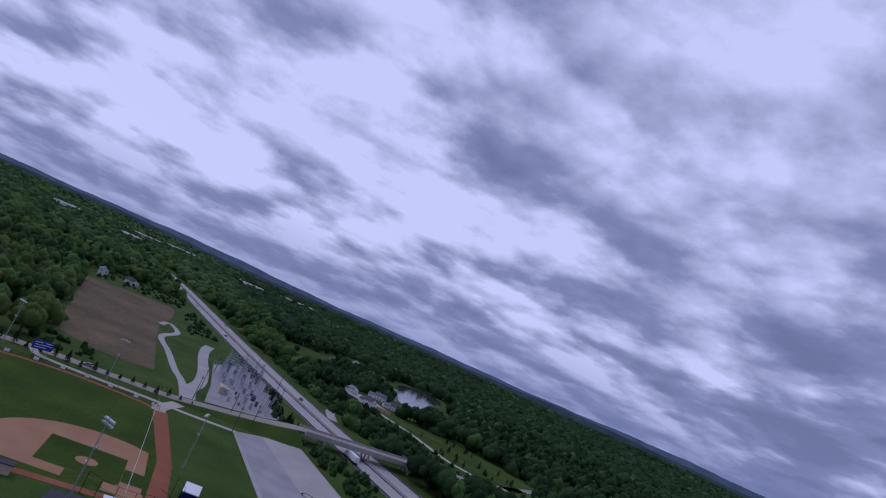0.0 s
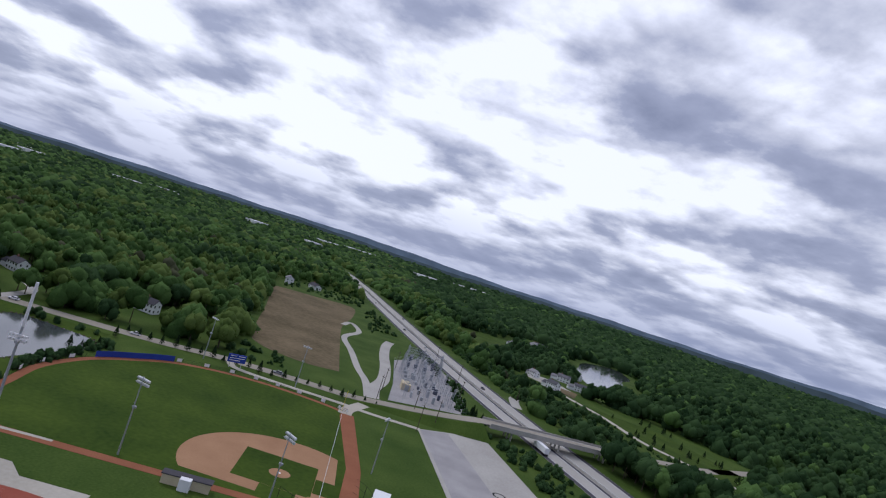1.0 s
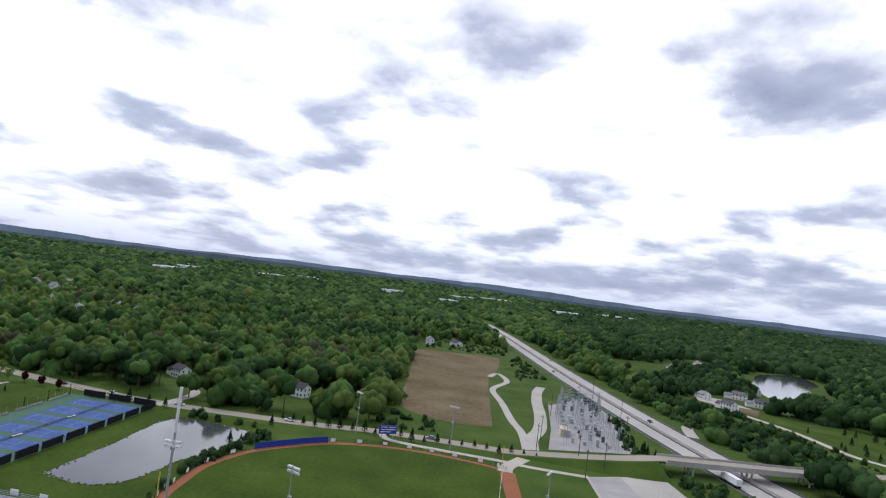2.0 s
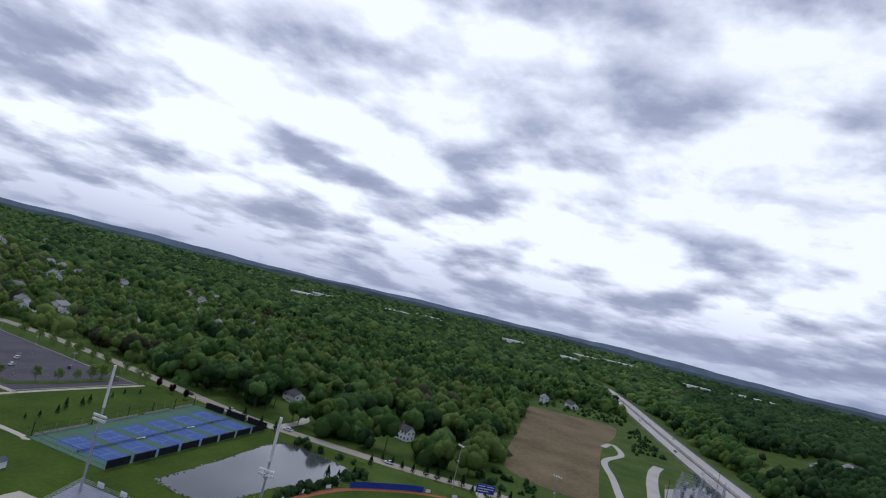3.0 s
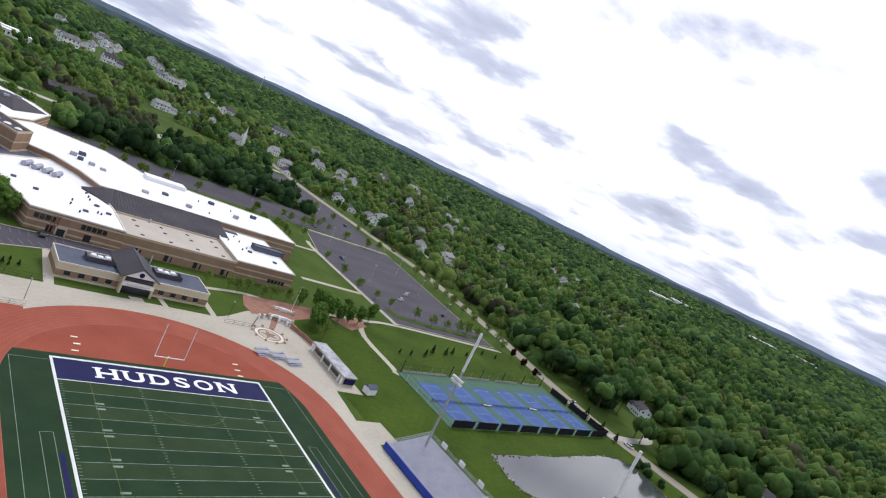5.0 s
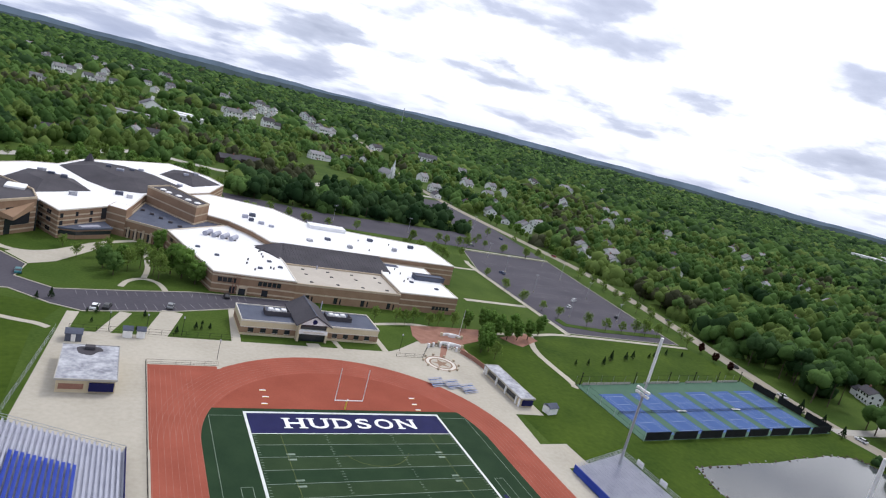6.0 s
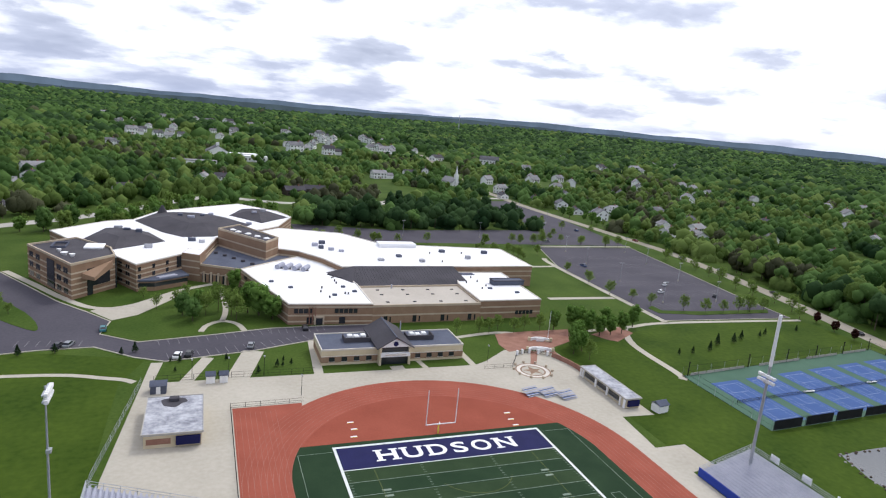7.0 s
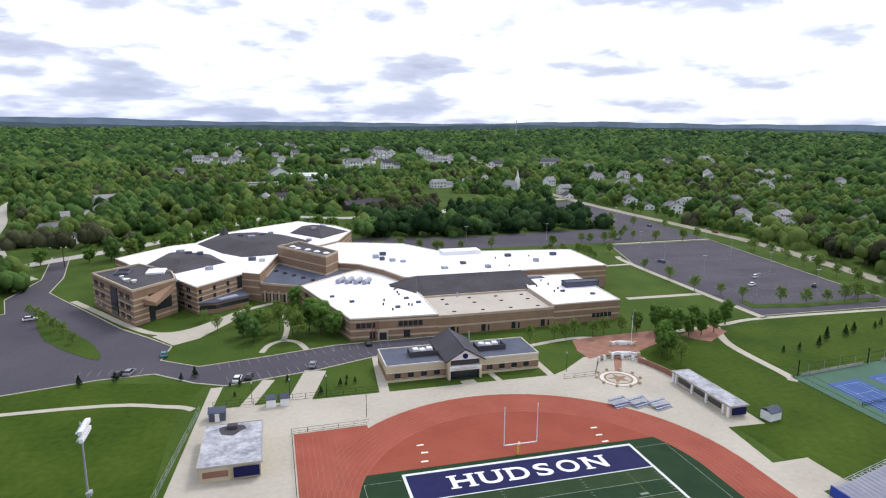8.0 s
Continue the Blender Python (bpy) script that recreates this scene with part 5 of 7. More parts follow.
    for x, y in ((87, -66.5), (175, -162.5)):
        fp = thing("foul_pole", "slim yellow foul pole at the fence", "foul pole", (x, y, 0), group="foul poles")
        part("pole", tube((0, 0, 0), (0, 0, 9), 0.09, n=6), M["yellow"], fp)
        part("screen", box(0.05, 0.5, -0.02, 0.02, 3, 8.8), M["yellow"], fp)
    dg = thing("dugout", "low dugout with a dark roof beside the infield", "dugout", (66.5, -128, 0), 92)
    part("wall", box(-6, 6, 0.8, 1.1, 0, 2.4), M["block"], dg)
    part("roof", box(-6.3, 6.3, -1.8, 1.3, 2.4, 2.65), M["darkroof"], dg)
    part("store", box(-1.4, 1.4, 1.12, 3.2, 0, 2.9, 0.05), M["white"], dg, "small white store behind the dugout")
    part("bench", box(-5.6, 5.6, 0.2, 0.6, 0.4, 0.5), M["steel"], dg)
    for xx in (-5.8, 0, 5.8):
        part("post", tube((xx, -1.6, 0), (xx, -1.6, 2.4), 0.08, n=6), M["steel"], dg)
    for nm, lab, x, y, w, d, rz, key in (("shelter", "pale flat-roofed shelter beside the home plate", 88, -178.4, 9, 5, -8, "membrane"), ("long_canopy", "long white canopy over the home plate seats", 63.8, -162, 2.4, 12.5, 3, "white")):
        sh = thing(nm, lab, "shelter", (x, y, 0.05), rz)
        part("roof", box(-w / 2, w / 2, -d / 2, d / 2, 2.5, 2.75, 0.04), M[key], sh)
        part("back_wall", box(-w / 2 + 0.1, -w / 2 + 0.25, -d / 2 + 0.1, d / 2 - 0.1, 0, 2.5), M["navy"], sh)
        part("bench", box(-w / 2 + 0.3, -w / 2 + 0.8, -d / 2 + 0.4, d / 2 - 0.4, 0, 0.5), M["alu"], sh)
        for px, py in ((-1, -1), (1, -1), (1, 1), (-1, 1)):
            part("post", tube((px * (w / 2 - 0.4), py * (d / 2 - 0.25), 0), (px * (w / 2 - 0.4), py * (d / 2 - 0.25), 2.5), 0.07, n=6), M["steel"], sh)
    bs = thing("backstop", "tall black mesh backstop behind home plate", "fence")
    ring = arc(HOME.x, HOME.y, 14, 130, 320, 10)
    for p, q2 in zip(ring, ring[1:]):
        part("post", tube((*p, 0), (*p, 6), 0.08, n=5), M["black"], bs)
        bm = bmesh.new()
        for zz in (0.2, 2, 4, 5.9):
            add_tube(bm, (*p, zz), (*q2, zz), 0.04, n=4)
        part("rail", bm, M["black"], bs)
    sb = thing("scoreboard", "blue scoreboard on two steel posts", "scoreboard", (193, -112, 0), -62)
    for x in (-2.6, 2.6):
        part("post", tube((x, 0, 0), (x, 0, 3), 0.16, n=8), M["steel"], sb)
    part("board", box(-4, 4, -0.3, 0.3, 2.4, 6.0, 0.05), M["blue"], sb)
    bars = bmesh.new()
    for x0, x1, z in ((-3.4, -0.4, 5.2), (0.4, 3.4, 5.2), (-3.4, 3.4, 4.2), (-3.4, 1.4, 3.2)):
        add_box(bars, x0, x1, -0.36, -0.31, z, z + 0.3)
    part("panel_bar", bars, M["white"], sb, "pale bars on the board")


ball_field()
pole(73.8, -108.3, 21, "steel ball field light with a bank of lamps", 20.2, False, 60)
pole(63.8, -148.6, 21, "steel ball field light with a bank of lamps", 20.2, False, 40)
pole(193, -98, 19, "slim steel ball field light behind the fence", 18.4, False, -130, 4, 1)
pole(192, -140, 19, "slim steel ball field light behind the fence", 18.4, False, -110, 4, 1)
pole(112, -176, 19, "slim steel ball field light beside the foul line", 18.4, False, 160, 4, 1)


# ---- highway bridge ----
def bridge():
    b = thing("road_bridge", "concrete road bridge over the highway", "bridge")
    a, c = Vector((211.5, -233)), Vector((229, -313))
    line = [tuple(a.lerp(c, i / 8)) for i in range(9)]
    part("deck", ribbon(line, 5.6, 5.6, 5.5, 1.3), M["oldcon"], b)
    for s in (-5.45, 5.45):
        part("parapet", ribbon(offset_line(line, s), 0.15, 0.15, 6.5, 1.0), M["oldcon"], b)
    u = (c - a).normalized()
    for q in (0.16, 0.5, 0.84):
        p = a.lerp(c, q)
        for s in (-4, 0, 4):
            part("pier", tube((p.x - u.y * s, p.y + u.x * s, 0), (p.x - u.y * s, p.y + u.x * s, 4.3), 0.5, n=10), M["oldcon"], b)


bridge()


# ---- substation ----
def substation():
    s = thing("substation", "grey steel substation with lattice gantries and transformers", "substation")
    rnd = random.Random(4)
    for i in range(11):
        x = 236 + i * 12.5
        yc = -205 - max(0, (x - 300)) * 0.13
        for y in (yc - 13, yc, yc + 12):
            h = 9.0 + (3 if i % 3 == 0 else 0)
            bm = bmesh.new()
            for dx, dy in ((-0.6, -0.6), (0.6, -0.6), (0.6, 0.6), (-0.6, 0.6)):
                add_tube(bm, (x + dx, y + dy, 0), (x + dx * 0.4, y + dy * 0.4, h), 0.09, n=4)
            for k in range(5):
                add_tube(bm, (x - 0.55, y - 0.55, k * h / 5), (x + 0.5, y - 0.5, (k + 1) * h / 5), 0.05, n=4)
            part("lattice_post", bm, M["steel"], s)
        bm = bmesh.new()
        for z in (7.6, 8.8):
            add_tube(bm, (x, yc - 13, z), (x, yc + 12, z), 0.12, n=4)
        for k in range(12):
            y = yc - 13 + k * 25 / 12
            add_tube(bm, (x, y, 7.6), (x, y + 2, 8.8), 0.06, n=4)
        part("gantry_beam", bm, M["steel"], s)
        for k in range(4):
            yy = yc - 10 + k * 6 + rnd.uniform(-1, 1)
            bm = box(x + 3, x + 3 + rnd.uniform(1, 3), yy, yy + rnd.uniform(1, 2.5), 0, rnd.uniform(1.5, 3.6), 0.08)
            part("switch_cabinet", bm, M[rnd.choice(["steel", "greyroof", "slate"])], s)
            part("insulator", tube((x + 6, yy, 0), (x + 6, yy, 4.5), 0.16, 0.12, 6), M["steel"], s)
    bus = bmesh.new()
    for k in range(5):
        y0 = -214 + k * 5
        add_tube(bus, (234, y0, 8.2), (300, y0, 8.2), 0.07, n=4)
    part("bus_bar", bus, M["steel"], s)
    part("control_house", box(252, 262, -197, -192, 0, 3.6), M["block"], s)
    f = thing("substation_fence", "chain-link fence round the substation", "fence")
    ring = [(219, -184), (262, -188), (337, -191), (391, -222), (310, -232), (236, -227), (219, -184)]
    for a, b in zip(ring, ring[1:]):
        a, b = Vector(a), Vector(b)
        k = max(2, int((b - a).length / 7))
        for i in range(k):
            p = a.lerp(b, i / k)
            part("fence_post", tube((p.x, p.y, 0), (p.x, p.y, 2.4), 0.05, n=4), M["steel"], f)
        bm = bmesh.new()
        for z in (0.6, 1.5, 2.35):
            add_tube(bm, (a.x, a.y, z), (b.x, b.y, z), 0.03, n=4)
        part("rail", bm, M["steel"], f)


substation()


# ---- houses ----
def house_model(w, d, h, wall_key, roof_key, name="house", label="white sided house with a grey gable roof", wing=True):
    b = thing(name, label, "house", (0, 0, 0), group="houses among the trees")
    part("wall", gable_wall(-w / 2, w / 2, -d / 2, d / 2, h, h + d * 0.3), M[wall_key], b)
    rf = part("roof", prism_roof(-w / 2 - 0.5, w / 2 + 0.5, -d / 2 - 0.5, d / 2 + 0.5, h + 0.1, h + d * 0.3 + 0.45, 0.25), M[roof_key], b)
    part("chimney", box(w * 0.2, w * 0.2 + 0.9, -0.4, 0.5, h, h + d * 0.3 + 1.5), M["redbrick"], rf, "red brick chimney")
    if wing:
        part("garage_wall", gable_wall(w / 2 + 0.02, w / 2 + 7, -d / 2 + 0.5, d / 2 - 1, h * 0.6, h * 0.6 + d * 0.25), M[wall_key], b)
        part("garage_roof", prism_roof(w / 2, w / 2 + 7.4, -d / 2 + 0.1, d / 2 - 0.6, h * 0.6 + 0.1, h * 0.6 + d * 0.25 + 0.4, 0.25), M[roof_key], b)
        part("garage_door", box(w / 2 + 1.5, w / 2 + 6, -d / 2 + 0.38, -d / 2 + 0.49, 0.05, 2.3), M["white"], b)
    me = mesh_of("window", box(-0.55, 0.55, -0.08, 0.06, 0, 1.3), M["glass"])
    for z in ((1.0, 3.9) if h > 5 else (1.0,)):
        for k in range(4):
            x = -w / 2 + w * (k + 0.5) / 4
            piece("window", me, b, pose(x, -d / 2, z))
            piece("window", me, b, pose(x, d / 2, z, 0, 0, 180))
        for y in (-d / 4, d / 4):
            piece("window", me, b, pose(-w / 2, y, z, 0, 0, -90))
    part("door", box(-0.5, 0.5, -d / 2 - 0.07, -d / 2 - 0.002, 0.1, 2.1), M["redbrick"], b)
    return b


WAREHOUSES = [(2500, 30, 260, 60, -60), (2800, -120, 300, 60, -60), (2200, -370, 150, 50, -70), (2420, -580, 330, 70, -70), (2443, 813, 160, 50, -45), (2900, 830, 300, 60, -45), (2210, 260, 110, 60, -50), (2450, 1200, 140, 60, -40), (1640, 815, 110, 40, -35), (1960, 920, 130, 40, -35), (2230, 730, 90, 40, -40), (2700, 750, 220, 60, -40), (1950, 30, 80, 40, -60)]
ROADSIDE = [(253, -52, 70), (256, 18, 60), (345, 118, 70), (336, 84, 20), (614, -78, 10), (640, -105, 30), (480, -331, 20), (506, -369, 60), (472, -374, 80), (434, -336, 30), (735, -383, 20), (757, -398, 60), (790, -415, 10), (715, -366, 40), (820, -430, 70), (560, -400, 30), (269, -456, 15)]
LANE_HOMES = [(-174, 309, 40), (-158, 272, 75), (-173, 356, 20), (-167, 402, 70), (-176, 452, 30), (-157, 749, 10), (-104, 376, 20), (-52, 432, 75), (-38, 440, 10), (-157, 988, 20), (125, 542, 15), (196, 596, 70), (176, 594, 10), (300, 847, 30)]
ROAD_HOMES = [(218, 425, 80), (241, 401, 75), (248, 367, 70), (250, 345, 75), (256, 318, 80), (288, 347, 20), (338, 350, 10), (281, 269, 70), (263, 242, 15), (278, 229, 75), (304, 260, 20), (535, 515, 20), (474, 555, 70), (232, 461, 15), (330, 300, 20), (420, 300, 70), (460, 230, 30), (350, 180, 15)]
FAR_HOMES = [(688, 853, 10), (823, 756, 30), (886, 756, 70), (753, 517, 20), (751, 590, 60), (614, 852, 15), (560, 460, 40), (640, 300, 15), (560, 180, 10), (-37, 1523, 10), (-264, 1540, 40), (-105, 1826, 0), (-70, 1560, 70), (10, 1600, 15)]
TOWN = [(100, 985, 75), (139, 1070, 70), (154, 989, 65), (122, 828, 10), (76, 850, 20), (193, 1173, 70), (291, 1333, 65), (269, 1169, 60), (258, 1073, 60), (232, 930, 15), (251, 948, 65), (189, 1309, 10), (272, 1230, 62), (245, 1010, 62), (110, 920, 70), (160, 1110, 68)]
HOUSES = ROADSIDE + LANE_HOMES + ROAD_HOMES + FAR_HOMES + TOWN


def scattered_homes():
    """Small homes strewn along the lanes of the town and the wooded hills beyond the road."""
    rnd = random.Random(29)
    out = []
    while len(out) < 78:
        q = rnd.random()
        if q < 0.45:
            x, y = rnd.uniform(-230, 330), rnd.uniform(900, 1700)
        elif q < 0.75:
            x, y = rnd.uniform(235, 620), rnd.uniform(150, 620)
        else:
            x, y = rnd.uniform(380, 1250), rnd.uniform(420, 1150)
        if all(math.hypot(x - a, y - b) > 34 for a, b, *_ in out + HOUSES):
            out.append((x, y, rnd.choice((10, 20, 65, 75)) + rnd.uniform(-8, 8)))
    return out


SCATTER = scattered_homes()


def place_houses():
    first = house_model(13, 9, 5.6, "siding", "shingle")
    second = house_model(11, 8.5, 5.6, "siding", "darkroof", label="pale house with a dark grey gable roof")
    third = house_model(16, 8, 3.2, "siding", "darkroof", label="long low white house with a dark roof", wing=False)
    brown = house_model(16, 9, 4.2, "wood_siding", "darkroof", label="dark brown wooden house beside the woods", wing=False)
    rnd = random.Random(11)
    for i, (x, y, rz) in enumerate(HOUSES):
        src = (first, second, third)[(1 if i in (0, 1) else rnd.choice([0, 0, 0, 1, 2]))]
        s = 1.45 if y > 800 else 0.8 if y < 60 and (x < 300 or y < -300) else 1.0
        copy_thing(src, pose(x, y, float(hills(x, y)), 0, 0, rz) @ Matrix.Diagonal((s * rnd.uniform(0.85, 1.25), s * rnd.uniform(0.9, 1.1), s * rnd.uniform(0.9, 1.15), 1)))
    plain = thing("house", "small white house far off among the trees", "house", (0, 0, 0), group="houses among the trees")
    part("wall", gable_wall(-6, 6, -4.2, 4.2, 5.2, 8.4), M["siding"], plain)
    rf = part("roof", prism_roof(-6.5, 6.5, -4.8, 4.8, 5.3, 8.8, 0.3), M["shingle"], plain)
    part("chimney", box(2, 2.9, -0.5, 0.4, 6, 9.8), M["redbrick"], rf, "red brick chimney")
    me = mesh_of("window", box(-0.6, 0.6, -0.08, 0.06, 0, 1.4), M["glass"])
    for k in range(3):
        for z in (1.0, 3.4):
            piece("window", me, plain, pose(-4 + k * 4, -4.2, z))
    for x, y, rz in SCATTER:
        z = rnd.uniform(0.85, 1.25)
        copy_thing(plain, pose(x, y, float(hills(x, y)), 0, 0, rz) @ Matrix.Diagonal((z, z, z * rnd.uniform(0.9, 1.2), 1)))
    for x, y, rz in ((16, 388, 15), (34, 398, -10)):
        copy_thing(brown, pose(x, y, 0, 0, 0, rz))
    for o in (first, second, third, brown, plain):
        for k in o.children_recursive:
            bpy.data.objects.remove(k)
        bpy.data.objects.remove(o)
    ch = thing("church", "white church with a tall pointed steeple", "church", (192, 500, 0), 20)
    ch.scale = (0.8, 0.8, 0.9)
    part("nave", gable_wall(-6, 6, -11, 11, 6, 11, "y"), M["siding"], ch)
    part("roof", prism_roof(-6.6, 6.6, -11.5, 11.5, 6.1, 11.5, 0.3, "y"), M["shingle"], ch)
    part("tower", box(-2.2, 2.2, -13, -9, 0, 15), M["siding"], ch)
    part("steeple", tube((0, -11, 15), (0, -11, 25), 1.9, 0.05, 8), M["white"], ch)
    big = thing("white_hall", "tall white hall on the far hillside", "building", (360, 775, 1), -20)
    part("wall", gable_wall(-14, 14, -8, 8, 11, 16), M["siding"], big)
    part("roof", prism_roof(-14.8, 14.8, -8.6, 8.6, 11.1, 16.6, 0.3), M["shingle"], big)
    me = mesh_of("window", box(-0.8, 0.8, -0.1, 0.06, 0, 2.2), M["glass"])
    for z in (2, 7):
        for k in range(6):
            piece("window", me, big, pose(-11.5 + k * 4.6, -8, z))
    gym = thing("gabled_hall", "large white hall with a gabled front among trees", "building", (-37, 660, 0), 8)
    part("wall", gable_wall(-11, 11, -9, 9, 9, 15, "y"), M["siding"], gym)
    part("roof", prism_roof(-11.8, 11.8, -9.6, 9.6, 9.1, 15.6, 0.3, "y"), M["shingle"], gym)
    part("cupola", box(-1.6, 1.6, -6, -2.8, 15, 19), M["siding"], gym)
    for k in range(5):
        piece("window", me, gym, pose(-8 + k * 4, -9, 2))
    for x, y, w, high, key, lab in ((-10, 664, 34, 7, "membrane", "long pale building with a flat blue-white roof"), (-61, 565, 44, 6, "shingle", "long pale low building behind trees"), (5, 650, 26, 6, "membrane", "low white building among trees")):
        f = thing("long_building", lab, "building", (x, y, 0), 4)
        part("wall", box(-w / 2, w / 2, -7, 7, 0, high), M["siding"], f)
        part("roof", box(-w / 2 - 0.5, w / 2 + 0.5, -7.5, 7.5, high, high + 0.5), M[key], f)
        for k in range(int(w / 4)):
            piece("window", me, f, pose(-w / 2 + 2 + k * 4, -7, 2))
    for x, y, w, d, rz in WAREHOUSES:
        f = thing("warehouse", "long low white warehouse far off among trees", "building", (x, y, float(hills(x, y)) + 2), rz, group="far warehouses")
        w *= 0.6
        part("wall", box(-w / 2, w / 2, -d / 2, d / 2, -9, 9), M["siding"], f)
        part("roof", box(-w / 2 - 0.5, w / 2 + 0.5, -d / 2 - 0.5, d / 2 + 0.5, 9, 9.6), M["membrane"], f)


place_houses()


# ---- cars ----
def car_model(key, label):
    c = thing("car", label, "car", group="cars")
    bm = bmesh.new()
    prof = [(-2.2, 0.35), (2.2, 0.35), (2.25, 0.75), (1.2, 0.95), (-2.15, 0.98), (-2.25, 0.7)]
    a = [bm.verts.new((x, -0.88, z)) for x, z in prof]
    b = [bm.verts.new((x, 0.88, z)) for x, z in prof]
    for i in range(6):
        j = (i + 1) % 6
        bm.faces.new((a[j], a[i], b[i], b[j]))
    bm.faces.new(a)
    bm.faces.new(b[::-1])
    bmesh.ops.recalc_face_normals(bm, faces=bm.faces[:])
    part("body", bm, M[key], c)
    bm = bmesh.new()
    lo = [bm.verts.new(p) for p in ((-1.9, -0.8, 0.96), (1.15, -0.8, 0.96), (1.15, 0.8, 0.96), (-1.9, 0.8, 0.96))]
    hi = [bm.verts.new(p) for p in ((-1.4, -0.65, 1.45), (0.35, -0.65, 1.45), (0.35, 0.65, 1.45), (-1.4, 0.65, 1.45))]
    for i in range(4):
        j = (i + 1) % 4
        bm.faces.new((lo[i], lo[j], hi[j], hi[i]))
    bm.faces.new(hi)
    part("cabin_glass", bm, M["glass"], c, "dark windows")
    part("roof", box(-1.4, 0.35, -0.64, 0.64, 1.452, 1.49, 0.01), M[key], c)
    for x in (-1.35, 1.4):
        for y in (-0.86, 0.86):
            wh = part("wheel", tube((x, y - 0.1, 0.33), (x, y + 0.1, 0.33), 0.33, n=12), M["rubber"], c)
            part("rim", tube((x, y - 0.112, 0.33), (x, y + 0.112, 0.33), 0.2, n=10), M["alu"], wh, "silver rim")
    return c


def place_cars():
    models = [car_model("car_white", "white car standing on the asphalt"), car_model("car_black", "black car standing on the asphalt"), car_model("car_grey", "grey car standing on the asphalt"), car_model("car_red", "dark red car standing on the asphalt"), car_model("car_blue", "dark blue car standing on the asphalt"), car_model("car_teal", "teal car standing beside the school drive")]
    z = 0.045
    spots = [(-79.5, 80.5, 95, 5), (-58, 56.5, 80, 0), (-55, 57.4, 80, 1), (-89, 67.5, 75, 1), (-86.5, 68.2, 75, 2), (-129, 128, 20, 0), (163, 122, 35, 0), (151, 110, 30, 0), (176, 102, 40, 1), (180, 285, 80, 1), (152, 222, 5, 2), (199, 262, 80, 4),
             (216.5, 105, 80, 1), (223, 180, 86, 2), (225, 150, 95, 0)]
    spots += [(201, 48, 78, 1), (197, 20, 80, 0), (196, -14, 92, 0), (198, -66, 95, 0), (226, 230, 90, 3), (140, 160, 90, 4), (-20, 76, 85, 1), (-38, 62, 80, 2),
             (520, -207, 10, 1), (610, -210, 190, 2), (440, -222, 10, 0), (700, -178, 10, 0), (330, -254, 190, 1), (-40, 138, 60, 0), (-37, 141, 60, 1), (-28, 127, 40, 3), (205, -130, 92, 2)]
    for x, y, rz, k in spots:
        zz = z + (0.03 if y < -170 or x > 192 else 0)
        copy_thing(models[k], pose(x, y, zz, 0, 0, rz))
    for o in models:
        for k in o.children_recursive:
            bpy.data.objects.remove(k)
        bpy.data.objects.remove(o)
    t = thing("lorry", "white lorry on the highway below the bridge", "lorry", (208, -262, 0.07), 10)
    part("trailer", box(-7, 4, -1.25, 1.25, 1.1, 3.9, 0.05), M["white"], t)
    part("cab", box(4.3, 6.6, -1.2, 1.2, 0.6, 3.0, 0.2), M["car_white"], t)
    part("windscreen", box(6.58, 6.66, -1.0, 1.0, 1.8, 2.7), M["glass"], t)
    part("chassis", box(-6.8, 6.2, -0.5, 0.5, 0.6, 1.1), M["rubber"], t)
    for x in (-6, -4.8, 2.6, 5.6):
        for y in (-1.05, 1.05):
            part("wheel", tube((x, y - 0.15, 0.5), (x, y + 0.15, 0.5), 0.5, n=12), M["rubber"], t)


place_cars()

# parking stall lines
def stalls():
    bm = bmesh.new()

    def row(p, q, n, depth):
        p, q = Vector(p), Vector(q)
        u = (q - p).normalized()
        v = Vector((-u.y, u.x)) * depth
        for i in range(n + 1):
            a = p.lerp(q, i / n)
            add_ribbon(bm, [tuple(a), tuple(a + v)], 0.06, 0.06, 0.062, 0.02)

    row((-60, 55), (-39, 59.6), 8, 4.6)
    row((-36, 60.2), (-20, 65.8), 6, 4.6)
    row((-14, 77.8), (-31, 77.2), 7, 4.6)
    row((-32, 77), (-64, 70.6), 12, 4.6)
    row((-152, 112), (-128, 66), 16, -5)
    row((-100, 69), (-84, 68), 6, 4.4)
    for k in range(6):
        y = 90 + k * 18
        row((132 + k * 1.5, y), (183 + k * 2.6, y), 20, 5)
        row((183 + k * 2.6, y), (132 + k * 1.5, y), 20, 5)
    tagged(part("stall_line", bm, M["stall"]), "thin white parking stall lines on asphalt", "road marking", kind="stuff")


stalls()



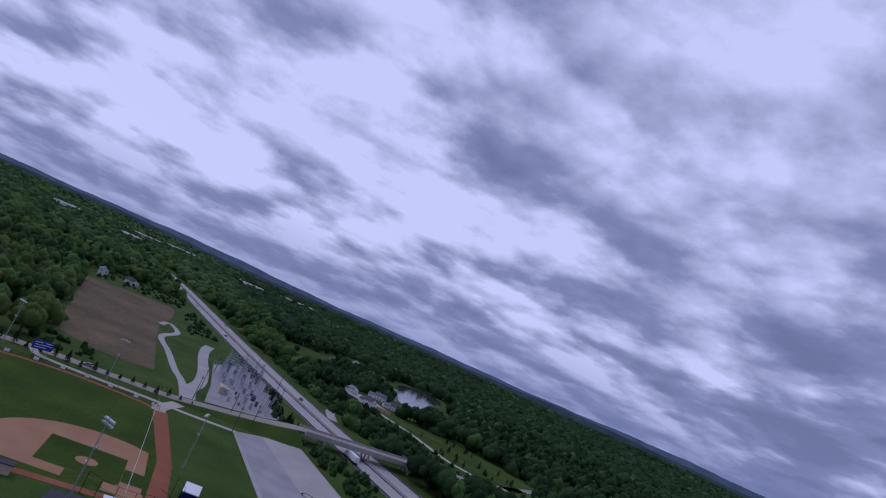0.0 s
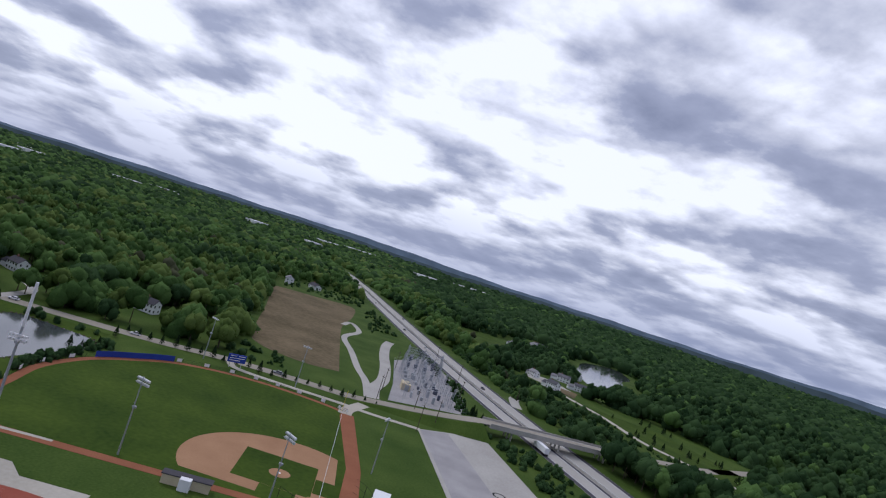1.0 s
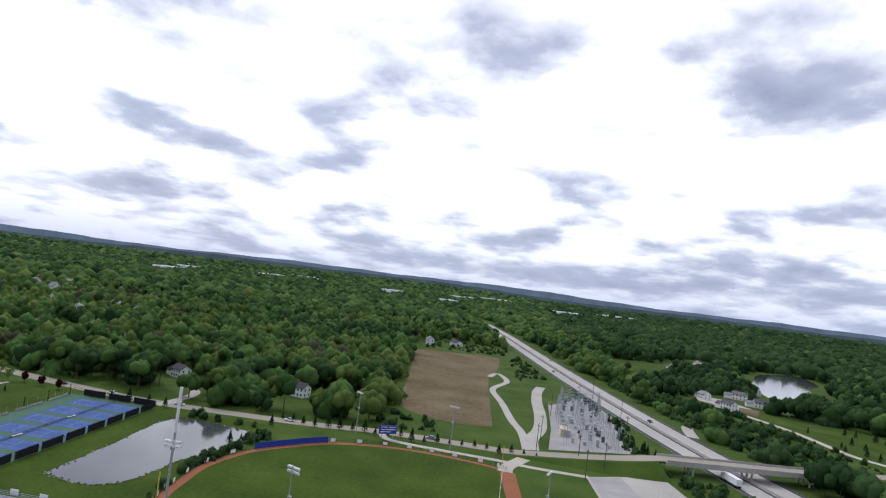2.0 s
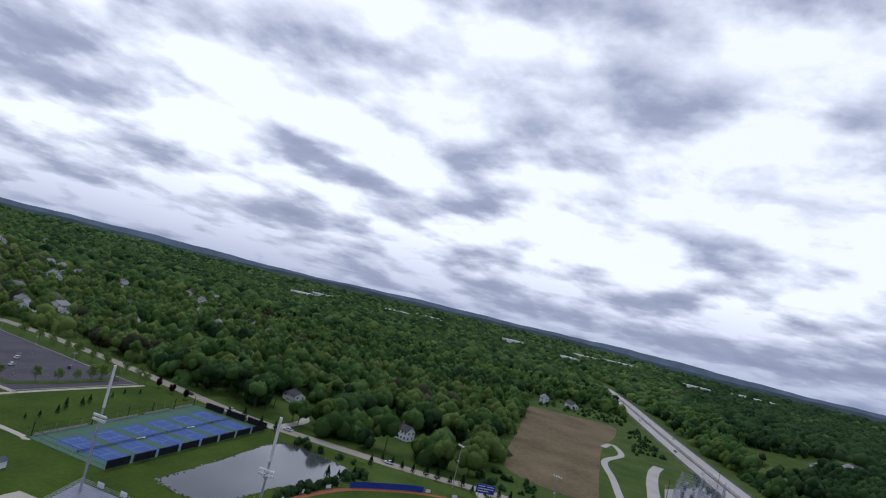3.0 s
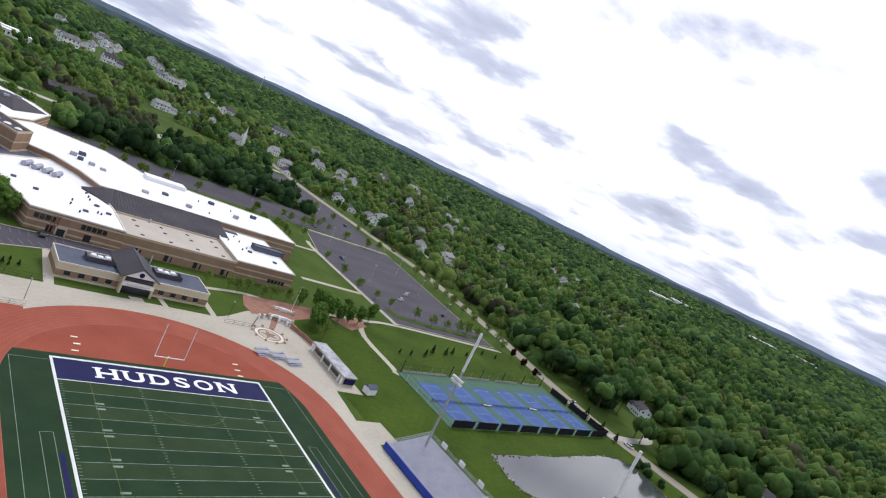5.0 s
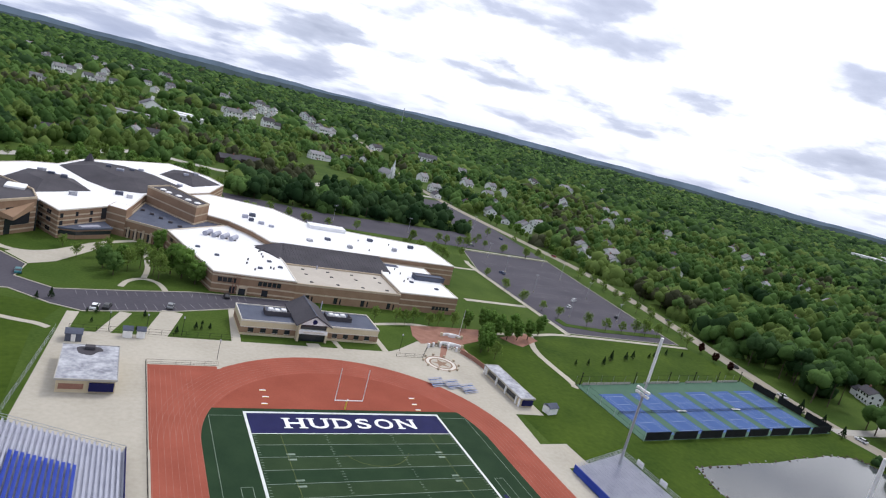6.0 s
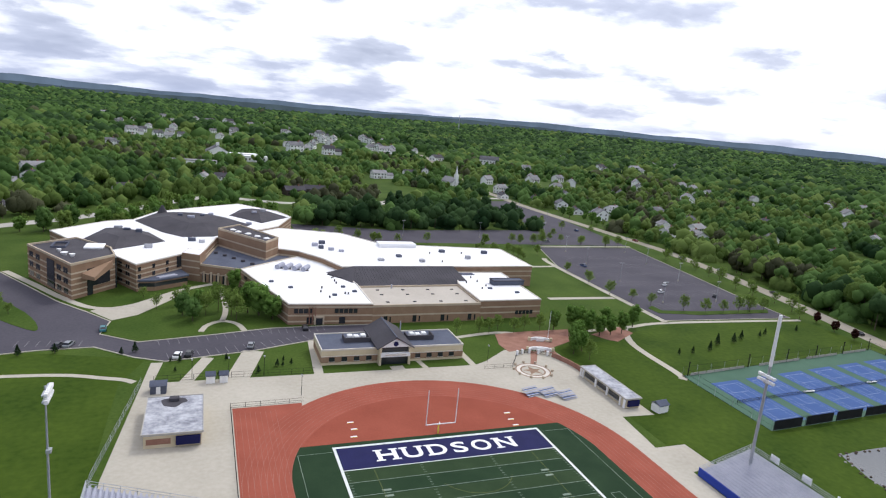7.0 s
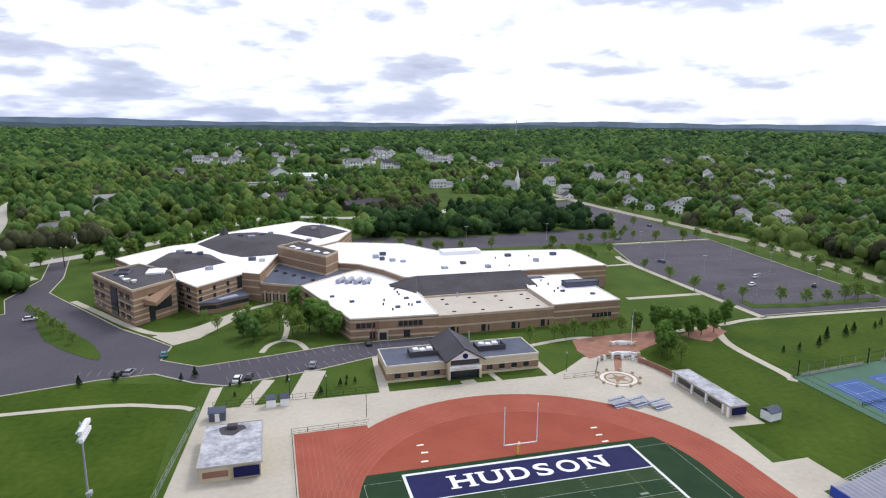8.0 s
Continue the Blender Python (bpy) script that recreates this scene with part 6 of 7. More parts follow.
# ---- plaza by the stadium gate ----
def plaza_detail():
    slab("paving", [(40.5, 55), (43.5, 64.5), (56, 66), (74, 66.5), (80, 61), (66, 54), (58, 50), (56.5, 44), (53, 47.5), (49.5, 49.5), (44.5, 49.2), (41, 48.2)], 0.085, M["redbrick"], "red brick paving in front of the school walk", "paving")
    slab("paving_walk", [(80, 60.5), (97, 67), (98, 60), (86, 52.5), (83, 55)], 0.09, M["redbrick"], "red brick paving beside the path", "paving")
    m = thing("medallion", "round brick medallion set in the plaza", "paving", (41.6, 33, 0), kind="structure")
    ring = bmesh.new()
    for r0, r1 in ((5.4, 5.0), (3.9, 3.4)):
        o, i = arc(0, 0, r0, 0, 360, 40)[:-1], arc(0, 0, r1, 0, 360, 40)[:-1]
        for k in range(40):
            j = (k + 1) % 40
            add_prism(ring, [o[k], o[j], i[j], i[k]], 0.04, 0.075)
    part("pale_ring", ring_prism(arc(0, 0, 4.98, 0, 354, 59), arc(0, 0, 3.92, 0, 354, 59), 0.04, 0.07), M["coping"], m, "pale stone ring")
    part("brick_ring", ring, M["brownstone"], m)
    star = []
    for k in range(10):
        a, r = radians(90 + 36 * k), 3.2 if k % 2 == 0 else 1.3
        star.append((r * math.cos(a), r * math.sin(a)))
    part("star", prism(star, 0.04, 0.078), M["brownstone"], m)
    for k in range(10):
        a = radians(20 + k * 36)
        part("stone_post", box(5.9 * math.cos(a) - 0.3, 5.9 * math.cos(a) + 0.3, 5.9 * math.sin(a) - 0.3, 5.9 * math.sin(a) + 0.3, 0.05, 0.75, 0.05), M["band"], m)
    part("brick_walk", prism([(1.6, 4.6), (3.4, 4.2), (9.5, 14.5), (7.2, 15.2)], 0.04, 0.082), M["redbrick"], m)
    # curved wall with piers and a gate
    w = thing("plaza_wall", "curved cream stone wall with piers and a dark fence", "wall")
    line = smooth_line([(42.4, 45.4), (46.0, 46.6), (50.0, 45.4), (53.4, 42.4), (55.2, 38.0), (56.2, 33.5), (56.6, 29.5)], 3)
    for i, (p, q) in enumerate(zip(line, line[1:])):
        if i < 9:
            rails = bmesh.new()
            for z in (0.25, 0.75, 1.25):
                add_tube(rails, (*p, z), (*q, z), 0.05, n=4)
            for k in range(7):
                x, y = p[0] + (q[0] - p[0]) * k / 7, p[1] + (q[1] - p[1]) * k / 7
                add_tube(rails, (x, y, 0.1), (x, y, 1.3), 0.035, n=4)
            part("iron_panel", rails, M["black"], w, "black iron fence panel")
        else:
            part("wall_panel", ribbon([p, q], 0.18, 0.18, 1.5, 1.45), M["redbrick"], w, "dark red brick panel")
        if i % 2 == 0 and i < 10:
            part("pier", box(p[0] - 0.34, p[0] + 0.34, p[1] - 0.34, p[1] + 0.34, 0.05, 1.6, 0.06), M["white"], w, "pale stone pier")
    for cx, cy, wide, lab in ((51.6, 46.0, 4.9, "low curved pale stone seat wall behind the medallion"), (56.2, 54.6, 4.4, "low curved pale stone seat wall on the brick paving")):
        st = thing("seat_wall", lab, "bench", (cx, cy, 0.085), -14, group="curved seat walls")
        n = 9
        for k in range(n):
            p, q = radians(150 - k * 120 / n), radians(150 - (k + 1) * 120 / n + 1)
            part("wall_stone", prism([(wide * math.cos(p), 3.4 * math.sin(p)), (wide * math.cos(q), 3.4 * math.sin(q)), (wide * 0.84 * math.cos(q), 2.8 * math.sin(q)), (wide * 0.84 * math.cos(p), 2.8 * math.sin(p))], 0, 0.95), M["white"], st)
        for k in (-1, 1):
            part("end_pier", box(k * wide * 0.87 - 0.4, k * wide * 0.87 + 0.4, 1.2, 2.0, 0, 1.3, 0.06), M["block"], st)
        part("plaque", box(-1.3, 1.3, 1.3, 1.75, 0, 1.15, 0.05), M["white"], st, "pale stone block")
    f = thing("flagpole", "slim white flagpole on the plaza", "flagpole", (59.2, 55.6, 0.085))
    part("mast", tube((0, 0, 0), (0, 0, 11), 0.11, 0.06, 8), M["white"], f)
    part("base", tube((0, 0, 0), (0, 0, 0.5), 0.9, 0.8, 16), M["band"], f)
    # three small stands on the bend
    for x, y, rz in ((33.2, 18.6, 14), (38.0, 17.6, 14), (42.3, 15.2, 14)):
        s = thing("small_bleacher", "small portable aluminium bleacher on the track bend", "bleachers", (x, y, 0.08), rz, group="portable bleachers")
        for k in range(4):
            part("seat", box(-2.6, 2.6, k * 0.9 - 1.8, k * 0.9 - 1.35, 0.35 + k * 0.3, 0.4 + k * 0.3), M["alu"], s)
            part("foot_board", box(-2.6, 2.6, k * 0.9 - 2.2, k * 0.9 - 1.85, 0.08 + k * 0.3, 0.12 + k * 0.3), M["court"] if k % 2 else M["alu"], s)
        for xx in (-2.2, 0, 2.2):
            fr = tube((xx, -2.2, 0.05), (xx, 1.4, 1.25), 0.05, n=5)
            add_tube(fr, (xx, 1.3, 0), (xx, 1.3, 1.3), 0.05, n=5)
            part("frame", fr, M["steel"], s)
    for x, y in ((-18.9, 10.7), (-18.7, 7.4), (-19.5, 4.0), (21.1, 8.7), (20.6, 5.4), (20.5, 2.4)):
        p = thing("landing_board", "flat white board lying on the red track bend", "sports board", (x, y, 0.077), group="white boards on the bend")
        part("board", box(-0.75, 0.75, -0.22, 0.22, 0, 0.12, 0.02), M["white"], p)
        part("edge", box(-0.78, 0.78, -0.29, -0.225, 0, 0.1), M["yellow"], p)

    def chain_fence(pts, h, label, step=3.0, key="black"):
        f = thing("chain_fence", label, "fence")
        for a, b in zip(pts, pts[1:]):
            a, b = Vector(a), Vector(b)
            n = max(1, int((b - a).length / step))
            for i in range(n):
                p = a.lerp(b, i / n)
                part("fence_post", tube((p.x, p.y, 0.04), (p.x, p.y, h), 0.045, n=4), M[key], f)
            bm = bmesh.new()
            for z in (0.15, h * 0.5, h):
                add_tube(bm, (a.x, a.y, z), (b.x, b.y, z), 0.03, n=4)
            part("rail", bm, M[key], f)

    chain_fence([(-45.2, -80), (-45.2, 22.8), (-28, 23.2)], 1.2, "low black chain-link fence round the track")
    chain_fence([(27, 36.2), (36.4, 36.4), (42.2, 45.2)], 1.3, "low black fence beside the plaza lawn")
    chain_fence([(-71, -20), (-71, -3), (-65.8, 40)], 1.6, "grey chain-link fence beside the practice field", 3.5, "steel")
    chain_fence([(-63, 40.5), (-22.5, 40.5)], 1.6, "black fence along the plaza edge")
    chain_fence([(66, -82), (70, -76), (84, -69)], 2.0, "grey chain-link fence behind the dirt path", 3.5, "steel")
    for x, y in ((-54, 40.8), (-45, 40.8), (-36, 40.8), (-28, 27), (30, 41)):
        l = thing("lamp_post", "slim black lamp post on the plaza", "lamp post", (x, y, 0.05), group="plaza lamp posts")
        part("post", tube((0, 0, 0), (0, 0, 5.2), 0.07, 0.05, 6), M["black"], l)
        part("lantern", box(-0.2, 0.2, -0.2, 0.2, 5.2, 5.7, 0.05), M["steel"], l)
    for x, y in ((140, 95), (170, 95), (142, 130), (178, 130), (145, 165), (185, 165), (150, 195), (192, 195), (60, 232), (110, 232), (160, 240), (190, 290), (192, 340)):
        l = thing("lot_light", "tall slim parking lot light with two lamps", "street lamp", (x, y, 0.04), group="parking lot lights")
        part("pole", tube((0, 0, 0), (0, 0, 9.5), 0.11, 0.07, 6), M["steel"], l)
        part("base", tube((0, 0, 0), (0, 0, 0.8), 0.3, 0.3, 8), M["concrete"], l)
        for s in (-1, 1):
            part("lamp", box(min(0, s * 1.2), max(0, s * 1.2), -0.18, 0.18, 9.4, 9.55), M["steel"], l)
    # timber power poles by the substation
    pts = [(178, -196), (196, -206), (205, -196), (214, -178), (236, -181), (268, -228), (330, -236), (390, -226), (300, -190)]
    for x, y in pts:
        u = thing("power_pole", "brown timber power pole with a crossarm", "power pole", (x, y, 0), 25, group="power poles")
        part("pole", tube((0, 0, 0), (0, 0, 12.5), 0.17, 0.12, 6), M["bark"], u)
        part("crossarm", box(-1.4, 1.4, -0.08, 0.08, 11.2, 11.4), M["bark"], u)
        for xx in (-1.2, 0.4, 1.2):
            part("insulator", tube((xx, 0, 11.4), (xx, 0, 11.7), 0.06, n=6), M["steel"], u)
    mast = thing("radio_mast", "thin lattice radio mast on the far hills", "mast", (930, 2350, float(hills(930, 2350))))
    bm = bmesh.new()
    for k in range(3):
        a = k * math.tau / 3
        add_tube(bm, (2 * math.cos(a), 2 * math.sin(a), 0), (1.2 * math.cos(a), 1.2 * math.sin(a), 75), 0.5, n=4)
    part("lattice", bm, M["steel"], mast)
    for k in range(4):
        part("platform", tube((0, 0, 18 * k + 10), (0, 0, 18 * k + 10.6), 2.0, n=8), M["steel"], mast)


plaza_detail()
# ---- trees ----
def cards_mesh(name, centres, normals, sizes, material, rng, tone=None):
    """Small bent leaf sheets, one quad each, as one mesh."""
    n = len(centres)
    ref = rng.normal(size=(n, 3))
    t = np.cross(normals, ref)
    t /= np.linalg.norm(t, axis=1)[:, None] + 1e-9
    b = np.cross(normals, t)
    s = sizes[:, None]
    k = rng.uniform(0.55, 1.0, (n, 4, 1))
    quad = np.stack([centres - t * s * k[:, 0], centres - b * s * k[:, 1], centres + t * s * k[:, 2], centres + b * s * k[:, 3]], 1)
    quad[:, 1::2] -= normals[:, None] * s[:, None] * 0.3
    verts = quad.reshape(-1, 3)
    me = bpy.data.meshes.new(name)
    nv, nf = len(verts), n
    me.vertices.add(nv)
    me.vertices.foreach_set("co", verts.astype(np.float32).ravel())
    me.loops.add(nv)
    me.loops.foreach_set("vertex_index", np.arange(nv, dtype=np.int32))
    me.polygons.add(nf)
    me.polygons.foreach_set("loop_start", np.arange(0, nv, 4, dtype=np.int32))
    me.update(calc_edges=True)
    if tone is not None:
        at = me.attributes.new("tone", "FLOAT", "FACE")
        at.data.foreach_set("value", tone.astype(np.float32))
    me.materials.append(material)
    return me


def ico(level):
    bm = bmesh.new()
    bmesh.ops.create_icosphere(bm, subdivisions=level, radius=1)
    v = np.array([p.co[:] for p in bm.verts])
    f = np.array([[q.index for q in t.verts] for t in bm.faces])
    bm.free()
    return v, f


ICO = {1: ico(1), 2: ico(2)}


def crown_mesh(name, rng, cx, cy, z0, height, radius, lumps, level, cards, size, material):
    """Crowns of many trees as one mesh: rounded uneven clumps, with leaf sheets standing off them."""
    m = len(cx)
    ang = rng.uniform(0, math.tau, (m, 1)) + np.arange(lumps) * math.tau / max(1, lumps - 1) + rng.uniform(-0.4, 0.4, (m, lumps))
    out = rng.uniform(0.36, 0.62, (m, lumps)) if lumps < 8 else rng.uniform(0.15, 0.7, (m, lumps))
    out[:, 0] = rng.uniform(0, 0.2, m) if lumps > 1 else 0
    lift = rng.uniform(-0.55, 0.0, (m, lumps)) if lumps < 8 else 0.35 - 0.9 * out ** 1.3 + rng.uniform(-0.25, 0.15, (m, lumps))
    lift[:, 0] = rng.uniform(0.1, 0.35, m)
    lr = rng.uniform(0.40, 0.60, (m, lumps)) * (0.98 if lumps > 7 else 1.08) if lumps > 1 else np.full((m, 1), 0.95)
    r = radius[:, None]
    c = np.empty((m, lumps, 3))
    c[..., 0] = cx[:, None] + np.cos(ang) * out * r
    c[..., 1] = cy[:, None] + np.sin(ang) * out * r
    c[..., 2] = (z0 + height)[:, None] - r + lift * r
    tone = rng.uniform(0, 1, m)
    v, f = ICO[level]
    nv = len(v)
    bump = rng.uniform(0.84, 1.14, (m, lumps, nv, 1)) if lumps > 1 else rng.uniform(0.85, 1.1, (m, lumps, nv, 1))
    stretch = np.array([1, 1, 1.25 if lumps > 1 else 0.92])
    V1 = (c[:, :, None, :] + v[None, None] * bump * stretch * (lr * r)[:, :, None, None]).reshape(-1, 3)
    F1 = (f[None] + (np.arange(m * lumps) * nv)[:, None, None]).reshape(-1, 3)
    which = rng.integers(0, lumps, (m, cards))
    rows = np.arange(m)[:, None]
    u = rng.normal(size=(m, cards, 3))
    u[..., 2] = np.abs(u[..., 2]) - 0.35
    u /= np.linalg.norm(u, axis=2)[..., None]
    p = c[rows, which] + u * ((lr * r)[rows, which] * rng.uniform(0.9, 1.22, (m, cards)))[..., None]
    nrm = u + rng.normal(0, 0.45, u.shape)
    nrm /= np.linalg.norm(nrm, axis=2)[..., None]
    t = np.cross(nrm, rng.normal(size=u.shape))
    t /= np.linalg.norm(t, axis=2)[..., None] + 1e-9
    w = np.cross(nrm, t)
    sz = (r * size * rng.uniform(0.6, 1.3, (m, cards)))[..., None]
    k = rng.uniform(0.5, 1.0, (m, cards, 4, 1))
    q = np.stack([p - t * sz * k[..., 0, :], p - w * sz * k[..., 1, :], p + t * sz * k[..., 2, :], p + w * sz * k[..., 3, :]], 2)
    V2 = q.reshape(-1, 3)
    F2 = np.arange(len(V2)) + len(V1)
    me = bpy.data.meshes.new(name)
    verts = np.concatenate([V1, V2]).astype(np.float32)
    loops = np.concatenate([F1.ravel(), F2]).astype(np.int32)
    n1, n2 = len(F1), len(V2) // 4
    start = np.concatenate([np.arange(n1) * 3, n1 * 3 + np.arange(n2) * 4]).astype(np.int32)
    me.vertices.add(len(verts))
    me.vertices.foreach_set("co", verts.ravel())
    me.loops.add(len(loops))
    me.loops.foreach_set("vertex_index", loops)
    me.polygons.add(n1 + n2)
    me.polygons.foreach_set("loop_start", start)
    me.update(calc_edges=True)
    me.polygons.foreach_set("use_smooth", np.concatenate([np.ones(n1, bool), np.zeros(n2, bool)]))
    at = me.attributes.new("tone", "FLOAT", "FACE")
    at.data.foreach_set("value", np.concatenate([np.repeat(tone, lumps * len(f)), np.repeat(tone, cards)]).astype(np.float32))
    me.materials.append(material)
    return me


def inside(x, y, poly):
    hit = np.zeros(x.shape, bool)
    px = np.array(poly)
    j = len(px) - 1
    for i in range(len(px)):
        xi, yi, xj, yj = *px[i], *px[j]
        if yi != yj:
            hit ^= ((yi > y) != (yj > y)) & (x < (xj - xi) * (y - yi) / (yj - yi) + xi)
        j = i
    return hit


def near_line(x, y, line, d):
    hit = np.zeros(x.shape, bool)
    for (ax, ay), (bx, by) in zip(line, line[1:]):
        ux, uy = bx - ax, by - ay
        t = np.clip(((x - ax) * ux + (y - ay) * uy) / (ux * ux + uy * uy + 1e-9), 0, 1)
        hit |= np.hypot(x - ax - t * ux, y - ay - t * uy) < d
    return hit


CAMPUS = [(-400, -500), (150, -500), (150, -300), (205, -240), (207, -110), (203, -80), (193, 0), (210, 60), (222, 180), (220, 225), (-20, 225), (-138, 225), (-150, 130), (-400, 110)]
NORTH_LOT = [(-15, 205), (212, 205), (222, 430), (172, 410), (168, 262), (60, 250), (-15, 262)]
HIGHWAY_FIELDS = [(205, -245), (205, -100), (240, -100), (264, -101), (391, -86), (600, -62), (690, -88), (690, -172), (480, -206), (300, -240)]
MEADOW = [(540, -285), (702, -270), (775, -345), (690, -360), (560, -335)]
SOUTH_FIELD = [(394, -360), (376, -407), (297, -435), (245, -405), (230, -330), (275, -340), (340, -346), (405, -318)]
QUARRY = [(500, -385), (545, -395), (625, -405), (740, -450), (830, -500), (880, -575), (760, -575), (690, -530), (585, -490), (500, -440)]
VERGE = [(705, -350), (760, -352), (920, -440), (900, -488), (770, -420), (705, -385)]
YARD = [(410, -312), (480, -310), (530, -370), (480, -390), (420, -350)]
GARDEN_1 = [(222, -70), (222, -30), (250, -36), (262, -50), (256, -70)]
GARDEN_2 = [(215, -15), (220, 10), (250, 22), (258, 4), (240, -6)]
VERGE_NORTH = [(-150, 220), (-118, 268), (-80, 306), (-42, 326), (0, 342), (8, 300), (0, 262), (-20, 220)]
FARM = [(262, -404), (298, -368), (372, -348), (436, -322), (470, -340), (425, -392), (402, -437), (353, -460), (305, -430)]
CLEAR = [FARM, VERGE_NORTH, CAMPUS, NORTH_LOT, HIGHWAY_FIELDS, MEADOW, SOUTH_FIELD, QUARRY, VERGE, YARD, GARDEN_1, GARDEN_2]


HALLS = [(-37, 660, 0), (-10, 664, 0), (-61, 565, 0), (-45, 565, 0), (-76, 565, 0), (5, 650, 0), (360, 775, 0), (16, 388, 0), (34, 398, 0), (192, 500, 1)]


def woods():
    rng = np.random.default_rng(7)
    specs = [  # inner, outer, spacing, clumps, detail, leaf sheets, their size, radius, height
        ("near_woods", 0, 430, 9.0, 9, 1, 190, 0.09, 6.3, 15.0),
        ("middle_woods", 430, 700, 10.0, 5, 1, 46, 0.17, 6.9, 14.5),
        ("outer_woods", 700, 1000, 10.5, 2, 1, 24, 0.22, 7.4, 14.0),
        ("far_woods", 1000, 2600, 18.0, 1, 1, 3, 0.3, 12.5, 14.0),
        ("distant_woods", 2600, 4400, 42.0, 1, 1, 1, 0.2, 26.0, 16.0),
    ]
    sx, sy = -75.0, -135.0
    for name, r0, r1, gap, lumps, level, cards, size, rad, high in specs:
        n = int(2 * r1 / gap)
        gx, gy = np.meshgrid((np.arange(n) - n / 2) * gap + sx, (np.arange(n) - n / 2) * gap + sy)
        x = (gx + rng.uniform(-0.45, 0.45, gx.shape) * gap).ravel()
        y = (gy + rng.uniform(-0.45, 0.45, gy.shape) * gap).ravel()
        d = np.hypot(x - sx, y - sy)
        a = np.degrees(np.arctan2(y - sy, x - sx))
        keep = (d >= r0) & (d < r1) & (a > -62) & (a < 128)
        for poly in CLEAR:
            keep &= ~inside(x, y, poly)
        keep &= ~near_line(x, y, ROAD, 11) & ~near_line(x, y, HIGHWAY, 27) & ~near_line(x, y, NORTH_ROAD, 15) & ~near_line(x, y, WEST_LANE, 8)
        # homes: gardens and streets open up the woods north of the school
        homes = ((y > 262) & (x < 700)) | ((x > 225) & (x < 520) & (y > 120))
        patch = np.sin(x / 37.0 + 1.3) * np.sin(y / 43.0 + 0.6) + 0.6 * np.sin(x / 90.0 + y / 61.0)
        wood_lot = (x > 15) & (x < 168) & (y < 345)
        keep &= ~(homes & (patch > np.where(x > 215, 0.95, 0.65)) & (d < 1500) & ~wood_lot & (x > -150))
        for wx, wy, *_ in WAREHOUSES:
            keep &= ~((np.hypot(x - wx, y - wy) < 70) | ((np.hypot(x - wx * 0.94, y - wy * 0.94) < 75)))
        for hx, hy, hz in HOUSES + HALLS + SCATTER:
            # gardens open towards the south
            dx, dy = x - hx + 0.25 * (hy - y), y - hy
            wide, deep = (24, 95) if hy > 800 else (20, 55) if hy > 540 and hz else (9, 32) if hx < 215 or hy < 200 else (6, 20)
            wide = 15 if hy < 100 else wide
            keep &= ~((np.hypot(x - hx, y - hy) < wide * 0.6 + 8) | ((np.abs(dx) < wide) & (dy < 0) & (dy > -deep)))
        keep &= rng.uniform(0, 1, x.shape) > 0.05
        x, y = x[keep], y[keep]
        z = hills(x, y)
        m = len(x)
        r = rad * rng.uniform(0.55, 1.42, m)
        h = high * rng.uniform(0.6, 1.3, m)
        h = np.where(homes[keep] & (d[keep] < 1300), h * 0.78, h)
        scrub = inside(x, y, [(215, -306), (330, -278), (480, -250), (440, -322), (372, -348), (298, -368), (250, -400), (205, -390)])
        h, r = np.where(scrub, h * 0.42, h), np.where(scrub, r * 0.62, r)
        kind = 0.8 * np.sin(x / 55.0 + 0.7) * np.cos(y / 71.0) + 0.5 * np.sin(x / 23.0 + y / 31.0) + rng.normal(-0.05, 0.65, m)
        # far woods lean to darker leaves, a stand-in for haze with distance
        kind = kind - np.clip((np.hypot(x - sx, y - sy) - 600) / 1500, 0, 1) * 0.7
        # paler spring leaf among homes, part of the lift standing in for haze
        kind = kind + np.where(homes[keep] & (d[keep] < 1100), 0.75, 0.0)
        kind = kind + np.where(d[keep] < 430, 0.5, 0.0)
        dark_patch = inside(x, y, [(15, 255), (168, 258), (168, 350), (15, 345)]) | (y < -290)
        kind = np.where(dark_patch, -2.0 + rng.normal(0, 0.9, m), kind)
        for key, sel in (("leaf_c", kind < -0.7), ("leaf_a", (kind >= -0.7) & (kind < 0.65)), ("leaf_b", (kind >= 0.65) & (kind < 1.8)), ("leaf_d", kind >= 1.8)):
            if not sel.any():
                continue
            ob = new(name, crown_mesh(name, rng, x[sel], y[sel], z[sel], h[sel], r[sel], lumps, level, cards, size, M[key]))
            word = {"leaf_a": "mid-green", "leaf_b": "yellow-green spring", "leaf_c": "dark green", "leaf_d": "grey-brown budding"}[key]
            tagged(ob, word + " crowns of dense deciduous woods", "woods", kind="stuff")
        if r0 == 0:
            bm_v, bm_f = [], []
            for i in range(m):
                o = len(bm_v)
                for zz, rr in ((0, 0.28), (h[i] * 0.6, 0.12)):
                    bm_v += [(x[i] + rr * c, y[i] + rr * s, zz) for c, s in ((1, 0), (0, 1), (-1, 0), (0, -1))]
                bm_f += [(o + k, o + (k + 1) % 4, o + 4 + (k + 1) % 4, o + 4 + k) for k in range(4)]
            me = bpy.data.meshes.new("trunks")
            me.from_pydata(bm_v, [], bm_f)
            me.materials.append(M["bark"])
            tagged(new("woods_trunks", me), "thin brown trunks below the woodland crowns", "woods", kind="stuff")


woods()


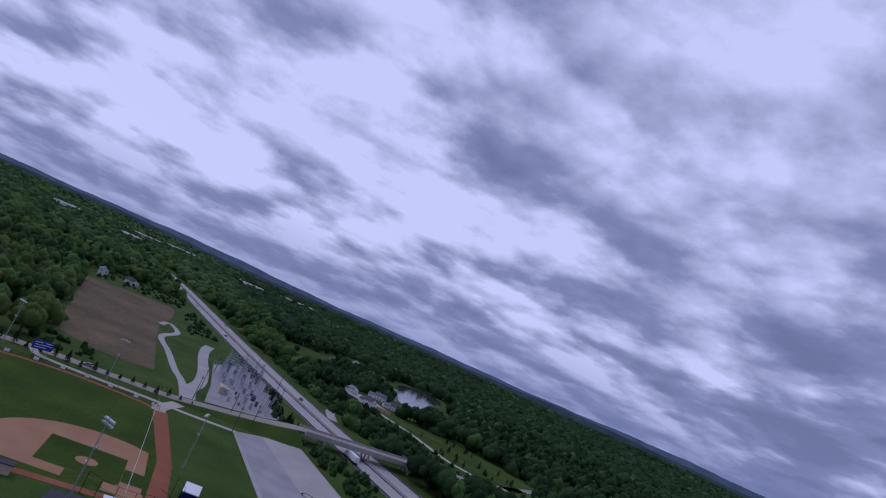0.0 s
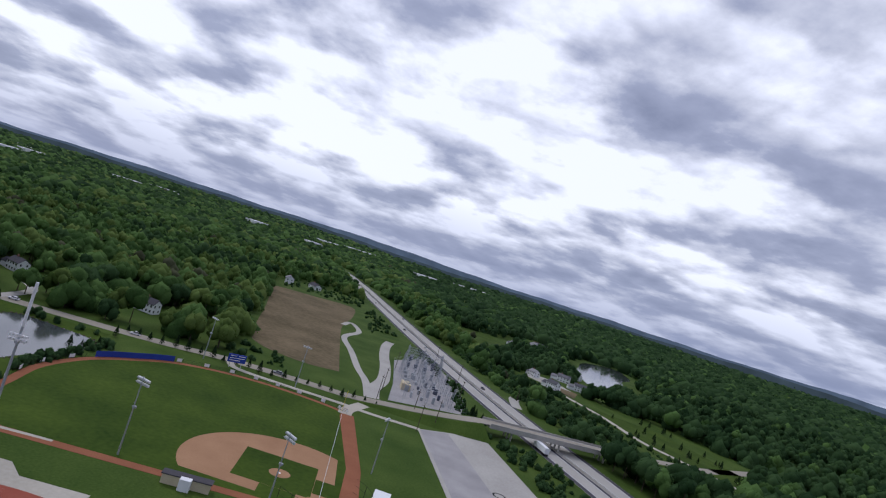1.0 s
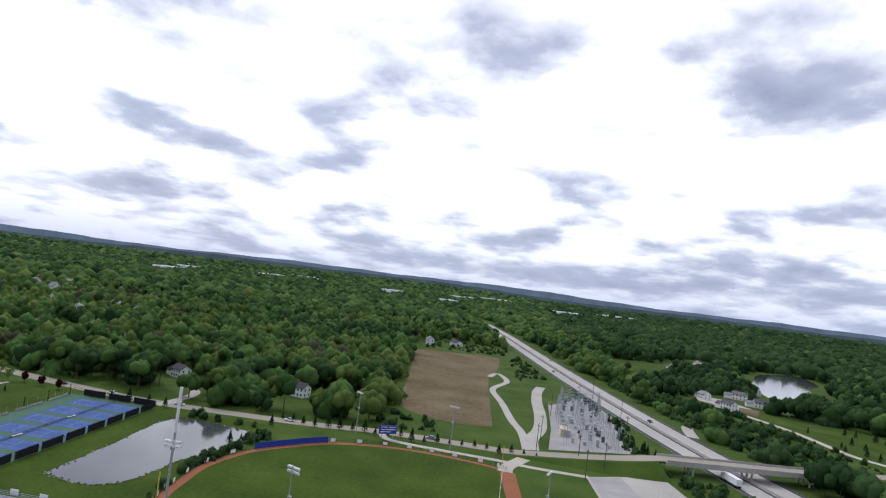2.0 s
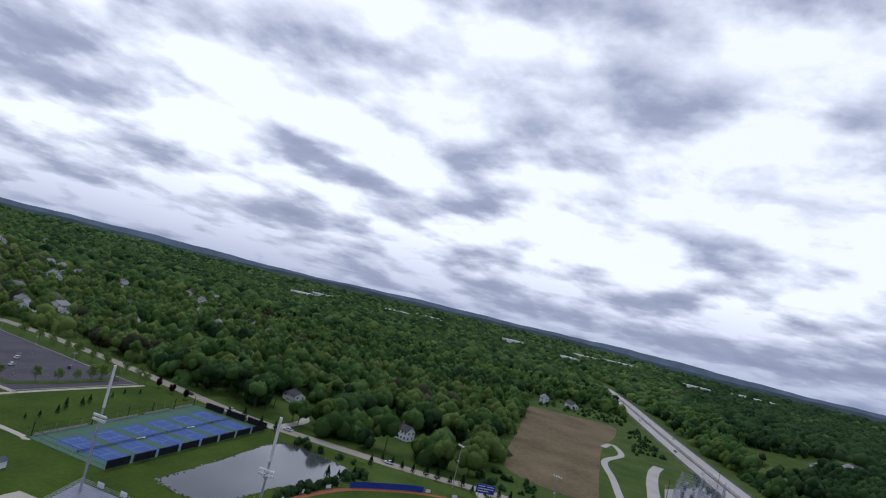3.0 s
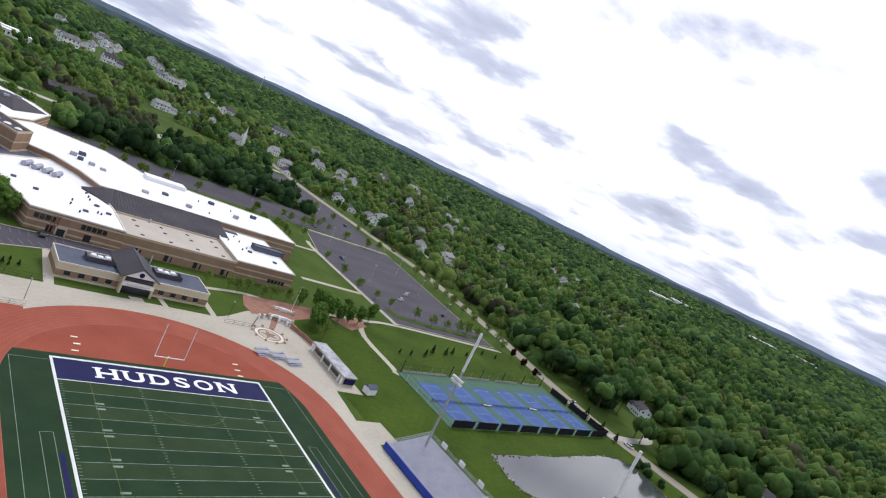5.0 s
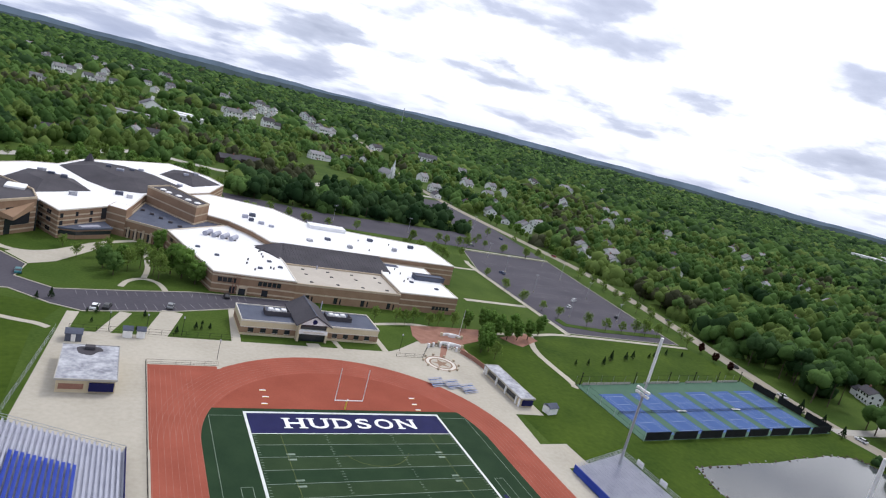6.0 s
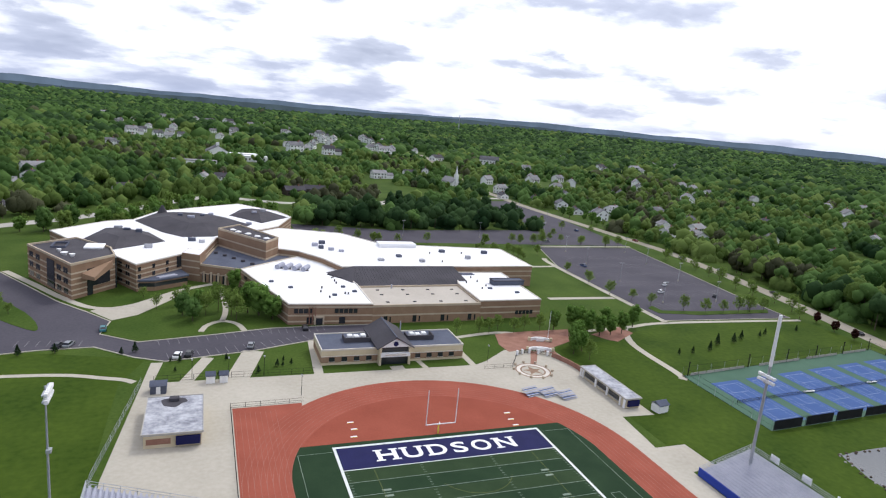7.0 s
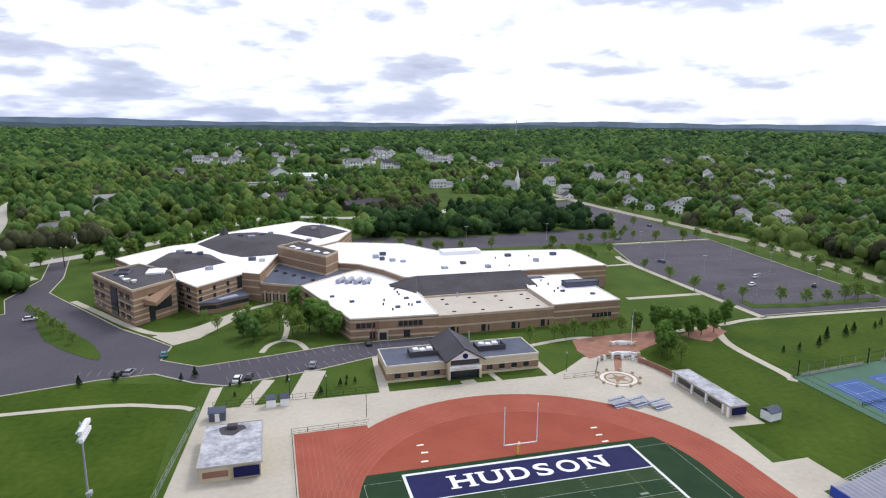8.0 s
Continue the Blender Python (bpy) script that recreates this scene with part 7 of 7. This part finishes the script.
def shrubs():
    rng = np.random.default_rng(21)
    x, y = [], []
    for poly, n in (([(203, -232), (213, -236), (186, -264), (120, -274), (105, -254)], 110), ([(226, -228), (310, -236), (395, -226), (470, -212), (470, -206), (390, -216), (310, -227), (238, -222)], 90),
                    ([(150, -63), (178, -60), (184, -30), (179, -24), (180, -58), (165, -70)], 46), ([(86, -63), (130, -57), (150, -65), (120, -60)], 34), ([(215, -100), (240, -98), (262, -104), (244, -132), (214, -130)], 22), ([(580, -75), (690, -95), (690, -165), (600, -160), (585, -120)], 90), ([(430, -172), (560, -166), (600, -176), (450, -200)], 60), ([(215, -306), (330, -278), (480, -250), (440, -322), (372, -348), (298, -368), (250, -400), (205, -390)], 420)):
        px = np.array(poly)
        qx = rng.uniform(px[:, 0].min(), px[:, 0].max(), n * 4)
        qy = rng.uniform(px[:, 1].min(), px[:, 1].max(), n * 4)
        ok = np.flatnonzero(inside(qx, qy, poly) & ~near_line(qx, qy, HIGHWAY, 19))[:n]
        x.append(qx[ok])
        y.append(qy[ok])
    x, y = np.concatenate(x), np.concatenate(y)
    m = len(x)
    r = rng.uniform(1.0, 2.6, m)
    ob = new("shrubs", crown_mesh("shrubs", rng, x, y, np.zeros(m), r * 1.6, r, 3, 1, 30, 0.22, M["leaf_c"]))
    tagged(ob, "dark green scrub beside the highway", "shrubs", kind="stuff")


shrubs()


def tree_model(seed, leaf_key, height, radius, label, cards=640):
    rng = np.random.default_rng(seed)
    rnd = random.Random(seed)
    t = thing("tree", label, "tree", group="trees on the school grounds")
    bm = tube((0, 0, 0), (0, 0, height * 0.5), 0.22 * height / 10, 0.1 * height / 10, 7)
    tips = []
    for k in range(9):
        a, q = rnd.uniform(0, math.tau), rnd.uniform(0.28, 0.5)
        tip = Vector((math.cos(a) * radius * rnd.uniform(0.35, 0.75), math.sin(a) * radius * rnd.uniform(0.35, 0.75), height * rnd.uniform(0.5, 0.85)))
        add_tube(bm, (0, 0, height * q), tip, 0.07 * height / 10, 0.02, 5)
        tips.append(tip)
    tips.append(Vector((0, 0, height * 0.86)))
    part("trunk", bm, M["bark"], t)
    # rounded clumps on the limbs, with leaf sheets standing off them
    n = 18
    q = (np.arange(n) + rng.uniform(0, 0.8, n)) / n
    zz = height * (0.28 + 0.6 * q)
    wide = np.sin(np.clip((zz / height - 0.16) / 0.9, 0, 1) * math.pi) ** 0.7
    an = np.arange(n) * 2.4 + rng.uniform(-0.4, 0.4, n)
    off = radius * 0.62 * wide * rng.uniform(0.6, 1.1, n)
    lr = radius * rng.uniform(0.26, 0.42, n)
    cen = np.stack([np.cos(an) * off, np.sin(an) * off, zz], 1)
    bm = bmesh.new()
    for k in range(n):
        made = bmesh.ops.create_icosphere(bm, subdivisions=1, radius=1)
        for vert in made["verts"]:
            vert.co = Vector(cen[k]) + vert.co * (lr[k] * rng.uniform(0.74, 1.12))
    per = cards // n
    for k in range(n):
        u = rng.normal(size=(per, 3))
        u /= np.linalg.norm(u, axis=1)[:, None]
        for d in u:
            p = Vector(cen[k] + d * lr[k] * rng.uniform(0.9, 1.3))
            e = Vector(d + rng.normal(0, 0.6, 3)).normalized()
            t1 = e.cross(Vector(rng.normal(size=3))).normalized()
            t2 = e.cross(t1)
            g = radius * rng.uniform(0.06, 0.13)
            bm.faces.new([bm.verts.new(p + w) for w in (-t1 * g, -t2 * g * 0.7, t1 * g, t2 * g * 0.8)])
    for f in bm.faces:
        f.smooth = len(f.verts) == 3
    me = mesh_of("crown", bm, M[leaf_key])
    at = me.attributes.new("tone", "FLOAT", "FACE")
    at.data.foreach_set("value", np.full(len(me.polygons), 0.55, np.float32))
    ob = new("crown", me)
    ob.parent = t
    return t


def young_tree_model(seed, height, radius, label, cards=560):
    """A thin young tree: bare limbs with loose pale leaves."""
    rng = np.random.default_rng(seed)
    rnd = random.Random(seed)
    t = thing("young_tree", label, "tree", group="young trees along the lots and walks")
    bm = tube((0, 0, 0), (0, 0, height * 0.8), 0.09, 0.03, 6)
    spots = []
    for k in range(16):
        a, q = k * 2.4 + rnd.uniform(-0.4, 0.4), 0.25 + 0.5 * k / 16
        reach = radius * (1.1 - 0.75 * k / 16) * rnd.uniform(0.7, 1.1)
        foot = Vector((0, 0, height * q))
        tip = Vector((math.cos(a) * reach, math.sin(a) * reach, height * (q + rnd.uniform(0.16, 0.3))))
        add_tube(bm, foot, tip, 0.035, 0.012, 4)
        spots += [foot.lerp(tip, s) for s in (0.45, 0.7, 0.9, 1.0)]
    part("trunk", bm, M["bark"], t)
    pick = np.array([spots[i][:] for i in rng.integers(0, len(spots), cards)])
    c = pick + rng.normal(0, radius * 0.13, (cards, 3))
    u = rng.normal(size=(cards, 3)) + np.array([0, 0, 0.6])
    u /= np.linalg.norm(u, axis=1)[:, None]
    ob = new("crown", cards_mesh("crown", c, u, rng.uniform(0.16, 0.36, cards) * radius / 2.4, M["leaf_y"], rng, np.full(cards, 0.5)))
    ob.parent = t
    return t


def conifer_model(seed, height, radius, label):
    rng = np.random.default_rng(seed)
    t = thing("conifer", label, "tree", group="small conifers")
    part("trunk", tube((0, 0, 0), (0, 0, height * 0.9), 0.1, 0.03, 6), M["bark"], t)
    n = 260
    q = rng.uniform(0.05, 1, n) ** 0.8
    a = rng.uniform(0, math.tau, n)
    r = radius * (1.02 - q) * rng.uniform(0.5, 1.05, n)
    c = np.stack([np.cos(a) * r, np.sin(a) * r, 0.25 + q * height], 1)
    u = np.stack([np.cos(a), np.sin(a), np.full(n, 0.6)], 1) + rng.normal(0, 0.35, (n, 3))
    u /= np.linalg.norm(u, axis=1)[:, None]
    ob = new("crown", cards_mesh("crown", c, u, rng.uniform(0.18, 0.4, n) * radius / 1.6, M["needle"], rng, np.full(n, 0.4)))
    ob.parent = t
    return t


def place_trees():
    models = [tree_model(1, "leaf_g", 9.0, 3.6, "round green tree on the school grounds"), tree_model(2, "leaf_y", 8.5, 3.1, "young yellow-green tree on the school grounds"),
              tree_model(3, "leaf_a", 9.5, 3.6, "deep green tree on the school grounds"), young_tree_model(4, 6.6, 2.5, "thin young pale green tree beside the lot"), tree_model(12, "leaf_g", 9.2, 2.5, "slender green tree beside the plaza", 700), young_tree_model(14, 7.6, 2.3, "slender loose pale green tree", 800)]
    redtree = tree_model(9, "leaf_red", 5.0, 1.9, "small dark red-leaved tree beside the road", 300)
    for x, y in ((195, 63), (192, 52), (190.3, 42)):
        copy_thing(redtree, pose(x, y, 0.02, 0, 0, x * 40))
    models.append(redtree)
    con = [conifer_model(5, 4.2, 1.5, "small dark conifer on the grass"), conifer_model(6, 3.0, 1.3, "low dark conifer on the grass")]
    rnd = random.Random(3)
    spots = []  # x, y, model, scale
    grove = [(-54.5, 87, 2, 0.85), (-50.5, 92, 5, 1.1), (-42.5, 91, 5, 1.45), (-41, 86.5, 5, 1.35), (-33.5, 91, 0, 1.3), (-40.5, 118, 4, 1.1), (-29.5, 86, 0, 1.0), (-46.8, 112, 5, 0.9), (-60, 104, 5, 0.8), (-66, 100, 3, 0.8), (-52.5, 97, 4, 0.9), (-57.8, 93, 2, 0.8), (-37, 94, 4, 1.3), (-46.5, 97, 5, 1.3), (-71, 112, 3, 0.7), (-57, 112, 3, 0.8)]
    spots += grove
    plaza = [(65.5, 49.6), (66.6, 45.7), (64.9, 38.4), (73, 58.3), (74.4, 65.5), (82.1, 58.5), (87.1, 58.9), (92.9, 60.2), (61.7, 66), (67.8, 66.5), (102.4, 66.5), (82.8, 64.4), (69, 52), (62.5, 44), (70.5, 55), (78, 60), (79, 67), (88, 64)]
    spots += [(x, y, rnd.choice([4, 4, 4, 4, 5]), rnd.uniform(0.82, 1.12)) for x, y in plaza]
    spots += [(x, y, 5, rnd.uniform(0.7, 0.9)) for x, y in ((38.1, 66.3), (41.5, 65.5), (51.1, 65.3), (30, 67), (46, 68), (56, 67))]
    spots += [(x, y, 3, rnd.uniform(0.8, 1.15)) for x, y in ((156, 226), (162, 222), (208, 258), (187, 208.5), (210, 179), (212, 157), (126, 186), (110, 179), (97, 181), (90, 189), (68, 211), (36, 210), (20, 224), (207, 130), (203, 107), (178, 84), (174, 79), (191, 68), (122, 147), (121, 126), (120, 107), (170, 211), (142, 84), (150, 80), (160, 80), (168, 79.5), (183, 80), (131, 92), (127, 100))]
    spots += [(104 + rnd.uniform(-8, 8), 172 + i * 4.0, rnd.choice([3, 3, 5]), rnd.uniform(0.7, 1.1)) for i in range(8)]
    spots += [(rnd.uniform(0, 200), 210.5 + rnd.uniform(-1.5, 1.5), rnd.choice([3, 5]), rnd.uniform(0.8, 1.2)) for _ in range(13)]
    spots += [(198 + rnd.uniform(-2, 3) + 0.13 * i * 9, 78 + i * 12.0, rnd.choice([3, 5]), rnd.uniform(0.7, 1.2)) for i in range(9)]
    spots += [(rnd.uniform(100, 205), rnd.uniform(215, 300), 3, rnd.uniform(0.7, 1.1)) for i in range(16)]
    spots += [(233 + rnd.uniform(-4, 6), 190 + i * 11, rnd.choice([0, 1, 5, 2]), rnd.uniform(0.6, 1.1)) for i in range(19)]
    spots += [(-131 + i * 4.6, 134 - i * 7.2, 3, rnd.uniform(0.6, 0.9)) for i in range(6)]
    spots += [(x, y, rnd.choice([0, 1, 4, 5, 5, 3, 2]), rnd.uniform(0.75, 1.3)) for x, y in ((rnd.uniform(-150, -2), rnd.uniform(222, 305)) for _ in range(330)) if not near_line(np.array(x), np.array(y), NORTH_ROAD, 8) and y < 372 + 1.0 * x][:150]
    spots += [(-108 + i * 5.0 + rnd.uniform(-2, 2), 262 + i * 7.4 + rnd.uniform(-4, 0), rnd.choice([1, 5, 4]), rnd.uniform(0.7, 1.1)) for i in range(11)]
    spots += [(rnd.uniform(-190, -148), rnd.uniform(135, 230), rnd.choice([0, 1, 4, 5]), rnd.uniform(0.8, 1.4)) for i in range(26)]
    for x, y, k, s in spots:
        if near_line(np.array(x), np.array(y), WEST_LANE, 9) or inside(np.array([x]), np.array([y]), inset(WEST_ROOF, -6))[0]:
            continue
        copy_thing(models[k], pose(x, y, 0.02, 0, 0, rnd.uniform(0, 360)) @ Matrix.Diagonal((s, s, s * rnd.uniform(0.9, 1.1), 1)))
    cspots = [(100 + i * 8 + rnd.uniform(-2, 2), 37 + i * 2.2 + rnd.uniform(-2, 2), 0) for i in range(10)] + [(188 + rnd.uniform(-1.5, 1.5), 24 - i * 9, 0) for i in range(5)]
    cspots += [(rnd.uniform(-100, -66), rnd.uniform(59, 66), 1) for i in range(4)]
    lows = [(rnd.uniform(-60, -25), rnd.uniform(42, 54), 1) for i in range(13)]
    cspots += lows
    cspots += [(198 + rnd.uniform(-3, 3) + (i > 12) * 2, -62 - i * 5.5, rnd.choice([0, 1])) for i in range(22)] + [(rnd.uniform(118, 185), rnd.uniform(-66, -58), 0) for i in range(4)]
    cspots += [(rnd.uniform(215, 240), rnd.uniform(-236, -228), 0) for i in range(14)] + [(240 + i * 9, -232 + i * 1.2 + rnd.uniform(-3, 3), 0) for i in range(16)]
    cspots += [(rnd.uniform(270, 390), rnd.uniform(-425, -365), 0) for i in range(26)]
    for x, y, k in cspots:
        if -63 < x < -15 and min(abs(x - (-55.5 + (y - 39) * 0.34)) - 1, abs(x - (-43 + (y - 39) * 0.28)) - 2, abs(x + 21)) < 2.5:
            continue
        s = rnd.uniform(0.7, 1.4) * (0.55 if (x, y, k) in lows else 0.72 if y > 20 else 1)
        copy_thing(con[k], pose(x, y, 0.02, 0, 0, rnd.uniform(0, 360)) @ Matrix.Diagonal((s, s, s, 1)))
    for o in models + con:
        for k in o.children_recursive:
            bpy.data.objects.remove(k)
        bpy.data.objects.remove(o)


place_trees()


def pond_stones():
    rnd = random.Random(2)
    line = smooth_line([(95, -27), (128, -25), (168, -23), (177, -30), (172, -55), (166, -62), (146, -62), (125, -53.5), (102, -51), (92, -42), (95, -27)], 8)
    st = thing("pond_edge", "broken grey stones and tufts along the pond edge", "stones")
    meshes = []
    for k in range(4):
        bm = bmesh.new()
        bmesh.ops.create_icosphere(bm, subdivisions=1, radius=0.38)
        for v in bm.verts:
            v.co = Vector((v.co.x * rnd.uniform(0.7, 1.5), v.co.y * rnd.uniform(0.6, 1.1), v.co.z * rnd.uniform(0.4, 0.8)))
        meshes.append(mesh_of("stone", bm, M["bark"] if k else M["gravel"]))
    for p in line:
        for _ in range(2):
            piece("stone", rnd.choice(meshes), st, pose(p[0] + rnd.uniform(-1.2, 1.2), p[1] + rnd.uniform(-0.8, 0.8), 0.1, 0, 0, rnd.uniform(0, 360)))


pond_stones()
